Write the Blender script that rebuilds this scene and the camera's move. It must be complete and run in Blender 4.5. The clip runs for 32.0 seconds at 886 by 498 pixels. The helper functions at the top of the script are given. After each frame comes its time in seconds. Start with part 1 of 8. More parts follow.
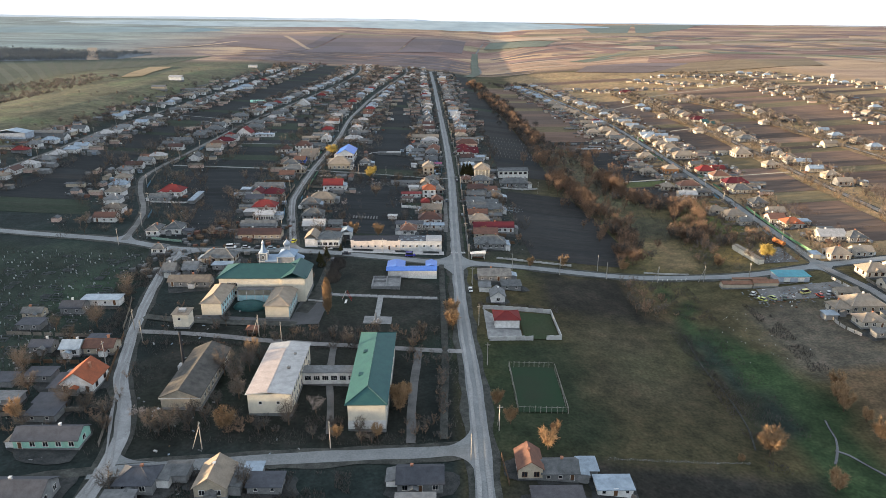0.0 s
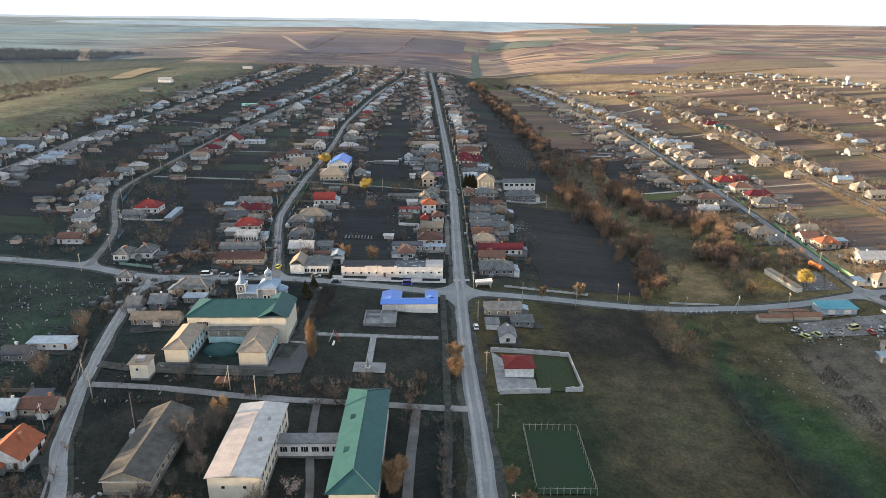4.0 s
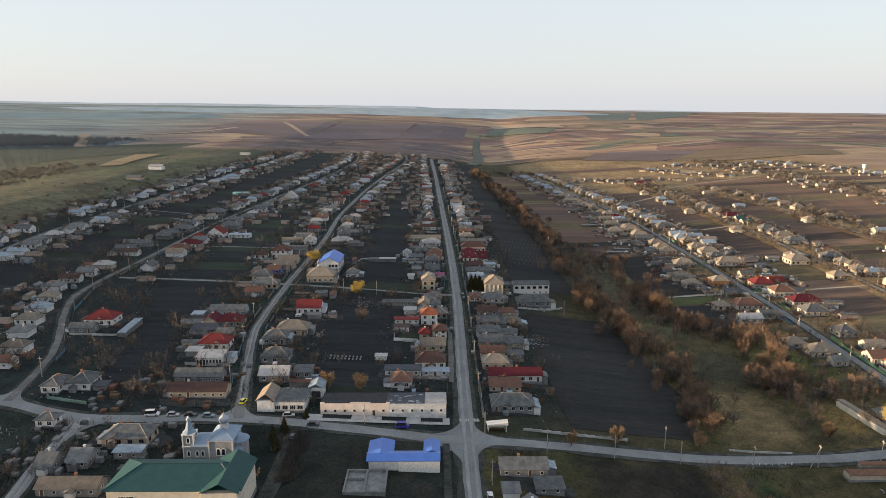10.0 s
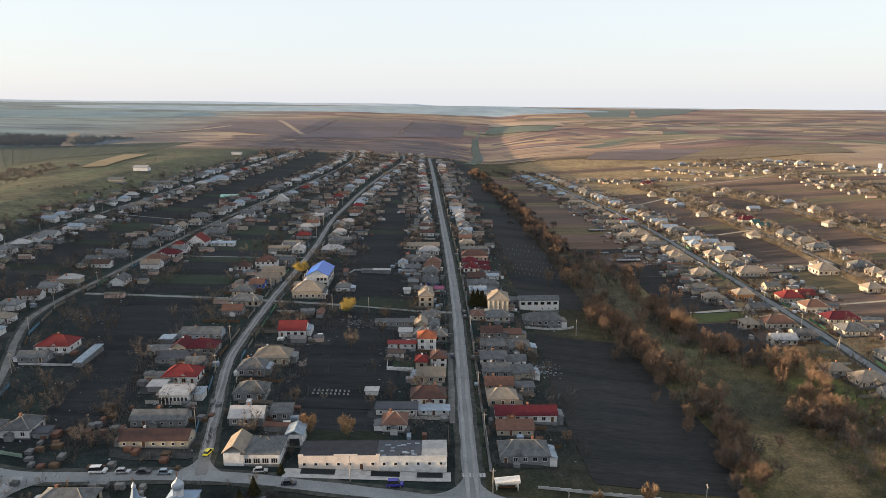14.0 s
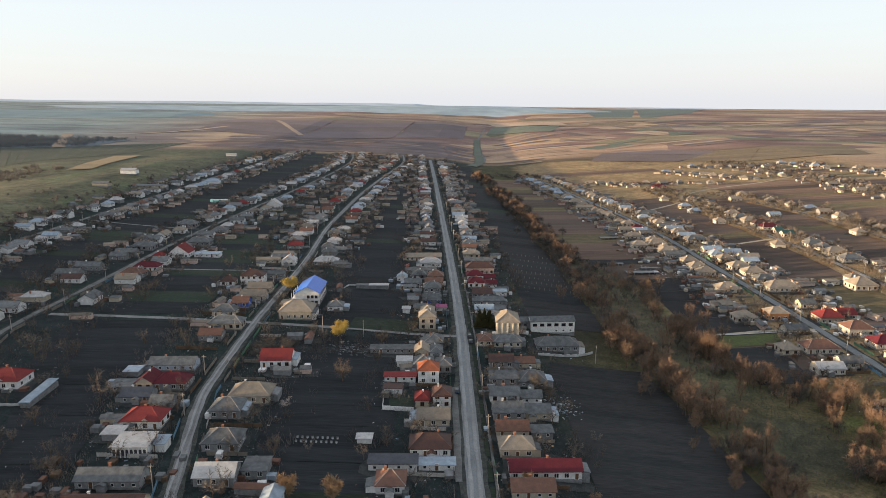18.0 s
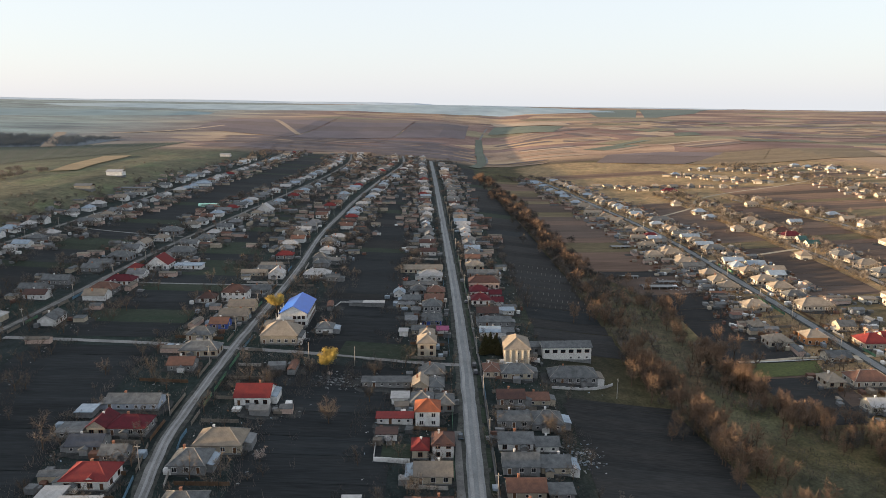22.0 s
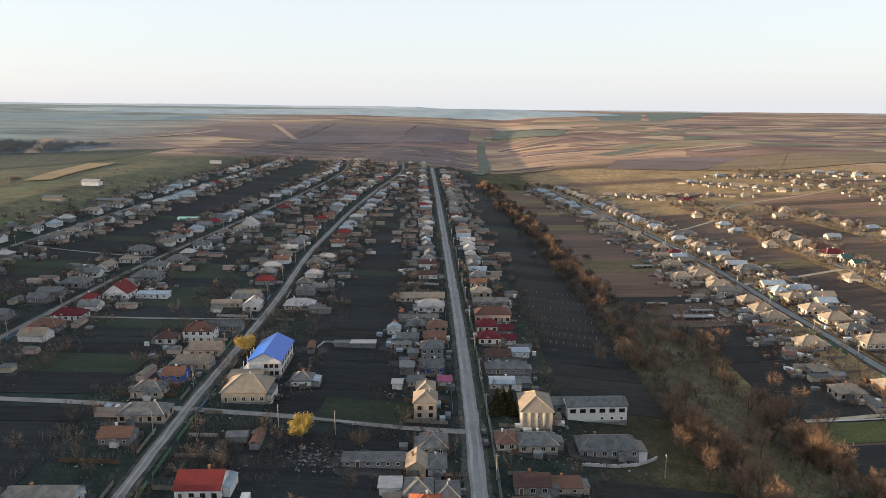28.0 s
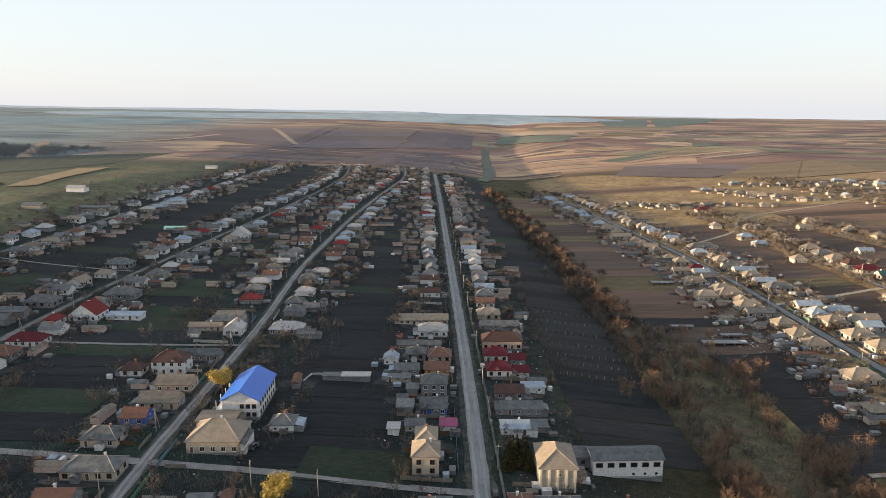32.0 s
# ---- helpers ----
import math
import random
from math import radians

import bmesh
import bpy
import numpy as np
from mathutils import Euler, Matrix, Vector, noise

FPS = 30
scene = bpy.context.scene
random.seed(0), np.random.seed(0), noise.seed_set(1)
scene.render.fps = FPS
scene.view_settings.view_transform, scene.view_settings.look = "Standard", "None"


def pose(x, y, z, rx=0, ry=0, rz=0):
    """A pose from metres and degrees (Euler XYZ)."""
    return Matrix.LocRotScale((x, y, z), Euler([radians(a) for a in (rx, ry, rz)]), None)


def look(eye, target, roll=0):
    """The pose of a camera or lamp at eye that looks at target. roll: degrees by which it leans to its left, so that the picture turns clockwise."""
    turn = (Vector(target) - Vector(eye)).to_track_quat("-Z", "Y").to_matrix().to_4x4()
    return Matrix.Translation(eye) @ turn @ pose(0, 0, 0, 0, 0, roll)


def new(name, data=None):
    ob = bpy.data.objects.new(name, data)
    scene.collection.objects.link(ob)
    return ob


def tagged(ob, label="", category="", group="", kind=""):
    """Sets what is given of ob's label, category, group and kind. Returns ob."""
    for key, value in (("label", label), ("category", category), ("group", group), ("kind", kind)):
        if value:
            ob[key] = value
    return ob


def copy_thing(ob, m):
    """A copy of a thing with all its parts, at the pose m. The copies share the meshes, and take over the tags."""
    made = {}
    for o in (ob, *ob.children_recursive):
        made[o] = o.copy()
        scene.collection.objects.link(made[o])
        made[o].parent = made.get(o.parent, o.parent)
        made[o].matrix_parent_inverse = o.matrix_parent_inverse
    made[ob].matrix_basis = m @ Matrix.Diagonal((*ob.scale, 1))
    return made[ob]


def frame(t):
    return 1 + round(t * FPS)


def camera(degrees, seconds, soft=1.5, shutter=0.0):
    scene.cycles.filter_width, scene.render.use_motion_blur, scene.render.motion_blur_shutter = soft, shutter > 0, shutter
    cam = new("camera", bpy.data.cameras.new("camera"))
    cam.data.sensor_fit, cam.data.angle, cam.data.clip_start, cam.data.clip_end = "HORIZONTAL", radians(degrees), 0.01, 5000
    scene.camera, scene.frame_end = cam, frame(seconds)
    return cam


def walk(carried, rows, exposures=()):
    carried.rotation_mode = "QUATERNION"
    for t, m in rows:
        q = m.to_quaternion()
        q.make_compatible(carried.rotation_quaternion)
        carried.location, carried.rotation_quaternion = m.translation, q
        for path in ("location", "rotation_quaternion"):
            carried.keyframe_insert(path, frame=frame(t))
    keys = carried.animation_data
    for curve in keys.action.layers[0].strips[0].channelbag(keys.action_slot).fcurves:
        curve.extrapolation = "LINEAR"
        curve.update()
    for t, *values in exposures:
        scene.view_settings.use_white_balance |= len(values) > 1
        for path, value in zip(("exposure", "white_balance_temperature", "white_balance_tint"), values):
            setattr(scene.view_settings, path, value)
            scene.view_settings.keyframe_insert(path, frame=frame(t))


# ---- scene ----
cam = camera(67.2, 32.0, soft=0.8)

PATH = [
    (0, (0.985, 0.19, 109.583), (1.007, 2.081, 108.931), -0),
    (0.5, (0.885, 4.776, 109.603), (0.907, 6.667, 108.951), 0),
    (1, (0.882, 9.233, 109.591), (0.904, 11.124, 108.939), 0),
    (1.5, (0.84, 13.634, 109.54), (0.861, 15.525, 108.888), 0),
    (2, (0.707, 18.067, 109.521), (0.728, 19.958, 108.869), 0.1),
    (2.5, (0.765, 22.657, 109.545), (0.786, 24.548, 108.892), 0.1),
    (3, (0.698, 27.08, 109.532), (0.72, 28.97, 108.879), 0.1),
    (3.5, (0.684, 31.591, 109.591), (0.706, 33.481, 108.939), 0),
    (5.5, (0.432, 49.456, 109.654), (0.458, 51.346, 109.001), 0.1),
    (6, (0.368, 54.053, 109.707), (0.393, 55.943, 109.054), 0.1),
    (6.5, (0.19, 58.475, 109.629), (0.214, 60.365, 108.977), 0.1),
    (7, (0.214, 62.863, 109.683), (0.238, 64.753, 109.03), 0.1),
    (7.5, (0.082, 67.336, 109.686), (0.107, 69.226, 109.034), 0.1),
    (7.9, (0.008, 71.036, 109.705), (0.034, 72.926, 109.051), 0.1),
    (8, (-0.01, 71.961, 109.71), (0.016, 73.855, 109.071), 0.1),
    (8.1, (-0.007, 72.903, 109.705), (0.019, 74.817, 109.127), 0.1),
    (8.2, (-0.004, 73.845, 109.7), (0.021, 75.782, 109.203), 0.1),
    (8.3, (-0.001, 74.786, 109.696), (0.024, 76.741, 109.272), 0.1),
    (8.4, (0.002, 75.728, 109.691), (0.027, 77.693, 109.316), 0.1),
    (8.5, (0.005, 76.67, 109.686), (0.029, 78.639, 109.334), 0.1),
    (8.6, (0.004, 77.573, 109.689), (0.028, 79.543, 109.347), 0.1),
    (8.8, (0.001, 79.378, 109.694), (0.025, 81.35, 109.36), 0.1),
    (9, (-0.001, 81.183, 109.699), (0.023, 83.156, 109.371), 0.1),
    (9.5, (0.091, 85.606, 109.763), (0.114, 87.58, 109.443), 0.1),
    (9.6, (0.113, 86.445, 109.759), (0.136, 88.418, 109.435), 0.1),
    (9.7, (0.135, 87.284, 109.756), (0.157, 89.254, 109.413), 0.1),
    (9.8, (0.156, 88.123, 109.752), (0.179, 90.088, 109.382), 0.1),
    (9.9, (0.178, 88.962, 109.749), (0.2, 90.921, 109.347), 0.1),
    (10, (0.2, 89.801, 109.745), (0.222, 91.757, 109.326), 0.1),
    (10.1, (0.215, 90.678, 109.732), (0.237, 92.633, 109.307), 0.08),
    (10.2, (0.229, 91.555, 109.719), (0.251, 93.509, 109.291), 0.06),
    (10.5, (0.273, 94.187, 109.68), (0.295, 96.14, 109.25), 0),
    (11, (0.284, 98.567, 109.708), (0.306, 100.52, 109.279), 0),
    (11.5, (0.122, 103.11, 109.818), (0.147, 105.064, 109.39), -0),
    (12, (0.116, 107.63, 109.901), (0.142, 109.584, 109.474), -0),
    (12.5, (0.237, 112.311, 110.036), (0.264, 114.265, 109.609), -0),
    (13, (0.219, 116.907, 110.034), (0.246, 118.861, 109.609), 0),
    (13.5, (0.224, 121.623, 110.062), (0.252, 123.577, 109.637), 0),
    (14, (0.236, 126.26, 110.01), (0.263, 128.214, 109.584), -0),
    (14.5, (0.032, 130.675, 110.016), (0.06, 132.629, 109.591), 0),
    (16.5, (-0.543, 148.953, 109.989), (-0.514, 150.907, 109.567), 0.1),
    (17, (-0.458, 153.506, 109.895), (-0.431, 155.461, 109.472), 0.1),
    (17.5, (-0.397, 158.021, 109.807), (-0.37, 159.976, 109.383), 0.1),
    (18, (-0.449, 162.517, 109.89), (-0.424, 164.47, 109.464), 0),
    (18.5, (-0.533, 166.956, 109.877), (-0.509, 168.909, 109.449), 0),
    (19, (-0.342, 171.25, 109.881), (-0.319, 173.202, 109.449), 0),
    (19.5, (-0.508, 175.478, 110.037), (-0.485, 177.431, 109.603), 0.1),
    (20, (-0.622, 179.843, 110.065), (-0.6, 181.795, 109.631), 0.1),
    (20.5, (-0.589, 184.268, 110.079), (-0.567, 186.221, 109.645), 0.1),
    (21, (-0.571, 188.616, 110.086), (-0.548, 190.568, 109.655), 0.1),
    (21.5, (-0.637, 193.103, 110.029), (-0.614, 195.056, 109.6), 0.2),
    (22, (-0.544, 197.669, 110.046), (-0.52, 199.622, 109.618), 0.2),
    (22.5, (-0.362, 202.09, 110.073), (-0.339, 204.044, 109.646), 0.2),
    (23, (-0.314, 206.633, 110.155), (-0.29, 208.587, 109.729), 0.1),
    (23.5, (-0.365, 211.086, 110.184), (-0.34, 213.041, 109.759), 0.1),
    (24, (-0.329, 215.605, 110.244), (-0.305, 217.56, 109.82), 0.1),
    (24.5, (-0.247, 220.25, 110.347), (-0.224, 222.204, 109.923), 0),
    (25, (-0.194, 224.847, 110.41), (-0.172, 226.801, 109.987), 0),
    (25.5, (-0.154, 229.341, 110.409), (-0.132, 231.295, 109.986), 0),
    (27.5, (0.07, 247.52, 110.214), (0.09, 249.475, 109.795), 0.1),
    (28, (0.016, 252.171, 110.123), (0.035, 254.127, 109.705), 0.05),
    (28.5, (0.01, 256.787, 109.92), (0.027, 258.743, 109.503), 0.05),
    (29, (0.077, 261.369, 109.733), (0.095, 263.325, 109.318), 0.05),
    (29.5, (0.209, 265.851, 109.522), (0.224, 267.808, 109.108), 0.1),
    (30, (0.15, 270.263, 109.236), (0.164, 272.22, 108.824), 0.1),
    (30.5, (0.117, 274.755, 108.953), (0.132, 276.712, 108.543), 0.15),
    (31, (0.109, 279.24, 108.782), (0.123, 281.198, 108.372), 0.2),
    (31.5, (-0.181, 283.405, 108.72), (-0.168, 285.364, 108.3135), 0.2),
    (32, (-0.191, 287.35, 108.71), (-0.18, 289.31, 108.3065), 0.25),
]
walk(cam, [(t, look(eye, target, roll)) for t, eye, target, roll in PATH],
     exposures=[(0, 2.13, 6200, 6), (7.8, 2.13, 6200, 6), (8.5, 1.82, 6500, 8), (9.0, 1.69, 6500, 8), (9.5, 1.48, 6500, 8), (10.2, 1.52, 6500, 8), (11.0, 1.62, 6500, 8), (16.0, 1.68, 6500, 8), (32, 1.68, 6500, 8)])

# ---- light ----
SUN_AZ, SUN_EL = 265.0, 3.1   # degrees clockwise from +y; low evening sun
world = bpy.data.worlds.new("evening_sky")
scene.world = world
world.use_nodes = True
wn = world.node_tree
sky = wn.nodes.new("ShaderNodeTexSky")
sky.sky_type = "NISHITA"
sky.sun_disc = False
sky.sun_elevation = radians(SUN_EL)
sky.sun_rotation = radians(SUN_AZ)
sky.altitude = 150
sky.air_density, sky.dust_density, sky.ozone_density = 1.0, 1.4, 2.0
veil = wn.nodes.new("ShaderNodeVectorMath")   # thin high cloud over the clear sky
veil.operation = "ADD"
veil.inputs[1].default_value = (4.75, 4.9, 5.3)
thin = wn.nodes.new("ShaderNodeVectorMath")
thin.operation = "SCALE"
thin.inputs["Scale"].default_value = 0.7
wn.links.new(sky.outputs[0], thin.inputs[0])
wn.links.new(thin.outputs[0], veil.inputs[0])
wn.links.new(veil.outputs[0], wn.nodes["Background"].inputs[0])
wn.nodes["Background"].inputs[1].default_value = 0.05
sun = new("sun", bpy.data.lights.new("sun", "SUN"))
sun.data.energy = 5.6
sun.data.angle = radians(0.8)
sun.data.color = (1.0, 0.7, 0.42)
sun_dir = Vector((math.sin(radians(SUN_AZ)) * math.cos(radians(SUN_EL)), math.cos(radians(SUN_AZ)) * math.cos(radians(SUN_EL)), math.sin(radians(SUN_EL))))
sun.matrix_world = look(sun_dir * 100, (0, 0, 0))

# ---- materials ----
def mat(name, a, b=None, scale=1.0, rough=0.85, metal=0.0, bump=0.3, per_thing=0.12, fine=12.0, contrast=0.7, along=1.0):
    """Two colours mixed by coarse and fine noise at real size, with bump; things on it differ a little."""
    m = bpy.data.materials.new(name)
    m.use_nodes = True
    n, l = m.node_tree.nodes, m.node_tree.links
    p = n["Principled BSDF"]
    b = b or tuple(c * 0.65 for c in a)
    geo = n.new("ShaderNodeNewGeometry")
    coarse, grain = n.new("ShaderNodeTexNoise"), n.new("ShaderNodeTexNoise")
    coarse.inputs["Scale"].default_value, coarse.inputs["Detail"].default_value = scale, 5
    coarse.inputs["Roughness"].default_value = 0.65
    grain.inputs["Scale"].default_value, grain.inputs["Detail"].default_value = scale * fine, 3
    spot = geo.outputs["Position"]
    if along != 1.0:   # furrows and strips that run along x
        lay = n.new("ShaderNodeMapping")
        lay.inputs["Scale"].default_value = (along, 1, 1)
        l.new(spot, lay.inputs["Vector"])
        spot = lay.outputs[0]
    for t in (coarse, grain):
        l.new(spot, t.inputs["Vector"])
    ramp = n.new("ShaderNodeMapRange")
    ramp.inputs["From Min"].default_value, ramp.inputs["From Max"].default_value = 0.34, 0.66
    l.new(coarse.outputs[0], ramp.inputs["Value"])
    mix = n.new("ShaderNodeMix")
    mix.data_type = "RGBA"
    mix.inputs[6].default_value, mix.inputs[7].default_value = (*a, 1), (*b, 1)
    l.new(ramp.outputs[0], mix.inputs[0])
    hsv = n.new("ShaderNodeHueSaturation")
    add = n.new("ShaderNodeMath")
    add.operation = "MULTIPLY_ADD"
    add.inputs[1].default_value, add.inputs[2].default_value = contrast, 1 - contrast / 2
    l.new(grain.outputs[0], add.inputs[0])
    info = n.new("ShaderNodeObjectInfo")
    each = n.new("ShaderNodeMath")
    each.operation = "MULTIPLY_ADD"
    each.inputs[1].default_value = 2 * per_thing
    l.new(info.outputs["Random"], each.inputs[0])
    l.new(add.outputs[0], each.inputs[2])
    off = n.new("ShaderNodeMath")
    off.operation = "SUBTRACT"
    off.inputs[1].default_value = per_thing
    l.new(each.outputs[0], off.inputs[0])
    l.new(off.outputs[0], hsv.inputs["Value"])
    l.new(mix.outputs[2], hsv.inputs["Color"])
    l.new(hsv.outputs[0], p.inputs["Base Color"])
    p.inputs["Roughness"].default_value, p.inputs["Metallic"].default_value = rough, metal
    if rough > 0.42 and not metal:
        p.inputs["Specular IOR Level"].default_value = 0.12
    if bump:
        bp = n.new("ShaderNodeBump")
        bp.inputs["Strength"].default_value, bp.inputs["Distance"].default_value = bump, 0.05
        l.new(grain.outputs[0], bp.inputs["Height"])
        l.new(bp.outputs[0], p.inputs["Normal"])
    return m


WALL = {
    "w": mat("white_plaster", (0.64, 0.64, 0.635), (0.45, 0.445, 0.435), 0.6),
    # White plaster toned to cream, the low sun's tint in its colour
    "a": mat("aged_cream_plaster", (0.45, 0.42, 0.36), (0.32, 0.295, 0.255), 0.5),
    "t": mat("tan_plaster", (0.4, 0.35, 0.275), (0.295, 0.26, 0.21), 0.6),
    "s": mat("grey_stucco", (0.215, 0.22, 0.225), (0.135, 0.139, 0.143), 0.7),
    "u": mat("blue_paint", (0.07, 0.13, 0.42), (0.05, 0.09, 0.3), 0.7),
    "b": mat("blue_grey_plaster", (0.34, 0.39, 0.46), (0.24, 0.27, 0.32), 0.7),
    "k": mat("pinkish_stone", (0.5, 0.38, 0.33), (0.34, 0.26, 0.22), 2.0),
    "r": mat("orange_brick", (0.42, 0.215, 0.1), (0.32, 0.155, 0.075), 1.5),
    "m": mat("mint_plaster", (0.3, 0.55, 0.46), (0.24, 0.42, 0.36), 0.7),
    "c": mat("cream_plaster", (0.6, 0.55, 0.45), (0.48, 0.44, 0.37), 0.5),
    "v": mat("pale_turquoise_plaster", (0.4, 0.58, 0.6), (0.32, 0.46, 0.5), 0.5),
}
ROOF = {
    "g": mat("grey_slate", (0.122, 0.129, 0.134), (0.066, 0.071, 0.075), 0.5, 0.8),
    "t": mat("tan_slate", (0.235, 0.2, 0.16), (0.165, 0.143, 0.118), 0.5, 0.8),
    "r": mat("rust_tile", (0.148, 0.08, 0.06), (0.096, 0.057, 0.046), 0.6, 0.8),
    "R": mat("red_metal_sheet", (0.155, 0.027, 0.026), (0.115, 0.024, 0.025), 0.5, 0.75),
    "O": mat("orange_tile", (0.285, 0.09, 0.045), (0.195, 0.07, 0.04), 0.6, 0.7),
    "d": mat("dark_brown_sheet", (0.075, 0.042, 0.035), (0.05, 0.032, 0.03), 0.5, 0.6),
    "c": mat("crimson_sheet", (0.095, 0.017, 0.024), (0.066, 0.015, 0.02), 0.5, 0.75),
    "b": mat("dark_blue_grey_sheet", (0.064, 0.069, 0.082), (0.042, 0.046, 0.056), 0.5, 0.6),
    "i": mat("pale_blue_metal", (0.26, 0.315, 0.37), (0.17, 0.208, 0.25), 0.5, 0.5),
    "w": mat("whitish_metal", (0.36, 0.355, 0.35), (0.25, 0.246, 0.242), 0.5, 0.5),
    "o": mat("olive_brown_slate", (0.165, 0.145, 0.122), (0.11, 0.098, 0.086), 0.5, 0.85),
    "p": mat("purple_sheet", (0.2, 0.05, 0.11), (0.15, 0.04, 0.08), 0.5, 0.6),
    "s": mat("grey_felt", (0.165, 0.172, 0.178), (0.1, 0.105, 0.11), 0.6, 0.9),
    "e": mat("green_sheet", (0.026, 0.072, 0.07), (0.02, 0.056, 0.06), 0.4, 0.45),
    "E": mat("pale_green_sheet", (0.13, 0.3, 0.19), (0.1, 0.23, 0.15), 0.4, 0.45),
    "B": mat("bright_blue_sheet", (0.014, 0.1, 0.46), (0.012, 0.08, 0.37), 0.3, 0.4, per_thing=0.0),
    "P": mat("deep_blue_sheet", (0.045, 0.135, 0.46), (0.038, 0.11, 0.38), 0.3, 0.36, per_thing=0.0),
    "q": mat("black_felt", (0.05, 0.05, 0.055), (0.035, 0.035, 0.04), 0.4, 0.9),
}
glass = mat("dark_window_glass", (0.02, 0.024, 0.03), (0.012, 0.014, 0.018), 1.0, 0.08, bump=0)
frame_white = mat("white_window_frame", (0.7, 0.69, 0.66), None, 2.0, 0.6)
frame_brown = mat("brown_window_frame", (0.16, 0.08, 0.045), None, 2.0, 0.6)
door_wood = mat("brown_door_wood", (0.13, 0.07, 0.04), None, 2.0, 0.7)
brick = mat("chimney_brick", (0.36, 0.17, 0.1), (0.22, 0.11, 0.08), 2.0)
concrete = mat("pale_concrete", (0.43, 0.43, 0.425), (0.3, 0.3, 0.298), 0.5, 0.9)
mid_concrete = mat("grey_walk_concrete", (0.24, 0.245, 0.245), (0.15, 0.154, 0.156), 0.5, 0.9)
dark_concrete = mat("weathered_concrete", (0.205, 0.21, 0.213), (0.12, 0.124, 0.127), 0.6, 0.9)
asphalt = mat("worn_asphalt", (0.2, 0.212, 0.218), (0.142, 0.151, 0.156), 0.1, 0.9, fine=24, contrast=0.8)
dull_track = mat("dull_earth_track", (0.16, 0.158, 0.154), (0.085, 0.085, 0.085), 0.15, 0.95, fine=20, contrast=0.9)
gravel = mat("pale_gravel_track", (0.215, 0.214, 0.212), (0.12, 0.12, 0.12), 0.12, 0.95, fine=22, contrast=0.9)
sandy = mat("dry_sandy_track", (0.36, 0.31, 0.235), (0.25, 0.215, 0.165), 0.15, 0.95, fine=30, contrast=1.3)
field_olive = mat("olive_fallow_grass", (0.15, 0.118, 0.068), (0.098, 0.083, 0.05), 0.12, 0.95, fine=10, per_thing=0.2, bump=0.5, contrast=1.3, along=0.12)
pale_dirt = mat("pale_packed_gravel", (0.3, 0.31, 0.316), (0.2, 0.207, 0.212), 0.15, 0.95, fine=30, contrast=1.3)
yard_dirt = mat("trodden_grey_yard", (0.05, 0.052, 0.052), (0.02, 0.023, 0.024), 0.3, 0.95, fine=9, contrast=1.5)
path_grey = mat("grey_path_asphalt", (0.125, 0.125, 0.124), (0.07, 0.071, 0.071), 0.2, 0.9, fine=30)
verge = mat("dusty_verge", (0.066, 0.068, 0.063), (0.024, 0.027, 0.025), 0.3, 0.95, fine=9, contrast=1.4)
# Black and dark soils, their colour cooled for the shade over the village
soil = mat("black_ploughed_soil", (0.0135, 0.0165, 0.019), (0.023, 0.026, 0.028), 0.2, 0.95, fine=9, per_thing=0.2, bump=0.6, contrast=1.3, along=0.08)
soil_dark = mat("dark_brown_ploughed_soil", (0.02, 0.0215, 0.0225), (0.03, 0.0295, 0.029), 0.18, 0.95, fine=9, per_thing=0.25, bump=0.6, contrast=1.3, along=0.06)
# soil_brown and soil_warm carry low evening sun in their colour
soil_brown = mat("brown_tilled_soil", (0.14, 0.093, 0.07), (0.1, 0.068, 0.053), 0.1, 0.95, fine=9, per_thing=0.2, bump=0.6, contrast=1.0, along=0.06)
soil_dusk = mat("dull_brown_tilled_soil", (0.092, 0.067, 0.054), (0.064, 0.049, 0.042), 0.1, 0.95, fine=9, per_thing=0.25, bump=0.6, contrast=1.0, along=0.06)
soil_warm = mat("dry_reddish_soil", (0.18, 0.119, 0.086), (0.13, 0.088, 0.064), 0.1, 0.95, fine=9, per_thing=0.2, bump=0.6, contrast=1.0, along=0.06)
grass = mat("dull_spring_grass", (0.02, 0.031, 0.021), (0.03, 0.036, 0.027), 0.15, 0.95, fine=12, per_thing=0.2, bump=0.6, contrast=1.4, along=0.2)
grass_green = mat("fresh_green_grass", (0.026, 0.041, 0.02), (0.032, 0.038, 0.022), 0.05, 0.95, fine=40, per_thing=0.15, bump=0.6, contrast=1.5)
grass_dry = mat("dry_yellow_grass", (0.25, 0.185, 0.11), (0.17, 0.13, 0.08), 0.12, 0.95, fine=10, per_thing=0.2, bump=0.6, contrast=1.3, along=0.12)
wheat_green = mat("winter_wheat", (0.085, 0.093, 0.072), (0.076, 0.08, 0.064), 0.02, 0.95, fine=30, per_thing=0.15)
pole_wood = mat("grey_pole_concrete", (0.34, 0.32, 0.29), None, 1.0, 0.9)
bark = mat("grey_brown_bark", (0.12, 0.085, 0.06), (0.075, 0.055, 0.04), 3.0, 0.95)
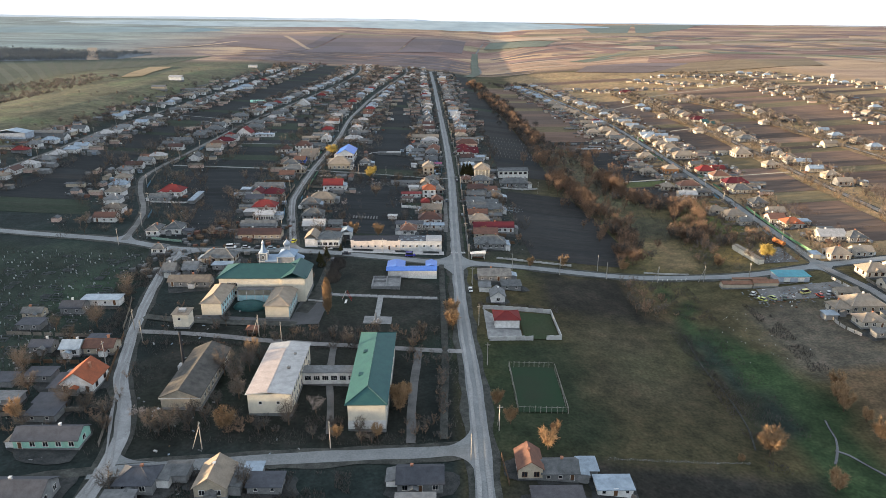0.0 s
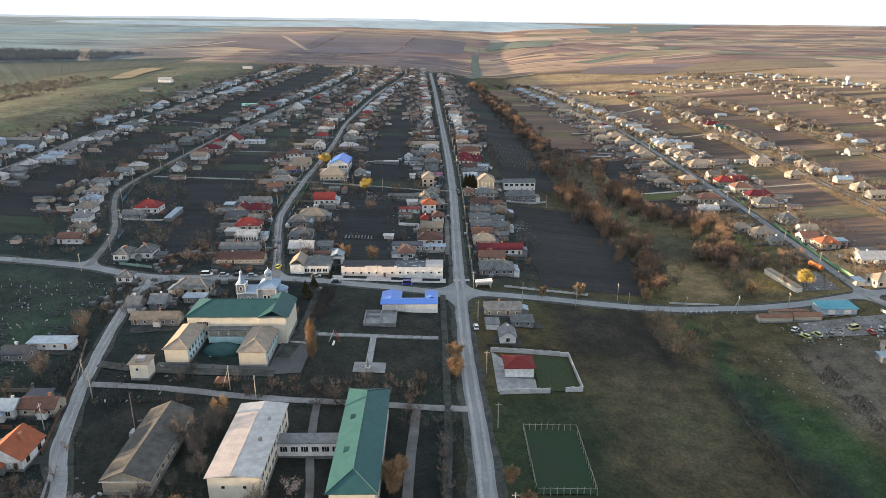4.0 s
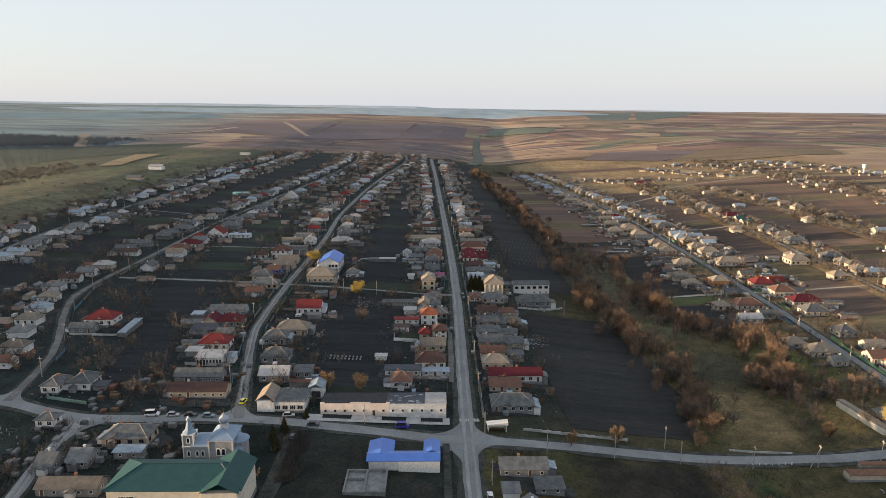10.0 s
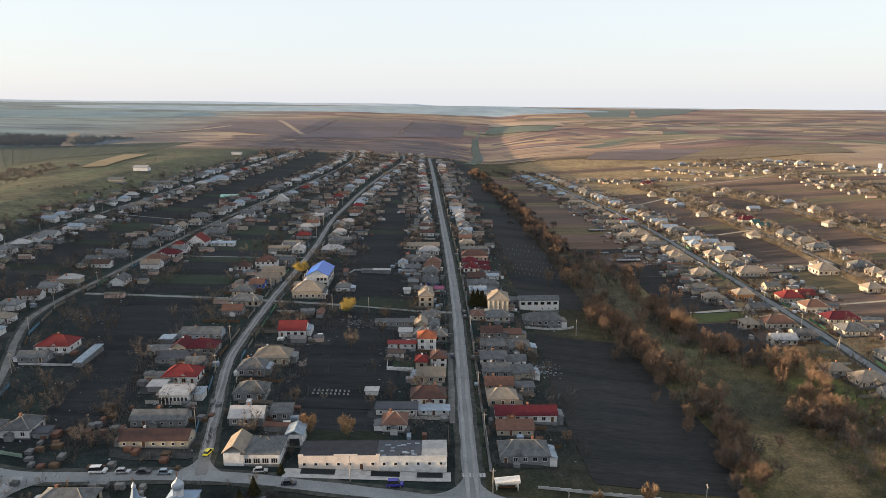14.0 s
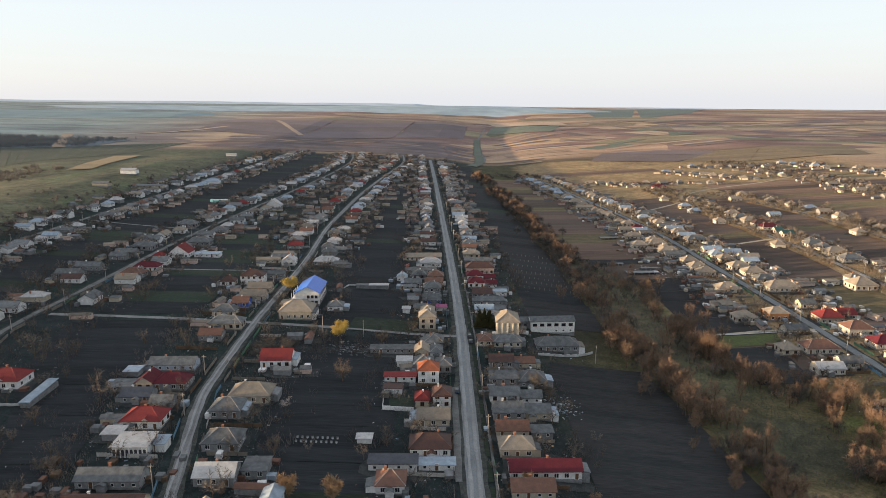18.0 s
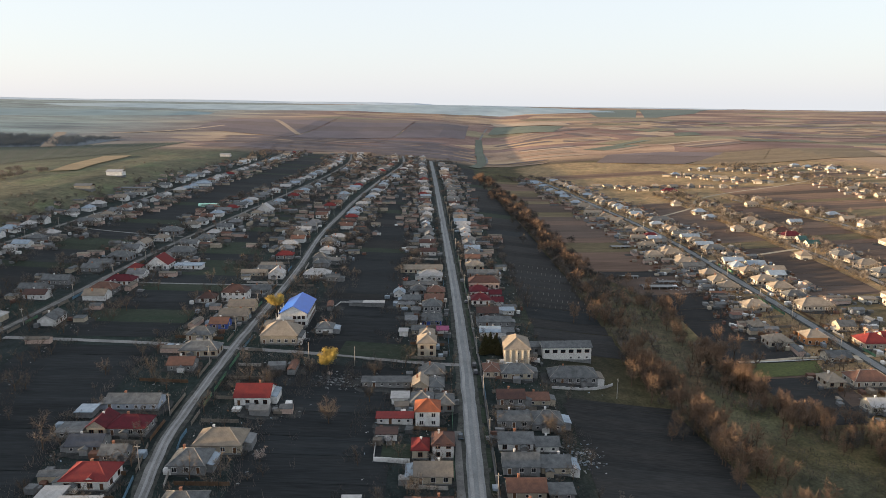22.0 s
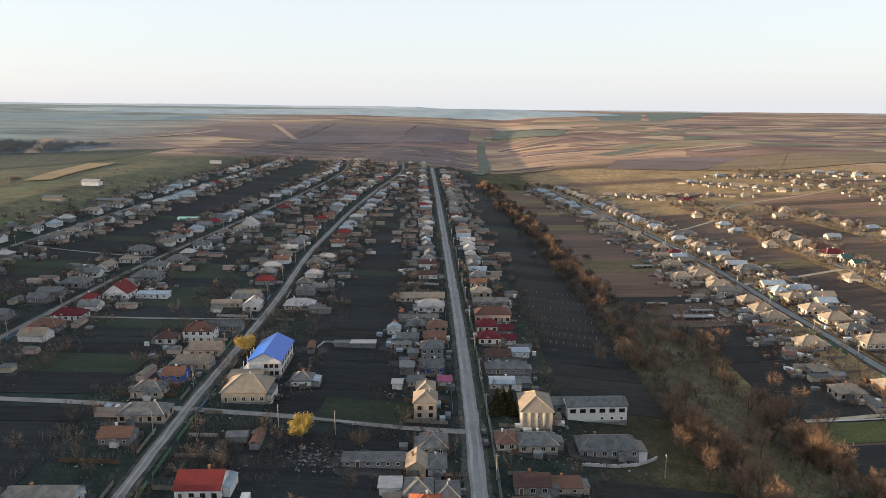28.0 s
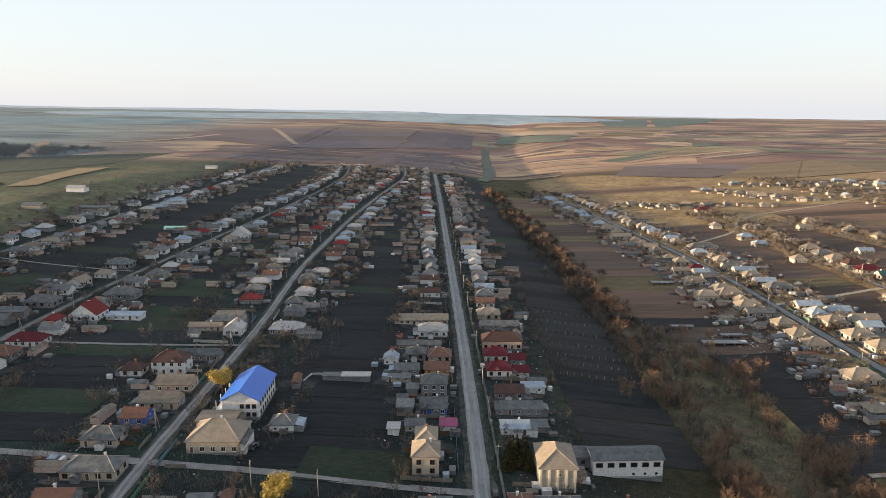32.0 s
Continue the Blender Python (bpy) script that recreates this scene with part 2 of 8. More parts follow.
TWIG = {
    "brown": mat("bare_brown_twigs", (0.096, 0.086, 0.078), (0.061, 0.056, 0.052), 0.4, 0.9, per_thing=0.25),
    "rust": mat("reddish_brown_twigs", (0.215, 0.142, 0.097), (0.145, 0.1, 0.072), 0.4, 0.9, per_thing=0.25),
    "grey": mat("grey_twigs", (0.15, 0.132, 0.117), (0.1, 0.088, 0.08), 0.4, 0.9, per_thing=0.25),
    "ochre": mat("ochre_twigs", (0.275, 0.178, 0.1), (0.19, 0.128, 0.075), 0.4, 0.9, per_thing=0.2),
    "yellow": mat("yellow_blossom", (0.38, 0.29, 0.085), (0.27, 0.205, 0.06), 0.6, 0.9, per_thing=0.05),
    "pale": mat("pale_brown_twigs", (0.15, 0.125, 0.104), (0.1, 0.085, 0.073), 0.4, 0.9, per_thing=0.2),
    "white": mat("pale_blossom", (0.4, 0.34, 0.31), (0.28, 0.23, 0.2), 0.6, 0.9, per_thing=0.1),
    "pink": mat("pink_blossom", (0.4, 0.17, 0.14), (0.3, 0.14, 0.11), 0.6, 0.9, per_thing=0.1),
    # Blue-grey of distant haze, painted into the twigs of the far wood
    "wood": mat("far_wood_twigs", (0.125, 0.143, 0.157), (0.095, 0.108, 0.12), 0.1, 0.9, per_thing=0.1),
    "spruce": mat("dark_spruce_needles", (0.055, 0.05, 0.022), (0.034, 0.034, 0.017), 0.6, 0.9, per_thing=0.1),
}


def ss(a, b, x):
    k = min(1.0, max(0.0, (x - a) / (b - a)))
    return k * k * (3 - 2 * k)


def near_ground(x, y):
    """The village's own slopes: a street ridge, a stream hollow at x = 112, a hillside past it, and a crest with a valley behind it in the west."""
    z = -0.5 + 0.0105 * y
    w = max(0.0, -x)
    z += 0.045 * min(w, 80) + 0.025 * max(0, min(w - 80, 120)) + 0.05 * max(0, min(w - 200, 150))
    if w > 285:
        crest = 375 + 14 * math.sin(y / 170)
        z += (8.6 - 1.6 * (1 - ss(330, 420, y)) + 1.2 * math.sin(y / 130 + 1)) * (1 - 0.8 * ss(1000, 1300, y)) * ss(285, crest, w)
        z -= 32 * (1 - ss(820, 1180, y)) * ss(crest + 35 + 60 * ss(800, 1100, y), crest + 260, w) * (1 - 0.7 * ss(750, 1400, w))
    if x > 8:
        z += -9 * ss(0, 104, x - 8)
        if x > 112:
            z += 0.055 * max(0, x - 132) * ss(122, 172, x)
    return z


def ground(x, y):
    r = math.hypot(x, y - 100)
    cx, cy = max(-1500, min(620, x)), max(-400, min(1350, y))
    z = near_ground(cx, cy)
    k = ss(1150, 4500, r)
    if k > 0:
        far = 94 - 52 * max(-0.7, min(0.7, math.atan2(x, max(abs(y), 1)))) if y > 0 else 90
        z = z + (far - z) * k
        z += 8 * ss(1250, 2000, r) * (1 - ss(3600, 4500, r)) * noise.noise((x / 620, y / 430, 0.3))
        z += 17 * math.exp(-((x + 230) / 480) ** 2 - ((y - 2300) / 300) ** 2) - 7 * math.exp(-((x - 90 - 0.12 * (y - 1500)) / 80) ** 2) * ss(1150, 1500, y)
    return z


def mesh_of(name, bm, mats):
    me = bpy.data.meshes.new(name)
    bm.to_mesh(me)
    bm.free()
    for m in (mats if isinstance(mats, (list, tuple)) else [mats]):
        me.materials.append(m)
    return me


def part(name, bm, material, parent, label="", at=None):
    """Links a bmesh (or a ready mesh) as one mesh object under a thing or a part."""
    me = bm if isinstance(bm, bpy.types.Mesh) else mesh_of(name, bm, material)
    ob = new(name, me)
    ob.parent = parent
    if at is not None:
        ob.matrix_basis = at
    if label:
        ob["label"] = label
    return ob


def thing(name, m, label, category, group="", kind=""):
    e = new(name)
    e.empty_display_size = 0.5
    e.matrix_basis = m
    return tagged(e, label, category, group, kind)


def block(bm, x0, y0, z0, x1, y1, z1, mi=0):
    v = [bm.verts.new(c) for c in ((x0, y0, z0), (x1, y0, z0), (x1, y1, z0), (x0, y1, z0), (x0, y0, z1), (x1, y0, z1), (x1, y1, z1), (x0, y1, z1))]
    for f in ((3, 2, 1, 0), (4, 5, 6, 7), (0, 1, 5, 4), (1, 2, 6, 5), (2, 3, 7, 6), (3, 0, 4, 7)):
        bm.faces.new([v[i] for i in f]).material_index = mi
    return v


def box_bm(*a):
    bm = bmesh.new()
    block(bm, *a)
    return bm


def prism(bm, ring, top, mi=0):
    """A solid between two rings of equal length."""
    lo, hi = [bm.verts.new(c) for c in ring], [bm.verts.new(c) for c in top]
    n = len(lo)
    bm.faces.new(lo[::-1]).material_index = mi
    bm.faces.new(hi).material_index = mi
    for i in range(n):
        bm.faces.new((lo[i], lo[(i + 1) % n], hi[(i + 1) % n], hi[i])).material_index = mi


def rod(bm, a, b, ra, rb, n=6, mi=0):
    a, b = Vector(a), Vector(b)
    q = (b - a).to_track_quat("Z", "Y")
    r0 = [a + q @ Vector((ra * math.cos(2 * math.pi * i / n), ra * math.sin(2 * math.pi * i / n), 0)) for i in range(n)]
    r1 = [b + q @ Vector((rb * math.cos(2 * math.pi * i / n), rb * math.sin(2 * math.pi * i / n), 0)) for i in range(n)]
    prism(bm, r0, r1, mi)


# ---- ground ----
def graded(lo, a, b, hi, step):
    xs, x, s = [], a, step
    while x > lo:
        s *= 1.22
        x -= s
        xs.insert(0, max(x, lo))
    x = a
    while x < b:
        xs.append(x)
        x += step
    x, s = b, step
    xs.append(b)
    while x < hi:
        s *= 1.16
        x += s
        xs.append(min(x, hi))
    return xs


def ground_material():
    m = mat("mixed_field_ground", (0.042, 0.041, 0.028), (0.07, 0.058, 0.043), 0.018, 0.95, fine=60, per_thing=0, bump=0.5, contrast=1.5)
    n, l = m.node_tree.nodes, m.node_tree.links
    geo = n.new("ShaderNodeNewGeometry")
    sep = n.new("ShaderNodeSeparateXYZ")
    l.new(geo.outputs["Position"], sep.inputs[0])
    warp = n.new("ShaderNodeTexNoise")
    warp.inputs["Scale"].default_value = 0.002
    l.new(geo.outputs["Position"], warp.inputs["Vector"])
    mapn = n.new("ShaderNodeMapping")
    mapn.inputs["Rotation"].default_value = (0, 0, radians(-38))
    mapn.inputs["Scale"].default_value = (0.0042, 0.0088, 0.0)
    l.new(geo.outputs["Position"], mapn.inputs["Vector"])
    addv = n.new("ShaderNodeMix")
    addv.data_type = "VECTOR"
    addv.inputs[0].default_value = 0.12
    l.new(mapn.outputs[0], addv.inputs[4])
    l.new(warp.outputs["Color"], addv.inputs[5])
    vor = n.new("ShaderNodeTexVoronoi")
    vor.inputs["Scale"].default_value = 1.0
    l.new(addv.outputs[1], vor.inputs["Vector"])
    pick = n.new("ShaderNodeSeparateColor")
    l.new(vor.outputs["Color"], pick.inputs[0])
    ramp = n.new("ShaderNodeValToRGB")
    ramp.color_ramp.interpolation = "CONSTANT"
    cols = [(0, (0.185, 0.125, 0.108)), (0.2, (0.27, 0.19, 0.138)), (0.38, (0.31, 0.225, 0.15)), (0.5, (0.18, 0.12, 0.105)), (0.68, (0.19, 0.165, 0.112)), (0.78, (0.28, 0.2, 0.142)), (0.9, (0.165, 0.11, 0.098))]
    el = ramp.color_ramp.elements
    while len(el) < len(cols):
        el.new(0.5)
    for e, (p, c) in zip(el, cols):
        e.position, e.color = p, (*c, 1)
    l.new(pick.outputs[0], ramp.inputs[0])
    far = n.new("ShaderNodeMapRange")
    far.inputs["From Min"].default_value, far.inputs["From Max"].default_value = 1330, 1450
    l.new(sep.outputs[1], far.inputs["Value"])
    east = n.new("ShaderNodeMapRange")
    east.inputs["From Min"].default_value, east.inputs["From Max"].default_value = 560, 640
    l.new(sep.outputs[0], east.inputs["Value"])
    mx = n.new("ShaderNodeMath")
    mx.operation = "MAXIMUM"
    l.new(far.outputs[0], mx.inputs[0])
    l.new(east.outputs[0], mx.inputs[1])
    mix = n.new("ShaderNodeMix")
    mix.data_type = "RGBA"
    l.new(mx.outputs[0], mix.inputs[0])
    hsv = next(x for x in n if x.type == "HUE_SAT")
    cover = n.new("ShaderNodeAttribute")
    cover.attribute_name = "land"
    l.new(cover.outputs["Color"], hsv.inputs["Color"])
    tuft = n.new("ShaderNodeTexNoise")
    tuft.inputs["Scale"].default_value, tuft.inputs["Detail"].default_value, tuft.inputs["Roughness"].default_value = 0.16, 7, 0.7
    l.new(geo.outputs["Position"], tuft.inputs["Vector"])
    tone = n.new("ShaderNodeValToRGB")
    te = tone.color_ramp.elements
    te[0].position, te[0].color = 0.36, (0.62, 0.7, 0.68, 1)
    te[1].position, te[1].color = 0.66, (1.38, 1.34, 1.28, 1)
    mid = te.new(0.5)
    mid.color = (0.94, 1.04, 0.96, 1)
    l.new(tuft.outputs[0], tone.inputs[0])
    tufted = n.new("ShaderNodeMix")
    tufted.data_type, tufted.blend_type = "RGBA", "MULTIPLY"
    tufted.inputs[0].default_value = 1.0
    l.new(hsv.outputs[0], tufted.inputs[6])
    l.new(tone.outputs[0], tufted.inputs[7])
    l.new(tufted.outputs[2], mix.inputs[6])
    grained = n.new("ShaderNodeHueSaturation")
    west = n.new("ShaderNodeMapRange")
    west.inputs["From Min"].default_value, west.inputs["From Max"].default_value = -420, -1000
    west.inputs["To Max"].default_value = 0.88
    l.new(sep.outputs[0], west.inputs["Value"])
    # Distance haze as a blue-grey mixed into the ground colour towards the west
    west_haze = n.new("ShaderNodeMix")
    west_haze.data_type = "RGBA"
    west_haze.inputs[7].default_value = (0.18, 0.232, 0.23, 1)
    l.new(west.outputs[0], west_haze.inputs[0])
    lay = n.new("ShaderNodeMapping")
    lay.inputs["Rotation"].default_value = (0, 0, radians(-30))
    lay.inputs["Scale"].default_value = (0.0045, 0.0105, 0.0)
    l.new(geo.outputs["Position"], lay.inputs["Vector"])
    strip = n.new("ShaderNodeTexNoise")
    strip.inputs["Scale"].default_value, strip.inputs["Detail"].default_value, strip.inputs["Roughness"].default_value = 1.0, 6, 0.6
    l.new(lay.outputs[0], strip.inputs["Vector"])
    worn = n.new("ShaderNodeValToRGB")
    we = worn.color_ramp.elements
    we[0].position, we[0].color = 0.34, (0.66, 0.62, 0.64, 1)
    we[1].position, we[1].color = 0.66, (1.36, 1.34, 1.28, 1)
    l.new(strip.outputs[0], worn.inputs[0])
    tilled = n.new("ShaderNodeMix")
    tilled.data_type, tilled.blend_type = "RGBA", "MULTIPLY"
    tilled.inputs[0].default_value = 1.0
    l.new(west_haze.outputs[2], tilled.inputs[6])
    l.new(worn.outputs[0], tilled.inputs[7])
    l.new(ramp.outputs[0], west_haze.inputs[6])
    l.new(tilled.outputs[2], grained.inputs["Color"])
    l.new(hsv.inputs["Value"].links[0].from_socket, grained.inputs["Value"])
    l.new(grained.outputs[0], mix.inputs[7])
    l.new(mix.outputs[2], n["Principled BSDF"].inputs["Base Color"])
    return m


def soft_box(x, y, x0, x1, y0, y1, s=9.0):
    return ss(x0 - s, x0 + s, x) * (1 - ss(x1 - s, x1 + s, x)) * ss(y0 - s, y0 + s, y) * (1 - ss(y1 - s, y1 + s, y))


LAND = (  # x0, x1, y0, y1, soft edge, colour of the cover that grows there, shade and sun painted in
    # village land, darkened and cooled to carry its shade
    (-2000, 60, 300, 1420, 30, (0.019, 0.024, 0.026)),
    # hillside, warmed and brightened to carry the low sun
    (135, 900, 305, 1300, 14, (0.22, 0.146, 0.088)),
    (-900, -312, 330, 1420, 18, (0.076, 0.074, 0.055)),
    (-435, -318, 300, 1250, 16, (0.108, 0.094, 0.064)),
    (20, 112, 20, 149, 3, (0.024, 0.0215, 0.02)),
    (104, 240, 20, 150, 6, (0.032, 0.038, 0.022)),
    (44, 97, 151, 238, 6, (0.047, 0.039, 0.023)),
    (52, 86, 180, 238, 14, (0.055, 0.045, 0.03)),
    (96, 112, 164, 240, 4, (0.019, 0.026, 0.023)),
    (120, 134, 205, 262, 5, (0.072, 0.057, 0.034)),
    (131, 170, 203, 260, 4, (0.088, 0.072, 0.06)),
    (134, 190, 140, 205, 5, (0.1, 0.066, 0.042)),
    (44, 98, 240, 287, 4, (0.024, 0.0205, 0.0175)),
    (88, 110, 246, 290, 6, (0.1, 0.07, 0.039)),
    (134, 200, 255, 262, 4, (0.07, 0.056, 0.043)),
    (16, 50, 150, 214, 5, (0.023, 0.028, 0.017)),
    (-256, -127, 145, 302, 6, (0.026, 0.034, 0.029)),
    (-95, 1, 148, 223, 5, (0.02, 0.0205, 0.019)),
    (-9, 9, 150, 206, 3, (0.013, 0.0155, 0.0155)),
    (-44, 2, 210, 290, 4, (0.023, 0.0225, 0.021)),
    (-130, -44, 262, 298, 5, (0.016, 0.02, 0.02)),
    # covers of the stream hollow, raised in brightness for sunlit grass
    (100, 186, 300, 425, 9, (0.09, 0.069, 0.036)),
    (104, 131, 303, 345, 5, (0.145, 0.102, 0.06)),
    (134, 142, 300, 336, 3, (0.042, 0.044, 0.024)),
    (148, 174, 357, 388, 5, (0.085, 0.09, 0.034)),
    (147, 158, 311, 328, 3, (0.19, 0.12, 0.05)),
    (104, 140, 350, 392, 8, (0.055, 0.05, 0.034)),
)


def at_y(line, y):
    """x of a street or stream at y."""
    for (x0, y0), (x1, y1) in zip(line, line[1:]):
        if y0 <= y <= y1:
            return x0 + (x1 - x0) * (y - y0) / (y1 - y0)
    return line[0][0] if y < line[0][1] else line[-1][0]


BELT_LEFT = [(98, 306), (104, 335), (103, 362), (98, 404), (92, 450), (90, 525), (89, 625), (84, 760), (70, 980), (62, 1120)]
BELT_RIGHT = [(142, 345), (150, 357), (153, 385), (147, 408), (136, 424), (128, 440), (126, 487), (126, 561), (112, 611), (98, 640), (92, 760), (78, 980), (70, 1120)]
MEADOW = [(116, 60), (115, 150), (117, 174), (120, 201), (117, 215), (110, 228), (106, 239), (101, 250), (103, 263), (105, 292)]


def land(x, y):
    """Colour of the natural ground cover: patches of grass and earth that run into one another, with village shade and
    hillside sun in their tones.
    """
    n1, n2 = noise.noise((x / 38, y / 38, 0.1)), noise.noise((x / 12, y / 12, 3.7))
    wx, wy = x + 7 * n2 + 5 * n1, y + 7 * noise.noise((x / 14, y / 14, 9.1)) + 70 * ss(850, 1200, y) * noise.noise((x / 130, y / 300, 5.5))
    # West of x = 10 the base is dark and cool, shade put into it
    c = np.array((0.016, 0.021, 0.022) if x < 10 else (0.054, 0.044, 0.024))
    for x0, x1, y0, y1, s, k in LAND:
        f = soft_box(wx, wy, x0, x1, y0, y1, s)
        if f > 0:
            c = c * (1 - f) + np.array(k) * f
    if y < 300:
        bed = at_y(MEADOW, y)
        wide = 7 - 4.5 * ss(205, 232, y)
        f = (1 - ss(wide, wide + 4, abs(wx - bed))) * (1 - ss(275, 292, y))
        c = c * (1 - f) + np.array((0.026, 0.04, 0.019)) * f
    elif y < 1100:
        left, right = at_y(BELT_LEFT, y), at_y(BELT_RIGHT, y)
        f = ss(left - 6, left + 4, wx) * (1 - ss(right - 4, right + 8, wx)) * ss(390, 420, y)
        c = c * (1 - f) + np.array((0.086, 0.071, 0.049)) * f
    green = max(0.0, n1) * (0.8 if x < 135 else 0.25)
    c = c * (1 - green * np.array((0.3, 0.0, 0.3)))
    return c * (1 + 0.55 * n2 * 0.6 + 0.3 * n1)


xs, ys = graded(-4600, -424, 520, 4600, 6.5), graded(-2600, -160, 1360, 4900, 6.5)
verts = [(x, y, ground(x, y)) for y in ys for x in xs]
nx = len(xs)
faces = [(j * nx + i, j * nx + i + 1, (j + 1) * nx + i + 1, (j + 1) * nx + i) for j in range(len(ys) - 1) for i in range(nx - 1)]
me = bpy.data.meshes.new("ground")
me.from_pydata(verts, [], faces)
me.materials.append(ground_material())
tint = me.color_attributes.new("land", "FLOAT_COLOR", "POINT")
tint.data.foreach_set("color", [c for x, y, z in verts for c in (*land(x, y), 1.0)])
me.polygons.foreach_set("use_smooth", [True] * len(faces))
tagged(new("ground", me), "rolling village land of dull grass, dark soil and far fields", "ground", kind="structure")


def quad_patch(name, corners, material, label, category, lift=0.14, step=7.0, kind="structure"):
    """A patch of land laid on the ground between four corners given in plan."""
    a, b, c, d = [Vector(p) for p in corners]
    nu = max(1, int(max((b - a).length, (c - d).length) / step))
    nv = max(1, int(max((d - a).length, (c - b).length) / step))
    vs, fs = [], []
    for j in range(nv + 1):
        for i in range(nu + 1):
            u, v = i / nu, j / nv
            p = (a * (1 - u) + b * u) * (1 - v) + (d * (1 - u) + c * u) * v
            vs.append((p.x, p.y, ground(p.x, p.y) + lift))
    for j in range(nv):
        for i in range(nu):
            k = j * (nu + 1) + i
            fs.append((k, k + 1, k + nu + 2, k + nu + 1))
    m = bpy.data.meshes.new(name)
    m.from_pydata(vs, [], fs)
    m.materials.append(material)
    return tagged(new(name, m), label, category, kind=kind)


def line_points(pts, step=5.0):
    out = []
    n = len(pts)
    for i in range(n - 1):
        p0, p1, p2, p3 = [Vector(pts[max(0, min(n - 1, i + k))]) for k in (-1, 0, 1, 2)]
        m = max(1, int((p2 - p1).length / step))
        for k in range(m):
            t = k / m
            out.append(0.5 * ((2 * p1) + (p2 - p0) * t + (2 * p0 - 5 * p1 + 4 * p2 - p3) * t * t + (3 * p1 - p0 - 3 * p2 + p3) * t ** 3))
    out.append(Vector(pts[-1]))
    return out


def ribbon(name, pts, width, material, label, category, lift=0.2, wobble=0.0, seed=0, kind="structure"):
    """A strip along a line in plan, laid on the ground with a slight crown."""
    p = line_points(pts, 3.0)
    vs, fs = [], []
    for i, q in enumerate(p):
        d = (p[min(i + 1, len(p) - 1)] - p[max(i - 1, 0)]).normalized()
        s = Vector((d.y, -d.x))
        wl, wr = [width / 2 + 1.3 * wobble * noise.noise((q.x / 11, q.y / 11, seed + 40 * k)) for k in (0, 1)]
        for k, f in enumerate((-1, -0.45, 0, 0.45, 1)):
            o = q + s * (f * (wl if f < 0 else wr))
            vs.append((o.x, o.y, ground(o.x, o.y) + lift + (0.05, 0.09, 0.1, 0.09, 0.05)[k] - 0.05))
    for i in range(len(p) - 1):
        for k in range(4):
            a = i * 5 + k
            fs.append((a, a + 1, a + 6, a + 5))
    m = bpy.data.meshes.new(name)
    m.from_pydata(vs, [], fs)
    m.materials.append(material)
    return tagged(new(name, m), label, category, kind=kind)


MAIN = [(12, -60), (12, 60), (13, 171), (11, 240), (11, 328), (12, 450), (11, 560), (8, 700), (0, 1050), (-8, 1340)]
CROSS = [(-420, 345), (-300, 330), (-180, 314), (-149, 308), (-117, 298), (-65, 300), (-28, 296), (7, 291), (33, 290), (101, 292), (155, 295), (190, 301), (260, 310), (420, 330)]
SOUTH = [(-84, 137), (-44, 144), (12, 151)]
WEST = [(-88, -120), (-84, 40), (-81, 141), (-97, 185), (-109, 230), (-117, 275), (-117, 298)]
SECOND = [(-67, 300), (-76, 345), (-84, 388), (-86, 465), (-85, 529), (-85, 600), (-88, 700), (-85, 800), (-81, 895), (-68, 1065), (-54, 1210), (-52, 1300), (-58, 1400)]
THIRD = [(-150, 309), (-160, 356), (-184, 410), (-193, 448), (-190, 527), (-185, 650), (-172, 780), (-159, 897), (-142, 1080), (-136, 1230), (-140, 1310), (-150, 1400)]
FOURTH = [(-290, 330), (-286, 490), (-290, 580), (-287, 680), (-282, 790), (-276, 950), (-268, 1120), (-262, 1320), (-255, 1400)]
EAST = [(187, 300), (190, 377), (192, 450), (192, 580), (189, 742), (170, 925), (146, 1123), (120, 1170)]
EAST_S = [(187, 302), (189, 288), (192, 276), (193, 261), (191, 240), (186, 205), (184, 150)]
EAST_B = [(264, 310), (266, 446), (268, 522), (271, 620), (270, 700), (268, 774), (264, 882), (256, 960)]
EAST_C = [(352, 330), (350, 480), (346, 621), (345, 760), (332, 840), (316, 900)]
EAST_D = [(430, 480), (450, 620), (470, 760), (462, 1000), (440, 1200)]
EAST_E = [(620, 800), (602, 860), (563, 991), (509, 1163)]
for k, (nm, line, w, mt, lb) in enumerate((
        ("road_main", MAIN, 5.0, asphalt, "worn grey asphalt village main street"),
        ("road_cross", CROSS, 5.0, asphalt, "worn grey asphalt cross street with dusty edges"),
        ("road_south", SOUTH, 4.5, asphalt, "narrow grey asphalt street"),
        ("road_west", WEST, 3.7, pale_dirt, "pale gravel street beside the school grounds"),
        ("road_second", SECOND, 3.4, gravel, "pale unpaved village street"),
        ("road_third", THIRD, 3.0, dull_track, "pale unpaved village street"),
        ("road_fourth", FOURTH, 3.0, dull_track, "pale unpaved village street at the edge"),
        ("road_east", EAST, 3.7, asphalt, "grey village street along the sunlit hillside"),
        ("road_east_upper", EAST_B, 3.2, gravel, "pale dirt street on the hillside"),
        ("road_hill", EAST_C, 3.2, gravel, "pale dirt street on the hillside"),
        ("road_south_east", EAST_S, 4.0, gravel, "pale dirt street below the farm"),
        ("road_hill_top", EAST_D, 3.0, dull_track, "pale dirt street on the hillside"))):
    ribbon(nm.replace("road", "verge"), line, w * 1.75, verge, "dusty trodden verge of earth and thin grass", "verge", 0.16, w * 0.22, 50 + k)
    ribbon(nm, line, w, mt, lb, "road", 0.22 + 0.012 * k, 0.3 if w > 4 else 0.45, k)


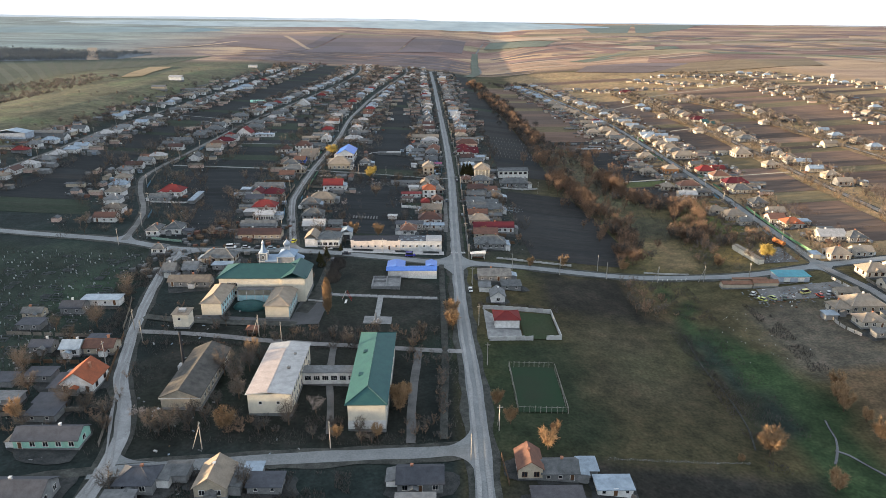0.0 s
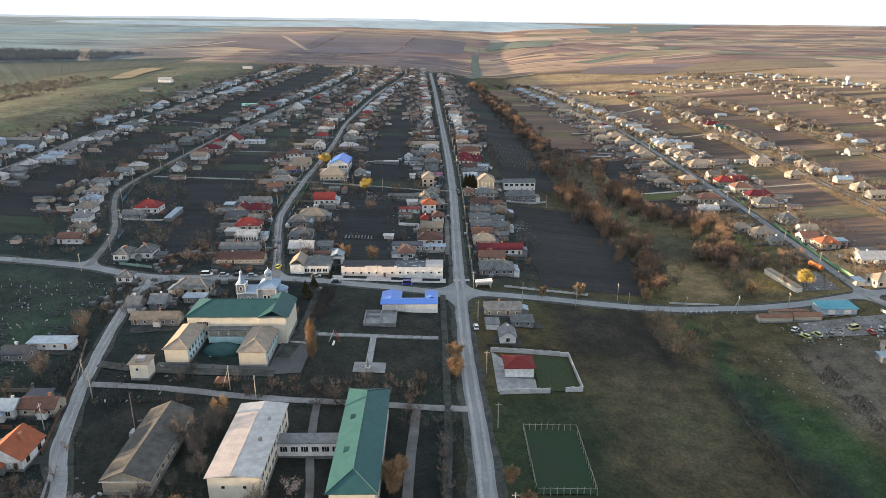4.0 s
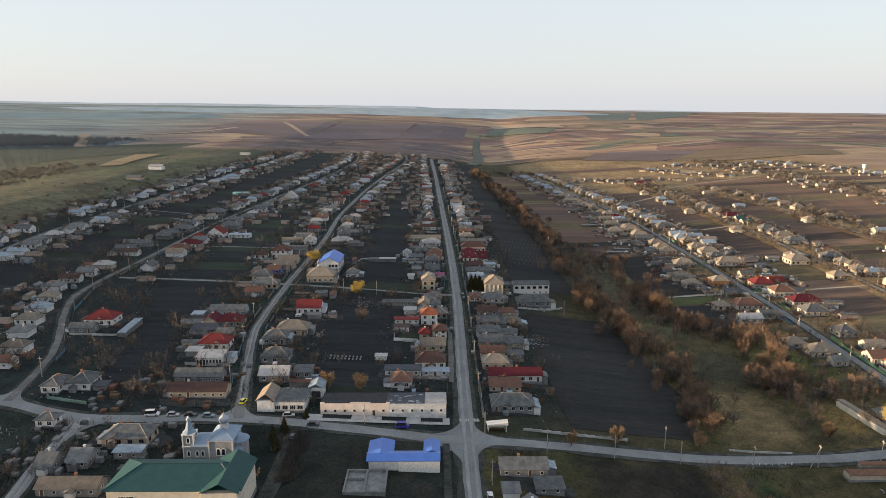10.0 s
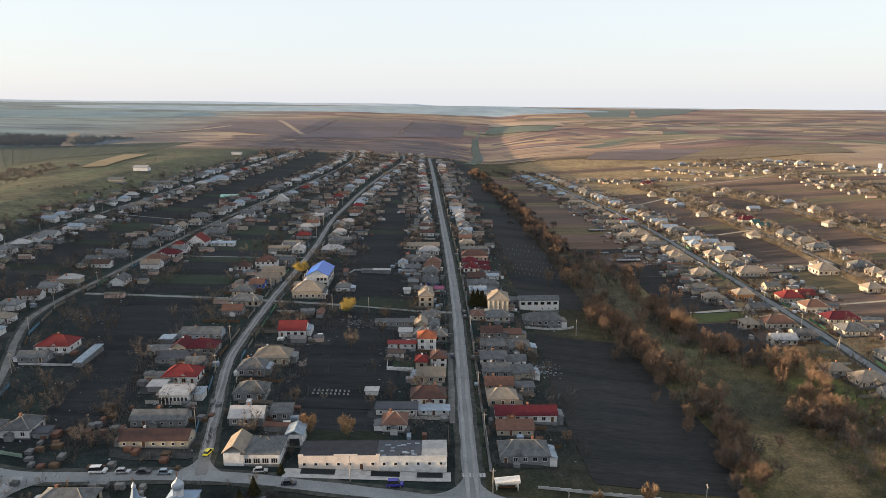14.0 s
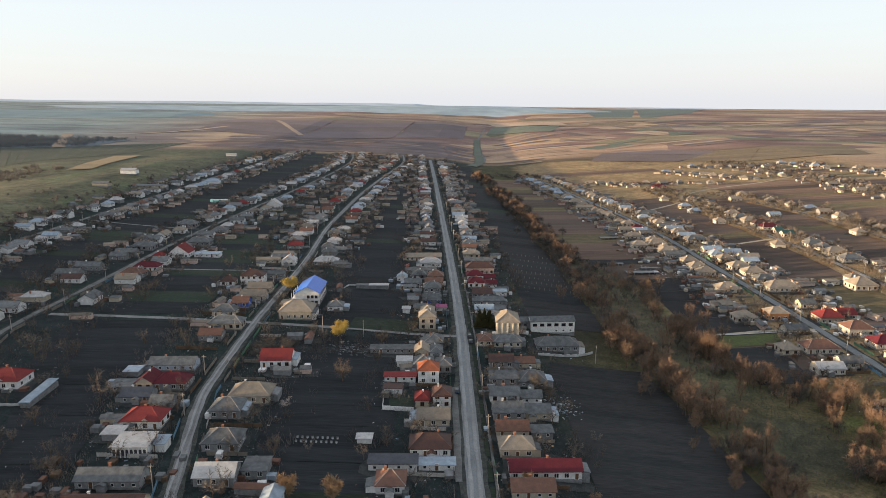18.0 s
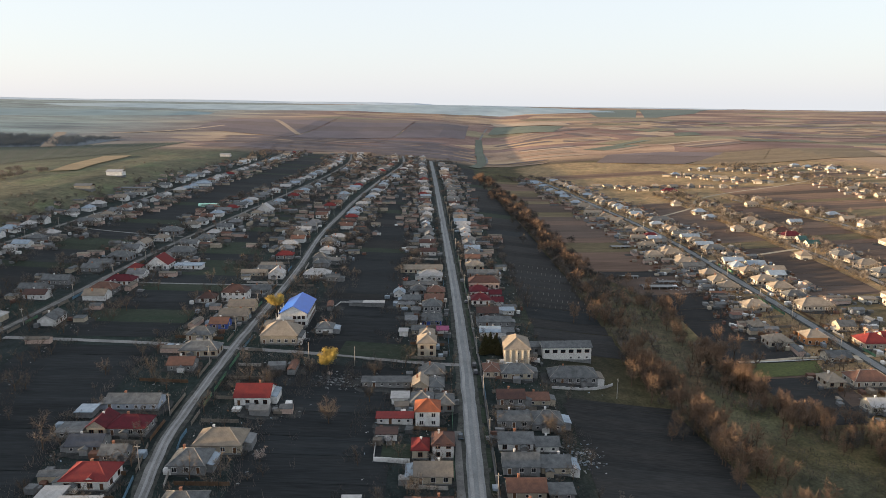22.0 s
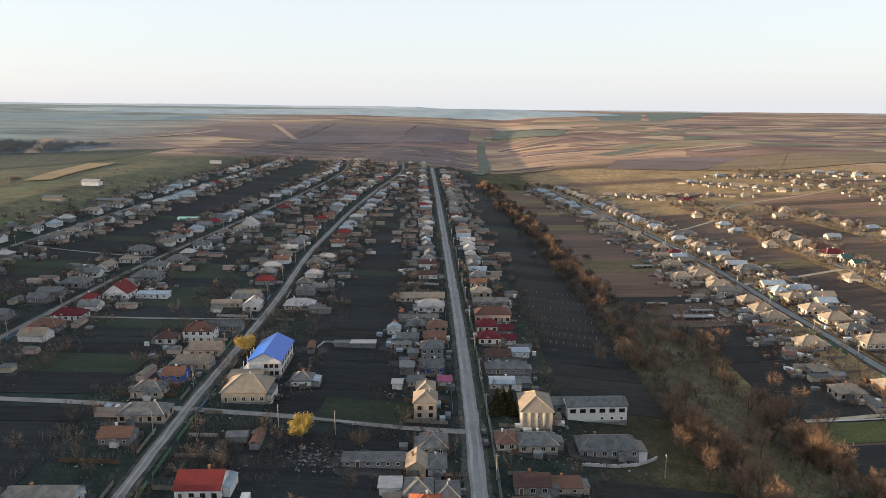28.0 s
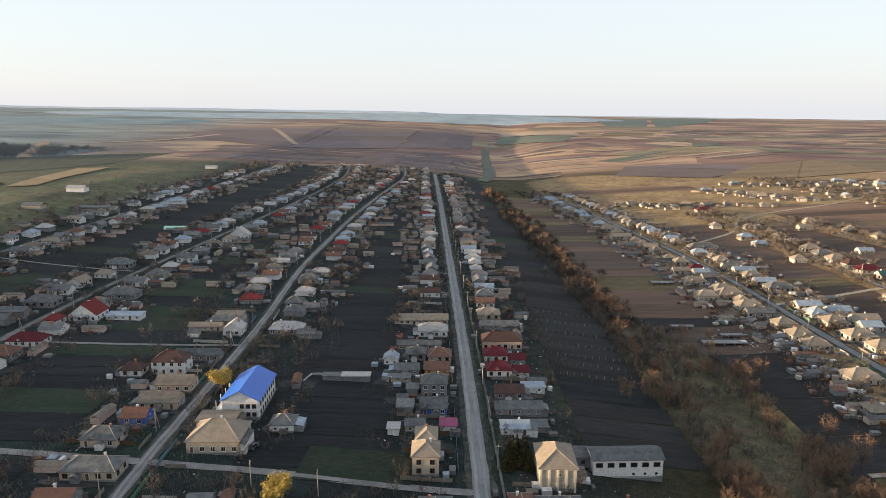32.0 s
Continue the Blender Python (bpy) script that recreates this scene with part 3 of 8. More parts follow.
def fillet(p, u, v, r):
    """Rounded widening of the asphalt in the corner between two streets."""
    p, u, v = Vector(p), Vector(u).normalized(), Vector(v).normalized()
    a, b = p + u * r, p + v * r
    n = 9
    vs, fs = [(p.x, p.y, ground(p.x, p.y) + 0.226)], []
    for i in range(n + 1):
        t = i / n
        q = a * (1 - t) ** 2 + p * 2 * t * (1 - t) + b * t * t
        vs.append((q.x, q.y, ground(q.x, q.y) + 0.226))
    fs = [(0, i + 1, i + 2) for i in range(n)]
    m = bpy.data.meshes.new("road_junction")
    m.from_pydata(vs, [], fs)
    m.materials.append(asphalt)
    tagged(new("road_junction", m), "rounded worn asphalt at a street corner", "road", kind="structure")


for p, u, v, r in (((9.2, 289.2), (-1, 0.06), (0, -1), 20), ((12.8, 288.6), (1, 0), (0, -1), 13), ((12.8, 292.4), (1, 0), (0, 1), 13), ((9.2, 293.4), (-1, 0.06), (0, 1), 15), ((11, 149.4), (-1, -0.12), (0, -1), 11), ((11, 152.2), (-1, -0.12), (0, 1), 12), ((-80.4, 140.4), (1, 0.17), (-0.3, 0.95), 12), ((-82, 137.2), (1, 0.17), (0, -1), 10), ((-115.6, 296.6), (1, 0.03), (0, -1), 16), ((-118.4, 297), (-0.95, 0.3), (0, -1), 13), ((-66, 301), (1, -0.1), (-0.2, 0.98), 13), ((-68.4, 301), (-1, 0), (-0.2, 0.98), 13), ((-148.6, 310), (0.95, -0.3), (-0.2, 0.98), 10), ((-151.6, 311), (-0.97, 0.25), (-0.2, 0.98), 10), ((185.8, 298), (-1, -0.17), (0, -1), 9), ((188.6, 299), (1, 0.17), (0, -1), 9), ((185.8, 302), (-1, -0.17), (0, 1), 9), ((188.6, 303), (1, 0.17), (0, 1), 9)):
    fillet(p, u, v, r)
KEEP_CLEAR = []
for k, (line, w, lb) in enumerate((
        ([(-186, 472), (-153, 471), (-119, 469), (-76, 465), (-49, 463), (-16, 459), (11, 456)], 3.2, "pale dirt lane between garden plots"),
        ([(192, 655), (225, 664), (268, 677)], 3.4, "pale dirt lane up the hillside"),
        ([(190, 800), (213, 825), (258, 863), (285, 912), (330, 945), (406, 976), (497, 1031)], 3.4, "winding pale dirt track up the hillside"),
        ([(137, 480), (168, 481), (192, 479), (219, 479), (264, 481)], 2.4, "pale dirt path between garden plots"),
        ([(-8, 1340), (30, 1400), (90, 1440), (104, 1600), (105, 1877), (160, 2300)], 5.0, "pale field road over the far hill"),
        ([(-282, 700), (-240, 690), (-186, 682)], 2.0, "narrow earth path between plots"),
        ([(-183, 560), (-130, 560), (-86, 562)], 2.0, "narrow earth path between plots"),
        ([(-104, 213), (-86, 212), (-50, 208), (-28, 207), (-5, 206), (11, 205)], 3.0, "grey asphalt footpath across the school grounds"),
        ([(-34, 206), (-33, 190), (-30, 170), (-28, 156)], 2.2, "narrow grey footpath beside the school"),
        ([(-5, 205), (-6, 180), (-6, 153)], 2.6, "grey asphalt path along the school"),
        ([(3.5, 288), (4, 240), (4, 200), (3, 155)], 2.4, "grey footpath under the street trees"),
        ([(-47, 296), (-46, 270), (-47, 250), (-50, 232)], 5.0, "grey asphalt drive beside the church school"),
        ([(-106, 225), (-85, 222), (-50, 222)], 4.0, "grey asphalt forecourt drive"),
        ([(-83, 138), (-94, 136), (-104, 133), (-140, 126)], 3.4, "earth track past the mint house"),
        ([(97, 232), (95, 208), (96, 191), (95, 173), (92, 160)], 0.5, "narrow trodden path along the bank"))):
    KEEP_CLEAR += [(q.x, q.y) for q in line_points(line, 4.0)] if k < 7 else []
    ribbon("lane_%d" % (k + 1), line, w, sandy if k in (1, 2, 3) else gravel if k < 8 else verge if k > 9 else path_grey, lb, "lane", 0.17 + 0.008 * k, 0.2, 80 + k)

pale_track = mat("pale_worn_wheel_track", (0.245, 0.25, 0.252), (0.18, 0.185, 0.188), 0.12, 0.95, fine=22, contrast=0.9)
for line, off, w, y0, y1 in ((SECOND, 0.85, 0.7, 312, 760), (SECOND, -0.85, 0.7, 312, 760), (MAIN, 1.3, 1.1, -55, 900), (MAIN, -1.3, 1.1, -55, 900), (WEST, 0.8, 0.8, 60, 290), (WEST, -0.8, 0.8, 60, 290)):
    ribbon("wheel_track", [(at_y(line, y0 + i * (y1 - y0) / 40) + off, y0 + i * (y1 - y0) / 40) for i in range(41)], w, pale_track, "pale worn wheel track along the street", "track", 0.4, 0.35, 11)
y = 308.0
while y < 640:
    if not 452 < y + 6 < 464:
        ribbon("verge_strip", [(at_y(MAIN, y) + 4.7, y), (at_y(MAIN, y + 6) + 4.7, y + 6), (at_y(MAIN, y + 11.5) + 4.7, y + 11.5)], 1.5, grass, "dark grass strip between street and footpath", "verge", 0.3, 0.15, int(y))
    y += 14
ribbon("footpath", [(at_y(MAIN, q) + 6.1, q) for q in (306, 350, 400, 450, 500, 560, 640)], 0.8, path_grey, "narrow pale footpath beside the main street", "path", 0.31, 0.1, 4)
ribbon("footpath", [(at_y(MAIN, q) - 4.6, q) for q in (336, 352, 368, 384, 400)], 2.2, dull_track, "trodden pale strip beside the main street", "path", 0.31, 0.4, 5)

water = mat("still_stream_water", (0.03, 0.035, 0.04), (0.02, 0.024, 0.028), 0.3, 0.06, per_thing=0, bump=0.1)
for line, w in (([(121, 176), (120, 172), (119, 167), (116, 161), (112, 155)], 0.7), ([(115.5, 161), (118, 159), (120.5, 155), (124, 149), (131, 138), (136, 120)], 0.9)):
    ribbon("water", line, w, water, "thin glinting stream in the green meadow", "stream", 0.16, 0.3, 7)


# ---- plots of land ----
PLOT = {"soil": (soil, "black freshly ploughed garden plot"), "dusk": (soil_dusk, "dull brown tilled garden plot"), "dark": (soil_dark, "dark brown freshly ploughed field"), "brown": (soil_brown, "brown tilled garden plot"), "warm": (soil_warm, "dry reddish-brown tilled plot"),
        "grass": (grass, "dull green grassy plot"), "dry": (grass_dry, "dry yellowish grass plot"), "olive": (field_olive, "olive-brown fallow grass plot")}
rnd = random.Random(11)


def plot_rows(left, right, y0, y1, kinds, gap=0.25, lo=9, hi=26, dl=0.0, dr=0.0):
    """Narrow plots side by side between two lines."""
    y = y0
    while y < y1:
        h = rnd.uniform(lo, hi)
        k = rnd.choice(kinds)
        m, lb = PLOT[k]
        a, b = y, min(y + h, y1)
        jt = [rnd.uniform(-1.2, 1.2) for _ in range(4)]
        cut = rnd.uniform(0.0, 0.1)
        quad_patch("garden_plot", [(left(a) + dl + jt[0], a), (right(a) - dr + jt[1], a + jt[0] * 0.3), (right(b) - dr + jt[2], b - gap), (left(b) + dl + jt[3], b - gap + jt[1] * 0.3)], m, lb, "plot", 0.13 + cut * 0.3, 9)
        y += h


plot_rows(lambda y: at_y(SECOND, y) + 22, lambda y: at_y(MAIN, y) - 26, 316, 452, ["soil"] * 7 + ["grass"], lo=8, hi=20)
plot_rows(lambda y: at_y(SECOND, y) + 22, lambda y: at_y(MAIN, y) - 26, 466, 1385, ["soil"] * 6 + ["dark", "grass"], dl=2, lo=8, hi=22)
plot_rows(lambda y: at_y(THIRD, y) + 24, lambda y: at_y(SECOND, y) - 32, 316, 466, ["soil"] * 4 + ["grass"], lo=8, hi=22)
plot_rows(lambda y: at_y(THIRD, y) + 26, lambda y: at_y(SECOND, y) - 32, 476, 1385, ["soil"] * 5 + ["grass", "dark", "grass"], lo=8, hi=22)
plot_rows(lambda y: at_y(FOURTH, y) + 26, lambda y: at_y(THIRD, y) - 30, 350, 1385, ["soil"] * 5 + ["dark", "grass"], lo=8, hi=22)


def belt_west(y):
    return at_y(BELT_LEFT, y) - 1


plot_rows(lambda y: at_y(MAIN, y) + 36, lambda y: belt_west(y) - 3, 304, 432, ["dark"], gap=0.0, lo=26, hi=50)
plot_rows(lambda y: at_y(MAIN, y) + 36, lambda y: belt_west(y) - 3, 480, 1250, ["dark"] * 6 + ["soil", "soil", "grass"], gap=0.3, lo=9, hi=24)
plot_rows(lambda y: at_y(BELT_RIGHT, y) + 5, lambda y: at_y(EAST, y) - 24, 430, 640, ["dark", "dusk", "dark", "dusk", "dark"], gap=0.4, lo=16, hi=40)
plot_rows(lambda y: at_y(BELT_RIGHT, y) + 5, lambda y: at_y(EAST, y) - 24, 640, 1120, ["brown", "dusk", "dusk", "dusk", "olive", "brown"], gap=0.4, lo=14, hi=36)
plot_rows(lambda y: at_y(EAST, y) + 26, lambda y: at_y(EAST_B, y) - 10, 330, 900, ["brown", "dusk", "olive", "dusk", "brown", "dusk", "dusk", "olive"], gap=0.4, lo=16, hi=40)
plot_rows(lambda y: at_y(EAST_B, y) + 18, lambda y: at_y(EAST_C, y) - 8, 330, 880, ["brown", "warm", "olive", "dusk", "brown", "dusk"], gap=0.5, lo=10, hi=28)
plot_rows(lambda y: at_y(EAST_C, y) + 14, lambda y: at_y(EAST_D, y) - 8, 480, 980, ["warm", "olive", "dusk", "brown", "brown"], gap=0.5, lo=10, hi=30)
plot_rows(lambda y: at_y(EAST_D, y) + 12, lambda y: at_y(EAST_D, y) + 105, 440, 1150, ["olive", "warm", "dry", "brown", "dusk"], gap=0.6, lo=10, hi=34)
plot_rows(lambda y: 150, lambda y: 330, 1130, 1176, ["warm", "dry", "brown"], gap=1.0, lo=10, hi=20)
# larger pieces
for nm, cs, k, lb, cat, lift in (
        ("field", [(-432, 950), (-408, 963), (-466, 1233), (-502, 1220)], "dry", "pale dry field strip", "field", 0.9),
        ("lawn", [(-42, 460), (-8, 458), (-8, 477), (-40, 479)], "grass", "green lawn beside the lane", "lawn", 0.2),
        ("lawn", [(-17, 381), (-8, 381), (-8, 391), (-17, 391)], "grass", "small green walled lawn", "lawn", 0.34)):
    quad_patch(nm, cs, PLOT[k][0], lb, cat, lift)
# Lighter lawn grass, with sunlight put into its green
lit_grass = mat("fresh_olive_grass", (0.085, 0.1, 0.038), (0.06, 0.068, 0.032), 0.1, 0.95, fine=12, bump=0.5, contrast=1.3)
quad_patch("lawn", [(137, 463), (166, 463), (170, 476.5), (137, 478)], lit_grass, "green lawn below the hillside street", "lawn", 0.34)
quad_patch("garden_plot", [(135, 420), (158, 420), (163, 461), (136, 461)], soil_dark, "dark brown freshly ploughed field", "plot", 0.33)
ribbon("footpath", [(138, 479.4), (150, 479), (162, 478.4), (175, 477.6)], 1.1, concrete, "narrow pale garden path", "path", 0.42, 0.15, 6)
wheat_dark = mat("dark_green_field", (0.072, 0.082, 0.06), (0.062, 0.07, 0.055), 0.02, 0.95, fine=30, per_thing=0.05)


def lerp2(p, q, f):
    return (p[0] + (q[0] - p[0]) * f, p[1] + (q[1] - p[1]) * f)


for i in range(34):   # long rows of the vineyard on the far side of the western valley
    f0, f1 = i / 34, (i + 0.92) / 34
    top, low = ((-960, 1240), (-490, 1540)), ((-640, 900), (-505, 1300))
    quad_patch("field_strip", [lerp2(*low, f0), lerp2(*low, f1), lerp2(*top, f1), lerp2(*top, f0)], wheat_dark if i % 2 else wheat_green, "long green vineyard strip beyond the village", "field", 0.35, 40)
far_tone = [mat("far_parcel_" + k, c, tuple(v * 0.8 for v in c), 0.01, 0.95, fine=30, per_thing=0.12, bump=0) for k, c in (("plum", (0.153, 0.125, 0.13)), ("brown", (0.2, 0.15, 0.128)), ("tan", (0.26, 0.192, 0.142)), ("olive", (0.19, 0.162, 0.108)), ("dark", (0.136, 0.109, 0.107)), ("pale", (0.34, 0.262, 0.195)), ("green", (0.125, 0.14, 0.112)))]
y = 1186.0
while y < 1780:
    h = rnd.uniform(18, 40)
    west_part = y > 1405
    x = (-400 - 0.2 * (y - 1405) if west_part else 90) + rnd.uniform(-30, 30)
    while x < (90 if y < 1400 else 10):
        w = rnd.uniform(50, 150)
        pal = (0, 4, 0, 4, 1) if x < 20 else (1, 4, 1, 4, 2, 3, 5)
        if rnd.random() < (0.6 if x < 20 else 0.5) and not 20 < x + w / 2 < 110:
            k = -0.1 if x < 20 else 0.16
            quad_patch("field_parcel", [(x, y + k * x * 0.4), (x + w - 4, y + k * (x + w) * 0.4), (x + w + 8, y + k * (x + w) * 0.4 + h - 3), (x + 12, y + k * x * 0.4 + h - 3)], far_tone[rnd.choice(pal)], "narrow tilled field parcel beyond the village", "field", 0.5, 22)
        x += w
    y += h
for cs in ([(-640, 2000), (-340, 1735), (-300, 2300), (-660, 2420)], [(-335, 1732), (-110, 1862), (-60, 2330), (-295, 2300)], [(-105, 1867), (78, 1985), (110, 2400), (-55, 2335)]):
    for i in range(5):
        f0, f1 = i / 5, (i + 1.0) / 5
        a_, b_, c_, d_ = cs
        quad_patch("field_parcel", [lerp2(a_, d_, f0), lerp2(b_, c_, f0), lerp2(b_, c_, f1), lerp2(a_, d_, f1)], far_tone[(0, 0, 4, 0, 1)[i]], "broad plum-brown ploughed field on the far hill", "field", 0.9, 40)
fill = random.Random(5)
for j in range(16):
    x = -430 - 4 * j + fill.uniform(-20, 20)
    while x < 0:
        w, y0 = fill.uniform(60, 150), 1406 + j * 23
        if fill.random() < 0.85:
            quad_patch("field_parcel", [(x, y0 - 0.04 * x), (x + w - 3, y0 - 0.04 * (x + w)), (x + w + 6, y0 - 0.04 * (x + w) + 20), (x + 9, y0 - 0.04 * x + 20)], far_tone[fill.choice((0, 4, 0, 4, 1))], "narrow tilled field parcel beyond the village", "field", 0.42, 22)
        x += w
dull_gold = mat("dull_golden_grass", (0.205, 0.158, 0.102), (0.14, 0.108, 0.074), 0.03, 0.95, fine=20, per_thing=0.1, bump=0, contrast=1.2, along=0.2)
teal = mat("far_parcel_teal", (0.135, 0.16, 0.142), (0.118, 0.138, 0.124), 0.01, 0.95, fine=30, per_thing=0.05, bump=0)
for cs, k, lb in (([(640, 2800), (800, 2900), (1100, 3900), (720, 3560)], teal, "broad blue-green wheat field on the far slope"),
                  ([(810, 2810), (1190, 3300), (1620, 4200), (1110, 3910)], teal, "broad blue-green wheat field on the far slope"),
                  ([(568, 1789), (637, 1799), (670, 1931), (602, 1899)], far_tone[6], "small green field on the far hillside"),
                  ([(270, 1320), (385, 1236), (468, 1305), (320, 1444)], far_tone[4], "dark brown ploughed field above the village"),
                  ([(321, 1446), (470, 1307), (504, 1370), (424, 1440)], far_tone[0], "dark brown ploughed field above the village"),
                  ([(392, 1231), (486, 1193), (594, 1384), (506, 1368)], dull_gold, "dull golden dry grass slope above the village"),
                  ([(487, 1193), (700, 1230), (760, 1400), (595, 1384)], dull_gold, "dull golden dry grass slope above the village")):
    quad_patch("field_parcel", cs, k, lb, "field", 0.75, 24)
blk = random.Random(31)
for gy in range(9):
    for gx in range(9):
        cx_, cy_ = 210 + gx * 172 + blk.uniform(-25, 25) + 34 * (gy % 2), 1230 + gy * 150 + gx * 24 + blk.uniform(-20, 20)
        if blk.random() < 0.12 or (cx_ > 420 and cy_ < 1290) or (cx_ < 780 and cy_ < 1460):
            continue
        turn = radians(blk.choice((-14, 8, 24, 38, 104)) + blk.uniform(-6, 6))
        ux, uy = (math.cos(turn), math.sin(turn)), (-math.sin(turn), math.cos(turn))
        n, across, reach = blk.randrange(3, 8), blk.uniform(48, 66), blk.uniform(56, 74)
        pal = blk.choice(((1, 4, 2, 5), (4, 0, 1), (2, 5, 3, 2), (3, 6, 2), (0, 4, 1, 5)))
        for i in range(n):
            if blk.random() < 0.15:
                continue
            v0, v1 = across * (2 * i / n - 1), across * (2 * (i + 0.93) / n - 1)
            quad_patch("field_parcel", [(cx_ + ux[0] * u + uy[0] * v, cy_ + ux[1] * u + uy[1] * v) for u, v in ((-reach, v0), (reach, v0), (reach, v1), (-reach, v1))], far_tone[blk.choice(pal)], "narrow tilled field strip on the far hillside", "field", 0.55, 24)
quad_patch("field_parcel", [(210, 2380), (430, 2330), (437, 2569), (202, 2760)], far_tone[5], "broad pale far field beyond the village", "field", 1.2, 30)
quad_patch("field_parcel", [(150, 2120), (330, 2080), (400, 2300), (190, 2370)], far_tone[6], "broad dull green far field", "field", 1.0, 30)
for line, w, k, lb in (([(62, 1290), (84, 1420), (98, 1700), (116, 2010)], 18, 6, "long dull green meadow in the valley"), ([(-328, 1830), (-400, 2040), (-480, 2250)], 13, 5, "pale earth track over the far fields"), ([(-760, 1800), (-668, 1905), (-582, 2081)], 16, 5, "pale field strip in the hollow")):
    ribbon("field_strip", line, w, far_tone[k], lb, "field", 1.0, w * 0.15, 9)


# ---- houses ----
def roof_bm(kind, w, d, hw, rh, o=0.45, th=0.16, caps_too=True):
    """A closed roof over a w x d plan: hip, gable along x, gable along y, or a lean flat roof."""
    bm = bmesh.new()
    x, y = w / 2 + o, d / 2 + o
    z = hw - 0.05
    if kind == "f":
        t = 0.05 * d
        prism(bm, [(-x, -y, z), (x, -y, z), (x, y, z + t), (-x, y, z + t)], [(-x, -y, z + th), (x, -y, z + th), (x, y, z + t + th), (-x, y, z + t + th)])
        return bm
    if kind == "h":
        if w >= d:
            r = [(-(w - d) / 2 - 0.01 - 0.04 * d, 0), ((w - d) / 2 + 0.01 + 0.04 * d, 0)]
        else:
            r = [(0, -(d - w) / 2 - 0.01 - 0.04 * w), (0, (d - w) / 2 + 0.01 + 0.04 * w)]
    else:
        sec = [(-1, 0), (0, rh), (1, 0), (1, th), (0, rh + th), (-1, th)]
        if kind == "g":
            prism(bm, [(-x, -s * y, z + t) for s, t in sec], [(x, -s * y, z + t) for s, t in sec])
        else:
            prism(bm, [(s * x, y, z + t) for s, t in sec], [(s * x, -y, z + t) for s, t in sec])
        return bm
    base = [bm.verts.new(c) for c in ((-x, -y, z), (x, -y, z), (x, y, z), (-x, y, z))]
    edge = [bm.verts.new((v.co.x, v.co.y, z + th)) for v in base]
    a, b = [bm.verts.new((p[0], p[1], z + th + rh)) for p in r]
    bm.faces.new(base[::-1])
    for i in range(4):
        bm.faces.new((base[i], base[(i + 1) % 4], edge[(i + 1) % 4], edge[i]))
    if r[0][1] == r[1][1]:
        fs = ((edge[0], edge[1], b, a), (edge[1], edge[2], b), (edge[2], edge[3], a, b), (edge[3], edge[0], a))
    else:
        fs = ((edge[0], edge[1], a), (edge[1], edge[2], b, a), (edge[2], edge[3], b), (edge[3], edge[0], a, b))
    for f in fs:
        bm.faces.new(f)
    # raised ridge cap
    caps = [(a, b)] + ([(edge[0], a), (edge[3], a), (edge[1], b), (edge[2], b)] if w >= d else [(edge[0], a), (edge[1], a), (edge[2], b), (edge[3], b)])
    ends = [(p.co + Vector((0, 0, 0.03)), q.co + Vector((0, 0, 0.03))) for p, q in caps]
    if not caps_too:
        return bm, ends
    for p, q in ends:
        rod(bm, p, q, 0.11, 0.11, 4, 1)
    return bm


def window_mesh(w, h, fr, bars=1):
    """A framed window with recessed panes, set proud of its wall, facing -y."""
    bm = bmesh.new()
    t, f, g = 0.09, -0.07, -0.02
    xs_ = [-w / 2 - t, -w / 2]
    for i in range(bars):
        c = -w / 2 + w * (i + 1) / (bars + 1)
        xs_ += [c - 0.035, c + 0.035]
    xs_ += [w / 2, w / 2 + t]
    zs_ = [-t - 0.05, 0, h, h + t]

    def face(pts, mi):
        bm.faces.new([bm.verts.new(p) for p in pts]).material_index = mi
    for i in range(len(xs_) - 1):
        for k in range(3):
            x0, x1, z0, z1 = xs_[i], xs_[i + 1], zs_[k], zs_[k + 1]
            pane = k == 1 and i % 2 == 1
            y = g if pane else f
            face([(x0, y, z0), (x1, y, z0), (x1, y, z1), (x0, y, z1)], 1 if pane else 0)
            if pane:
                for p, q in (((x0, z0), (x1, z0)), ((x1, z0), (x1, z1)), ((x1, z1), (x0, z1)), ((x0, z1), (x0, z0))):
                    face([(p[0], f, p[1]), (q[0], f, q[1]), (q[0], g, q[1]), (p[0], g, p[1])], 0)
    x0, x1, z0, z1 = xs_[0], xs_[-1], zs_[0], zs_[-1]
    for p, q in (((x0, z0), (x1, z0)), ((x1, z0), (x1, z1)), ((x1, z1), (x0, z1)), ((x0, z1), (x0, z0))):
        face([(q[0], f, q[1]), (p[0], f, p[1]), (p[0], 0.1, p[1]), (q[0], 0.1, q[1])], 0)
    bmesh.ops.remove_doubles(bm, verts=list(bm.verts), dist=0.001)
    return mesh_of("window", bm, [fr, glass])


def door_mesh(w=1.0, h=2.05, m=None):
    bm = bmesh.new()
    block(bm, -w / 2, -0.04, 0, w / 2, 0.1, h, 0)
    for s in (-1, 1):
        block(bm, s * (w / 2 + 0.04) - 0.06, -0.08, 0, s * (w / 2 + 0.04) + 0.06, 0.1, h + 0.1, 1)
    block(bm, -w / 2 - 0.1, -0.08, h, w / 2 + 0.1, 0.1, h + 0.12, 1)
    block(bm, -w / 2 + 0.15, -0.06, 0.2, w / 2 - 0.15, -0.03, h * 0.45, 0)
    return mesh_of("door", bm, [m or door_wood, frame_white])


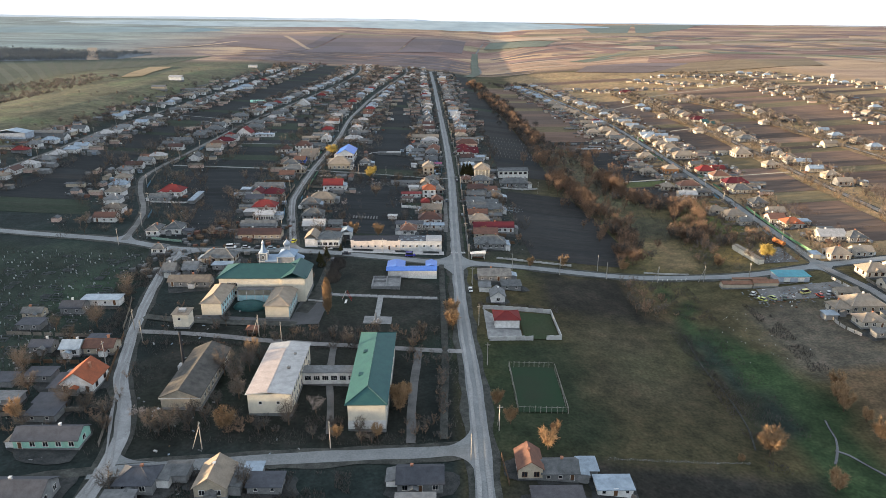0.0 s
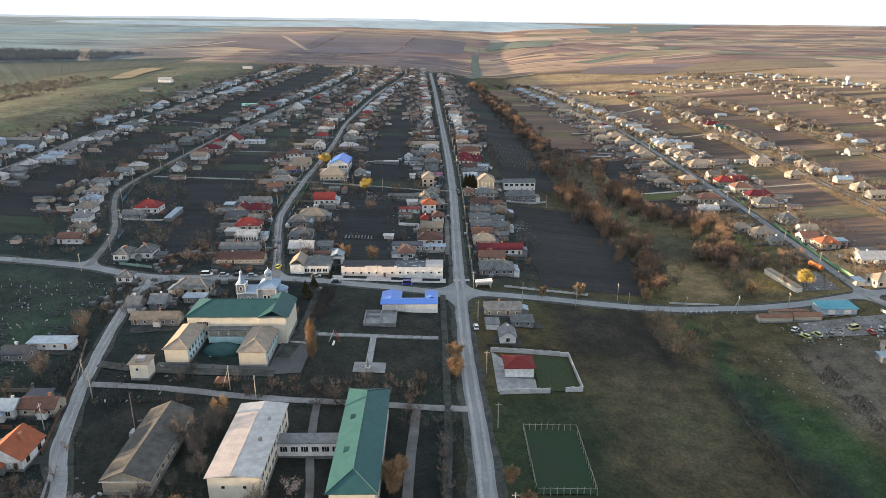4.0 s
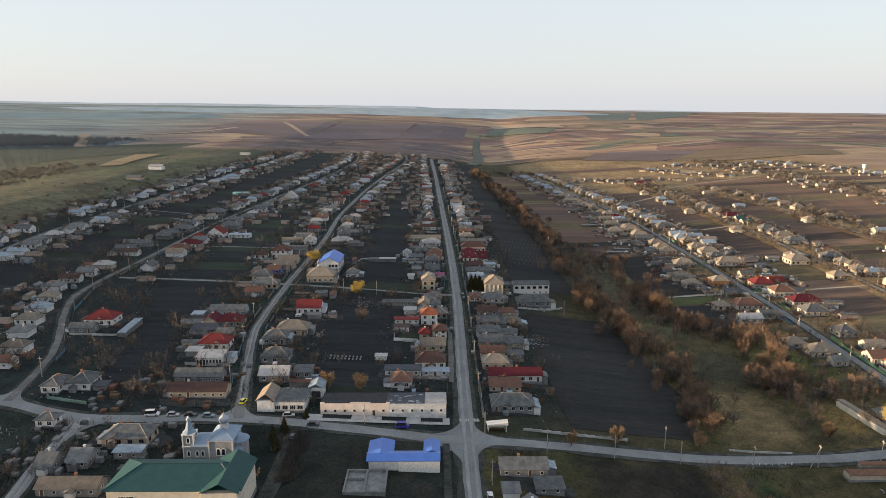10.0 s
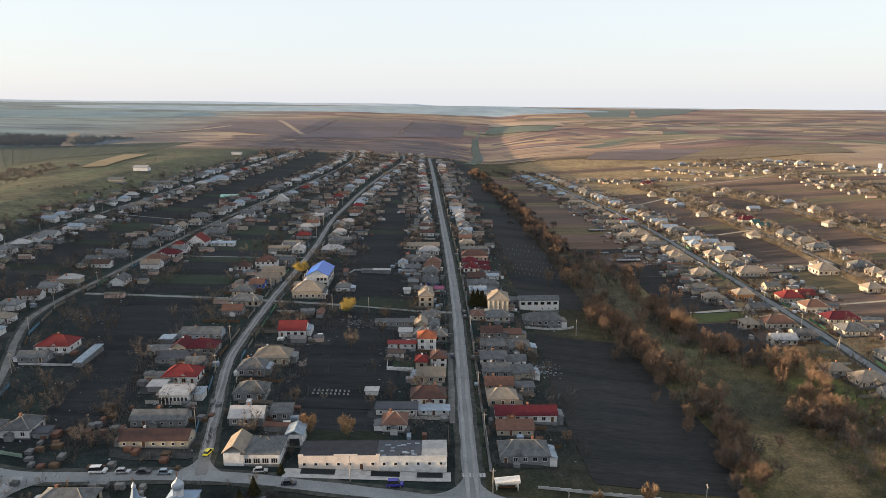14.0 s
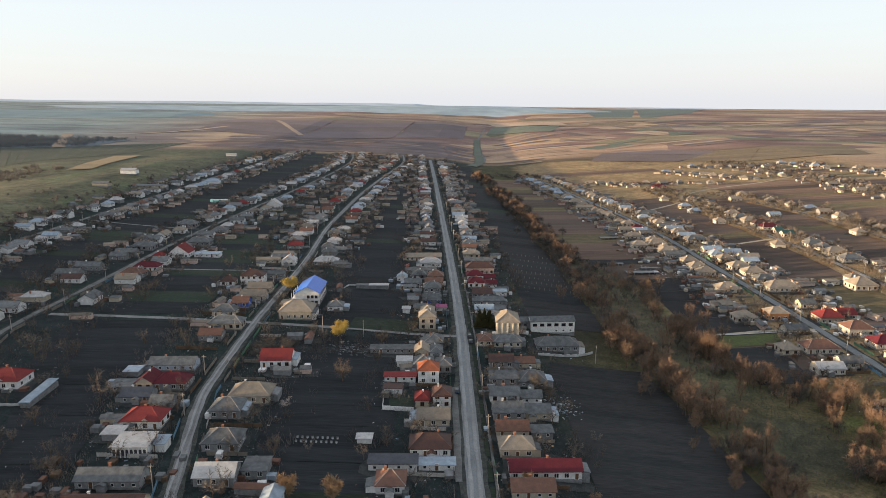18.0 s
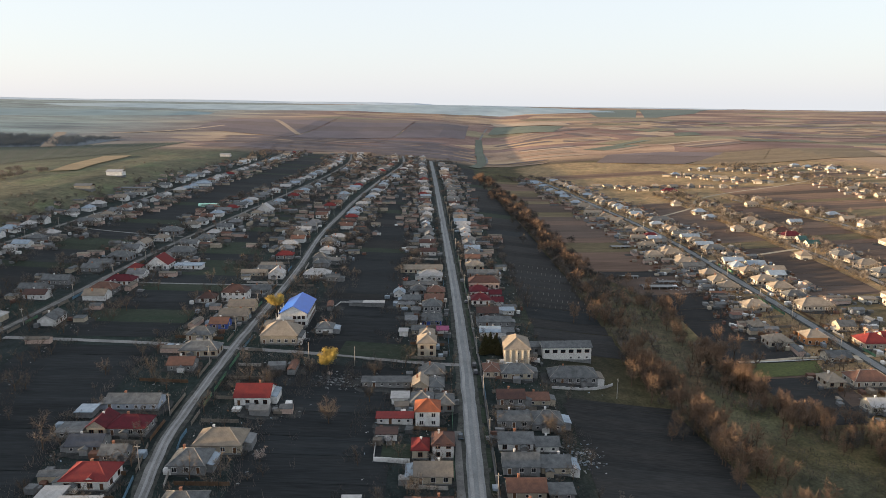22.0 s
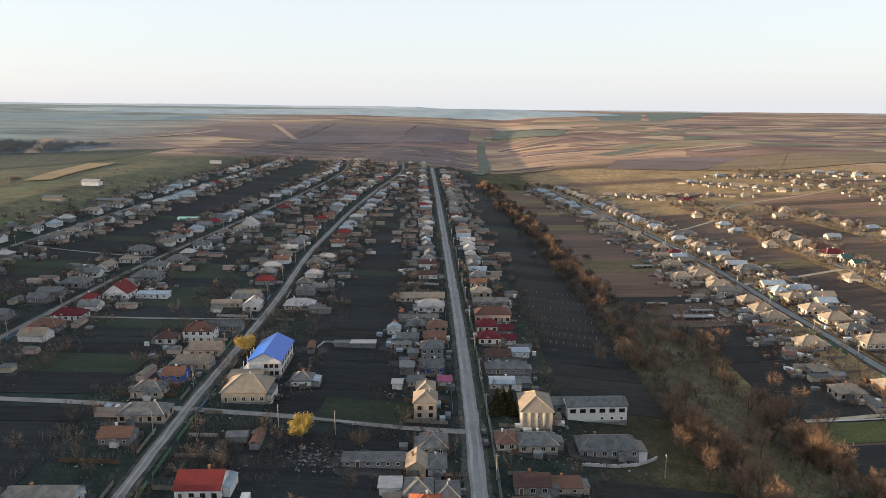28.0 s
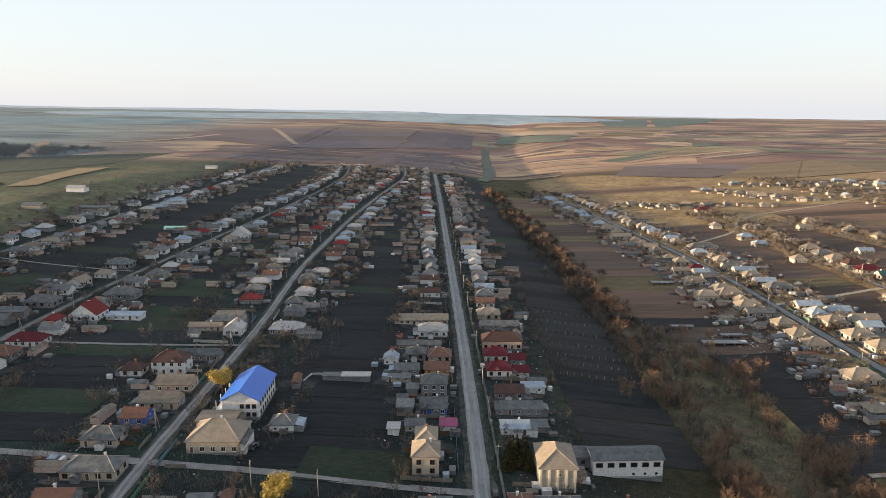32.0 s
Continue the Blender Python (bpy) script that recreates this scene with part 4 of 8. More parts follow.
WIN = {"w": window_mesh(1.25, 1.35, frame_white), "b": window_mesh(1.25, 1.35, frame_brown), "s": window_mesh(0.8, 0.8, frame_white, 0), "l": window_mesh(1.8, 1.5, frame_white, 2)}
DOOR = door_mesh()
chim = bmesh.new()
block(chim, -0.3, -0.3, -1.6, 0.3, 0.3, 0.9)
block(chim, -0.38, -0.38, 0.78, 0.38, 0.38, 0.92)
CHIMNEY = mesh_of("chimney", chim, brick)
chim = bmesh.new()
block(chim, -0.28, -0.28, -1.6, 0.28, 0.28, 0.8)
block(chim, -0.36, -0.36, 0.7, 0.36, 0.36, 0.84)
CHIMNEY_W = mesh_of("chimney", chim, WALL["w"])

ridge_pale = mat("pale_ridge_mortar", (0.26, 0.245, 0.225), (0.18, 0.17, 0.157), 2.0)
WALL_WORD = {"w": "white plastered", "a": "aged cream plastered", "t": "tan plastered", "s": "grey stucco", "u": "bright blue painted", "b": "blue-grey plastered", "k": "pinkish stone", "r": "orange brick", "m": "mint green", "c": "cream plastered", "v": "pale turquoise"}
ROOF_WORD = {"g": "grey slate", "t": "tan slate", "r": "rust-red tile", "R": "bright red", "O": "orange tile", "d": "dark brown", "c": "dark crimson", "b": "dark blue-grey", "i": "pale blue metal", "w": "whitish metal", "o": "olive-brown slate", "p": "purple", "s": "grey felt", "e": "green", "E": "pale green", "B": "bright blue", "q": "black felt"}
SHAPE_WORD = {"h": "hipped", "g": "gabled", "y": "gabled", "f": "low sloping"}
BUILT = []


def house_at(code, w, d, hw, m, name="house", windows=True, chimney=True, lean=2.2, label="", category="house", group="", extra=True):
    """A small house: walls with a plinth, roof, windows, door, chimney."""
    rk, wc, rc = code
    hw = hw * 0.9 if hw < 3.7 else hw
    h = random.Random(int(w * 71 + d * 13 + m.translation.x * 3 + m.translation.y * 7))
    lb = label or "%s one-storey house with a %s %s roof" % (WALL_WORD[wc], ROOF_WORD[rc], SHAPE_WORD[rk])
    if not label and hw > 4.4:
        lb = lb.replace("one-storey", "two-storey")
    e = thing(name, m, lb, category, group)
    rh = {"h": 0.33 * min(w, d), "g": 0.32 * d, "y": 0.4 * w, "f": 0}[rk]
    bm = bmesh.new()
    block(bm, -w / 2, -d / 2, -1.6, w / 2, d / 2, hw)
    if rk == "g":
        for s in (-1, 1):
            x = s * (w / 2 - 0.12)
            prism(bm, [(x - 0.12, -d / 2, hw), (x + 0.12, -d / 2, hw), (x + 0.12, d / 2, hw), (x - 0.12, d / 2, hw)], [(x - 0.12, -0.02, hw + rh * 0.97), (x + 0.12, -0.02, hw + rh * 0.97), (x + 0.12, 0.02, hw + rh * 0.97), (x - 0.12, 0.02, hw + rh * 0.97)])
    if rk == "y":
        for s in (-1, 1):
            y = s * (d / 2 - 0.12)
            prism(bm, [(-w / 2, y - 0.12, hw), (w / 2, y - 0.12, hw), (w / 2, y + 0.12, hw), (-w / 2, y + 0.12, hw)], [(-0.02, y - 0.12, hw + rh * 0.97), (0.02, y - 0.12, hw + rh * 0.97), (0.02, y + 0.12, hw + rh * 0.97), (-0.02, y + 0.12, hw + rh * 0.97)])
    part("wall", bm, WALL[wc], e)
    if extra:
        pl = bmesh.new()
        block(pl, -w / 2 - 0.06, -d / 2 - 0.06, -1.6, w / 2 + 0.06, d / 2 + 0.06, 0.45)
        part("plinth", pl, dark_concrete, e)
    part("roof", roof_bm(rk, w, d, hw, rh), [ROOF[rc], ridge_pale if rc in "gtosr" else ROOF[rc]], e)
    if extra and rk == "h" and w > 8.5 and h.random() < 0.45:
        gx, gw = h.uniform(-0.2, 0.2) * w, min(2.6, w * 0.24)
        gz = hw + 0.15
        gb_ = bmesh.new()
        prism(gb_, [(gx - gw / 2, -d / 2 - 0.1, gz), (gx + gw / 2, -d / 2 - 0.1, gz), (gx + gw / 2, -d / 2 + 1.4, gz), (gx - gw / 2, -d / 2 + 1.4, gz)], [(gx - 0.02, -d / 2 - 0.1, gz + gw * 0.42), (gx + 0.02, -d / 2 - 0.1, gz + gw * 0.42), (gx + 0.02, -d / 2 + 1.4, gz + gw * 0.42), (gx - 0.02, -d / 2 + 1.4, gz + gw * 0.42)])
        part("gablet", gb_, WALL[wc], e)
        gr = bmesh.new()
        for sd in (-1, 1):
            prism(gr, [(gx, -d / 2 - 0.4, gz + gw * 0.44), (gx, -d / 2 + d * 0.3, gz + gw * 0.44), (gx + sd * (gw / 2 + 0.25), -d / 2 + d * 0.1, gz - 0.08), (gx + sd * (gw / 2 + 0.25), -d / 2 - 0.4, gz - 0.08)][::sd], [(gx, -d / 2 - 0.4, gz + gw * 0.44 + 0.1), (gx, -d / 2 + d * 0.3, gz + gw * 0.44 + 0.1), (gx + sd * (gw / 2 + 0.25), -d / 2 + d * 0.1, gz + 0.02), (gx + sd * (gw / 2 + 0.25), -d / 2 - 0.4, gz + 0.02)][::sd])
        part("gablet_roof", gr, ROOF[rc], e)
    if windows:
        wk = "b" if h.random() < 0.3 else "w"
        fl = 2 if hw > 4.4 else 1
        for f in range(fl):
            z = 0.95 + f * 2.7
            n = max(1, int(w / 2.9))
            dr = h.randrange(n) if n > 2 and f == 0 else -1
            for i in range(n):
                x = -w / 2 + w * (i + 0.5) / n
                if i == dr:
                    part("door", DOOR, None, e, at=pose(x, -d / 2, 0.2))
                else:
                    part("window", WIN[wk if hw >= 2.7 else "s"], None, e, at=pose(x, -d / 2, z))
            if extra:
                for i in range(max(1, int(d / 3.6))):
                    y = -d / 2 + d * (i + 0.5) / max(1, int(d / 3.6))
                    part("window", WIN[wk if hw >= 2.7 else "s"], None, e, at=pose(w / 2 if m.translation.x < 0 else -w / 2, y, z, 0, 0, 90 if m.translation.x < 0 else -90))
    if extra and w > 7 and h.random() < 0.65:
        s = 1 if (m.translation.x > 10 or -86 < m.translation.x < -45) else -1
        lw, ld, lh = h.uniform(1.8, 3.0), d * h.uniform(0.5, 0.9), hw * 0.72
        x0, x1 = (w / 2, w / 2 + lw) if s > 0 else (-w / 2 - lw, -w / 2)
        y0 = h.uniform(-d / 2, d / 2 - ld)
        part("lean_to", box_bm(x0, y0, -1.6, x1, y0 + ld, lh), WALL[h.choice("ssw" + wc)], e)
        lr = bmesh.new()
        zi, zo = lh + 0.7, lh
        za, zb = (zi, zo) if s > 0 else (zo, zi)
        prism(lr, [(x0 - 0.2, y0 - 0.25, za), (x1 + 0.2, y0 - 0.25, zb), (x1 + 0.2, y0 + ld + 0.25, zb), (x0 - 0.2, y0 + ld + 0.25, za)], [(x0 - 0.2, y0 - 0.25, za + 0.1), (x1 + 0.2, y0 - 0.25, zb + 0.1), (x1 + 0.2, y0 + ld + 0.25, zb + 0.1), (x0 - 0.2, y0 + ld + 0.25, za + 0.1)])
        part("lean_to_roof", lr, ROOF[h.choice("ggsoi")], e)
    if extra and windows and hw < 4 and h.random() < 0.4:
        px = h.uniform(-w / 4, w / 4)
        part("porch", box_bm(px - 1.2, -d / 2 - 1.5, -1.4, px + 1.2, -d / 2, 2.0), WALL[h.choice("sw" + wc)], e)
        part("porch_roof", roof_bm("y", 2.4, 1.9, 2.0, 0.7, 0.2, 0.08), ROOF[h.choice("g" + rc)], e, at=pose(px, -d / 2 - 0.8, 0))
    if chimney and rk != "f":
        cx, cy = h.uniform(-0.22, 0.22) * w, h.uniform(0.05, 0.2) * d
        part("chimney", CHIMNEY if h.random() < 0.6 else CHIMNEY_W, None, e, at=pose(cx, cy, hw + rh * 0.85))
    BUILT.append((m.translation.x, m.translation.y, max(w, d) / 2))
    return e


def put(x, y, rz=0):
    return pose(x, y, ground(x, y) + 0.1, 0, 0, rz)


def houses(rows, dx=0, group=""):
    for code, x, y, w, d, hw in rows:
        # East of x = 140 white walls take the cream that stands for evening sun
        if x > 140 and code[1] == "w":
            code = code[0] + "a" + ("t" if code[2] == "w" and y > 440 else code[2])
        small = code[0] == "f" and hw < 3.1
        if small:
            house_at(code, w, d, hw, put(x + dx, y), "shed", w > 6, False, label="low %s outbuilding with a %s roof" % (WALL_WORD[code[1]], ROOF_WORD[code[2]]), category="shed", extra=False)
        else:
            house_at(code, w, d, hw, put(x + dx, y), group=group)


houses([("hwr", -13, 333, 8.0, 8, 3.2), ("fwb", -13, 343.5, 14.3, 5, 2.8), ("hwd", -2, 354, 12.4, 9, 3.2), ("fwi", 0, 344, 10.7, 4, 2.2), ("fww", -23, 358, 4.6, 3, 2), ("gto", -1, 373, 10.7, 8, 3), ("hwO", -3, 407, 8.0, 8, 5.6), ("fwR", -14, 406, 12.0, 4, 2.6), ("htR", -5, 386, 4.9, 7, 3.4), ("hwd", 2, 387, 6.5, 8, 4.5), ("fwd", -16, 395, 6.5, 4, 2.6), ("hsg", -5, 419, 7.6, 8, 3.2), ("hsg", 3, 418, 6.2, 8, 3.2), ("fww", -13, 421, 6.0, 5, 3), ("ytt", -6, 432, 5.7, 8, 3.4), ("hwg", 0, 433, 5.3, 8, 3)])
houses([("hsg", -1, 445, 8.4, 9, 3), ("fsg", -19, 435, 18.1, 5, 2.4), ("htt", -4, 469, 7.8, 9, 6), ("htt", -4, 480, 6.4, 9, 5), ("fwp", 3, 493, 5.2, 5, 3), ("gtg", -8, 493, 6.3, 5, 2.6), ("fww", -15, 490, 3.7, 4, 2.6), ("gug", -2, 507, 9.2, 8, 3), ("fss", -12, 507, 5.6, 6, 2.6), ("hsg", -2, 521, 9.2, 8, 5.6), ("fss", -10, 521, 4.1, 5, 3), ("grr", -1, 542, 9.9, 7, 2.8), ("gsg", -13, 540, 9.5, 6, 2.6), ("fts", -16, 532, 9.2, 4, 2)], group="houses on the main street")
houses([("htr", 0, 556, 9.6, 8, 3), ("hsg", -10, 557, 8.3, 7, 3), ("ywi", -20, 550, 5.8, 6, 2.8), ("gsg", -9, 568, 19, 5, 2.6), ("hww", -3, 587, 13.4, 9, 3.4), ("gtt", -8, 603, 24.0, 7, 3)], group="houses on the main street")
houses([("hsg", 28, 316, 15.0, 9, 3), ("gwc", 32, 342, 21, 7, 3.2), ("htt", 25, 354, 10.5, 8, 3.2), ("gtr", 27, 332, 12.0, 7, 2.6), ("gtr", 25, 366, 10.6, 7, 2.8), ("fsg", 35, 366, 6.8, 5, 2.4), ("gsg", 25, 379, 10.6, 8, 3), ("gtg", 35.5, 380, 8.6, 7, 2.8), ("gwg", 25, 392, 10.8, 7, 3), ("gwg", 35, 392, 7.3, 6, 2.6), ("gsg", 26, 407, 10.4, 7, 3), ("hsg", 37.5, 408, 10.5, 9, 2.8), ("gsd", 27, 424, 9.8, 7, 3), ("gtr", 37, 425, 7.8, 6, 2.6), ("htr", 22, 448, 6.1, 8, 3)], group="houses on the main street")
houses([("htg", 32, 448, 12.4, 8, 3), ("hsg", 55, 450, 18.8, 9, 3.2), ("gwi", 25, 493, 9.3, 6, 2.8), ("fsg", 33.5, 496, 5.8, 5, 2.4), ("gsg", 28, 508, 16.4, 6, 2.8), ("gsd", 26, 521, 10.5, 7, 3), ("fwi", 36, 528, 8.4, 5, 2.6), ("hwc", 24, 542, 9.9, 8, 3.2), ("gwc", 33, 542, 5.9, 6, 2.8), ("hwc", 24, 558, 10.0, 8, 3.2), ("gsc", 33, 556, 6.5, 6, 2.6), ("hkd", 28, 574, 17.5, 9, 4), ("htt", 25, 615, 11.1, 8, 3.2), ("gsg", 29, 599, 18.7, 6, 2.6)], group="houses on the main street")
houses([("gsw", -62, 334, 11.1, 8, 3.2), ("fsg", -52, 338, 6.8, 7, 3), ("hsg", -66, 353, 11.0, 9, 3), ("hsg", -71, 374, 10.2, 9, 3.2), ("htt", -66, 386, 14.2, 10, 3.2), ("gwR", -64, 418, 12.1, 10, 3.6), ("htt", -68, 478, 15.8, 13, 4), ("ftt", -72, 489.5, 12.2, 7, 3.6), ("hwg", -51, 490, 7.6, 7, 2.8), ("hsw", -70, 581, 14.8, 8, 3), ("gsg", -60, 576, 7.7, 5, 2.6), ("hsg", -75, 621, 8.5, 8, 3.2), ("gsg", -65, 615, 7.8, 6, 2.6), ("hwg", -77, 668, 10.7, 8, 3)], group="houses on the second street")
houses([("gtd", -86, 318, 20.8, 7, 2.8), ("gsg", -90, 331, 17.5, 7, 2.8), ("fwi", -84, 350, 3.6, 5, 3), ("fsw", -101, 356, 5.9, 5, 2.6), ("hwR", -95, 365, 12.5, 9, 3.4), ("ytc", -106, 394, 5.8, 9, 3.4), ("hsc", -97, 394, 11.6, 8, 3.2), ("gsb", -105, 383, 10.3, 7, 2.6), ("gsg", -94.5, 378, 7.1, 6, 2.6), ("gbg", -103, 411, 17.6, 7, 2.8), ("fsg", -114, 391, 7.4, 6, 2.4), ("fsi", -116, 404, 5.3, 5, 2.4)], group="houses on the second street")
houses([("gsr", -99, 444, 9.7, 7, 2.8), ("htg", -97, 459, 15.2, 8, 3.2), ("htg", -103, 477, 10.8, 8, 3), ("gur", -99, 491, 8.0, 7, 3), ("gto", -96, 503, 13.1, 8, 3), ("gto", -96, 517, 12.7, 8, 3.2), ("hwd", -104, 533, 12.5, 9, 5.2), ("hwd", -117, 529, 8.0, 7, 3), ("gsg", -98, 546, 17.6, 6, 2.8), ("yww", -93, 577, 8.3, 8, 3.4), ("gtt", -107, 581, 14.7, 5, 2.4), ("gsg", -99, 590, 15.7, 6, 2.6), ("gst", -101, 599, 13.0, 5, 2.4)], group="houses on the second street")
houses([("hwR", -157, 393, 13.2, 10, 3.6), ("gsg", -160, 381, 10.9, 6, 2.6), ("hwg", -139, 320, 6.1, 9, 3.4), ("hwg", -130, 323, 8.1, 9, 3.4), ("fsb", -123, 321, 4.6, 4, 2.2), ("hsr", -176, 541, 13.2, 9, 3), ("hwc", -174, 557, 14.5, 8, 3), ("hwR", -178, 584, 6.6, 7, 3), ("ywR", -167, 593, 13.1, 12, 3.6), ("fwi", -150, 594, 16.4, 6, 2.6), ("gsg", -203, 594, 13.1, 6, 2.8), ("hsg", -199, 611, 14.4, 9, 3), ("hsg", -167, 628, 16.1, 9, 3), ("htg", -165, 668, 10.8, 8, 3.2), ("hsg", -198, 692, 14.7, 9, 3)], group="houses on the third street")
houses([("yww", -152, 788, 15.2, 9, 3.4), ("gsg", -208, 555, 14.5, 7, 2.8), ("gsg", -211, 538, 13.3, 7, 2.8)], group="houses on the third street")
houses([("hwt", 163, 498, 10.9, 8, 3.2), ("hwt", 176, 549, 12.6, 9, 3.4), ("hst", 164, 520, 7.5, 8, 3), ("htt", 163, 453, 7.8, 8, 3), ("hwr", 177, 452, 15.0, 9, 3.2), ("gww", 168, 429, 11.6, 7, 3.2), ("gwg", 180, 434, 9.6, 7, 3), ("gwg", 179, 477, 10.4, 7, 2.6), ("hrt", 180, 498, 10, 8, 4), ("hwt", 172, 392, 9.2, 7, 3), ("hwt", 179, 381, 11.8, 9, 3), ("gwg", 180, 369, 6.6, 6, 2.6), ("hwt", 178, 587, 10.9, 8, 3.2), ("hww", 175, 650, 13.6, 9, 3), ("htt", 160, 673, 11.8, 9, 3.4)], group="houses on the east street")
houses([("htt", 174, 674, 14.9, 10, 3.2), ("gsg", 175, 637, 14.8, 7, 3.2), ("hwt", 178, 601, 10.9, 9, 3.2), ("hwc", 178, 736, 11.3, 8, 3), ("gtt", 166, 733, 11.2, 7, 3), ("gsg", 178, 714, 9.8, 7, 3), ("htt", 165, 706, 13.4, 8, 3), ("hww", 158, 894, 15.6, 9, 3.2), ("gtt", 158, 858, 17.2, 7, 3)], group="houses on the east street")
houses([("hwt", 207, 546, 17.7, 10, 3.2), ("htt", 206, 580, 12.7, 9, 3.2), ("htg", 206, 564, 12.3, 8, 3), ("htR", 203, 490, 12.0, 10, 3.6), ("gtR", 214, 494, 8.7, 8, 3), ("hwr", 206, 471, 11.9, 9, 3.8), ("hwc", 210, 453, 16.3, 9, 3), ("htg", 206, 436, 12.5, 9, 3), ("hwg", 203, 403, 9.3, 9, 3), ("hwO", 202.5, 360, 10, 8, 3.2), ("gwr", 198, 370, 9, 8, 3.2), ("fwi", 211, 363, 6, 5, 2.6), ("gww", 211, 337, 14, 9, 3), ("hsg", 222, 333, 9, 8, 2.8), ("gwt", 205, 384, 9, 7, 2.8), ("fsg", 216, 348, 8, 5, 2.2), ("gwi", 206, 646, 13.5, 7, 3), ("gwt", 221, 619, 13.0, 7, 3), ("gtg", 204, 513, 8.2, 7, 3), ("hwg", 206, 799, 20.5, 9, 3.4), ("hww", 203, 756, 9.6, 9, 3), ("gwg", 203, 739, 12.2, 7, 3)], group="houses on the east street")
houses([("gwi", 206, 726, 14.0, 7, 3), ("hwt", 205, 712, 11.6, 8, 3), ("gsi", 206, 697, 13.1, 7, 3), ("htg", 208, 682, 15.9, 9, 3), ("hwi", 203, 632, 8.8, 9, 3), ("gwi", 216, 634, 11.7, 7, 3), ("htt", 204, 617, 10.6, 9, 3.2), ("gwi", 217, 608, 10.1, 7, 3), ("hwt", 204, 596, 12.7, 9, 3.2), ("hwg", 198, 849, 15.5, 8, 3), ("hwc", 272, 966, 16.6, 9, 3)], group="houses on the east street")
houses([("hwt", 252, 541, 13.1, 12, 3.6), ("fww", 241, 552, 7.9, 5, 2.6), ("hsg", 280, 547, 13.2, 9, 3), ("htt", 278, 530, 8.3, 8, 3), ("htt", 277, 512, 7.6, 8, 3), ("hwg", 282, 645, 13.2, 9, 3), ("htt", 283, 620, 13.6, 9, 3), ("hwg", 282, 600, 13.8, 9, 3), ("fww", 293, 587, 6.2, 5, 2.6), ("gwe", 281, 682, 9.0, 8, 3), ("hwc", 281, 712, 14.2, 9, 3), ("htg", 279, 761, 12.5, 8, 3), ("hwt", 279, 778, 12.0, 9, 3), ("hwt", 279, 744, 12.1, 9, 3)], group="houses on the hillside street")
houses([("hwd", 281, 727, 13.5, 9, 3.2), ("gwi", 310, 762, 10.4, 7, 3), ("gwe", 281, 697, 6.4, 8, 3)], group="houses on the hillside street")
# south end of the village
houses([("ywO", -104.5, 178, 9.5, 10, 3.2), ("fsb", -110.5, 176, 3.6, 8, 2.4), ("fsb", -119, 181, 8, 5, 2.4), ("gmb", -99, 149.5, 16.5, 6.5, 3), ("gwi", -117.5, 197.5, 6, 6, 3), ("gtr", -109, 199, 9.5, 6, 2.8), ("fwi", -126, 236, 14, 4.5, 2.8), ("gsb", -133, 229, 8, 6, 2.6), ("fsb", -107, 161, 8, 6, 2.4), ("hsb", -70, 133.5, 8.6, 7, 3), ("fsg", -62, 137, 5.5, 5, 2.6), ("ytt", -52, 134, 7.5, 9, 3.2), ("fsb", -40, 134, 8, 5, 2.4), ("gsb", -3, 137, 11, 7, 3), ("fss", -4, 128, 9, 5, 2.4), ("gsb", -96, 128, 16, 8, 3)])
houses([("ytr", 24.5, 143, 6, 8, 3.4), ("gsg", 32, 142, 9, 6, 2.6), ("fsi", 39.7, 144, 4.5, 5, 2.4), ("fwi", 45, 137.5, 8.7, 5, 2.4), ("fsb", 30, 131, 12, 6, 2.4), ("gsg", 26.5, 273, 14, 7, 2.8), ("yws", 26, 250, 5.6, 7, 3), ("fws", 21.5, 260, 4.6, 5, 2.4), ("fsg", 33, 264, 8, 6, 2.2), ("hwg", -126.5, 293, 6, 5, 3), ("htg", -96, 284, 14, 8.5, 3), ("fsi", -92, 274.5, 8, 4, 2.6), ("gss", -104, 271, 6, 8, 2.2), ("gso", -99.5, 256, 16.5, 6, 2.6), ("gsg", -112, 268, 5, 8, 2.4)])

houses([("htt", 178, 253, 14, 10, 3.3), ("hwt", 167.5, 251, 7, 7, 3), ("hwt", 172, 238, 9.5, 7, 3), ("gwt", 179, 266, 9, 5, 2.6), ("hwt", 204, 287, 12, 9, 3), ("hwt", 200, 310, 10, 8, 3.2), ("gwt", 213, 312, 9, 7, 3), ("gwg", 202, 271, 9, 7, 3), ("fsi", 161, 246, 5, 4, 2.4), ("fsg", 172, 228.5, 8, 4, 2.2), ("htt", 204, 254, 11, 8, 3), ("gwt", 217, 290, 10, 7, 3), ("fwg", 183, 242.5, 5, 4, 2.4), ("hwt", 206, 238, 10, 8, 3), ("fwi", 190, 312, 4, 5, 2.6)], group="houses by the farm")
houses([("fsb", -141, 215, 8, 5, 2.4), ("gtg", -145, 224, 7, 4.5, 2.4), ("fsb", -109, 167, 7, 4.5, 2.2), ("fss", -121, 168, 7, 4, 2.2), ("fsb", -128, 178, 6, 5, 2.2), ("fsi", -44, 138.5, 4, 4, 2.2), ("fss", -72, 126, 7, 5, 2.4), ("fsb", -113, 204.5, 6, 4, 2.2), ("gsb", -128, 199, 7, 5, 2.4)])

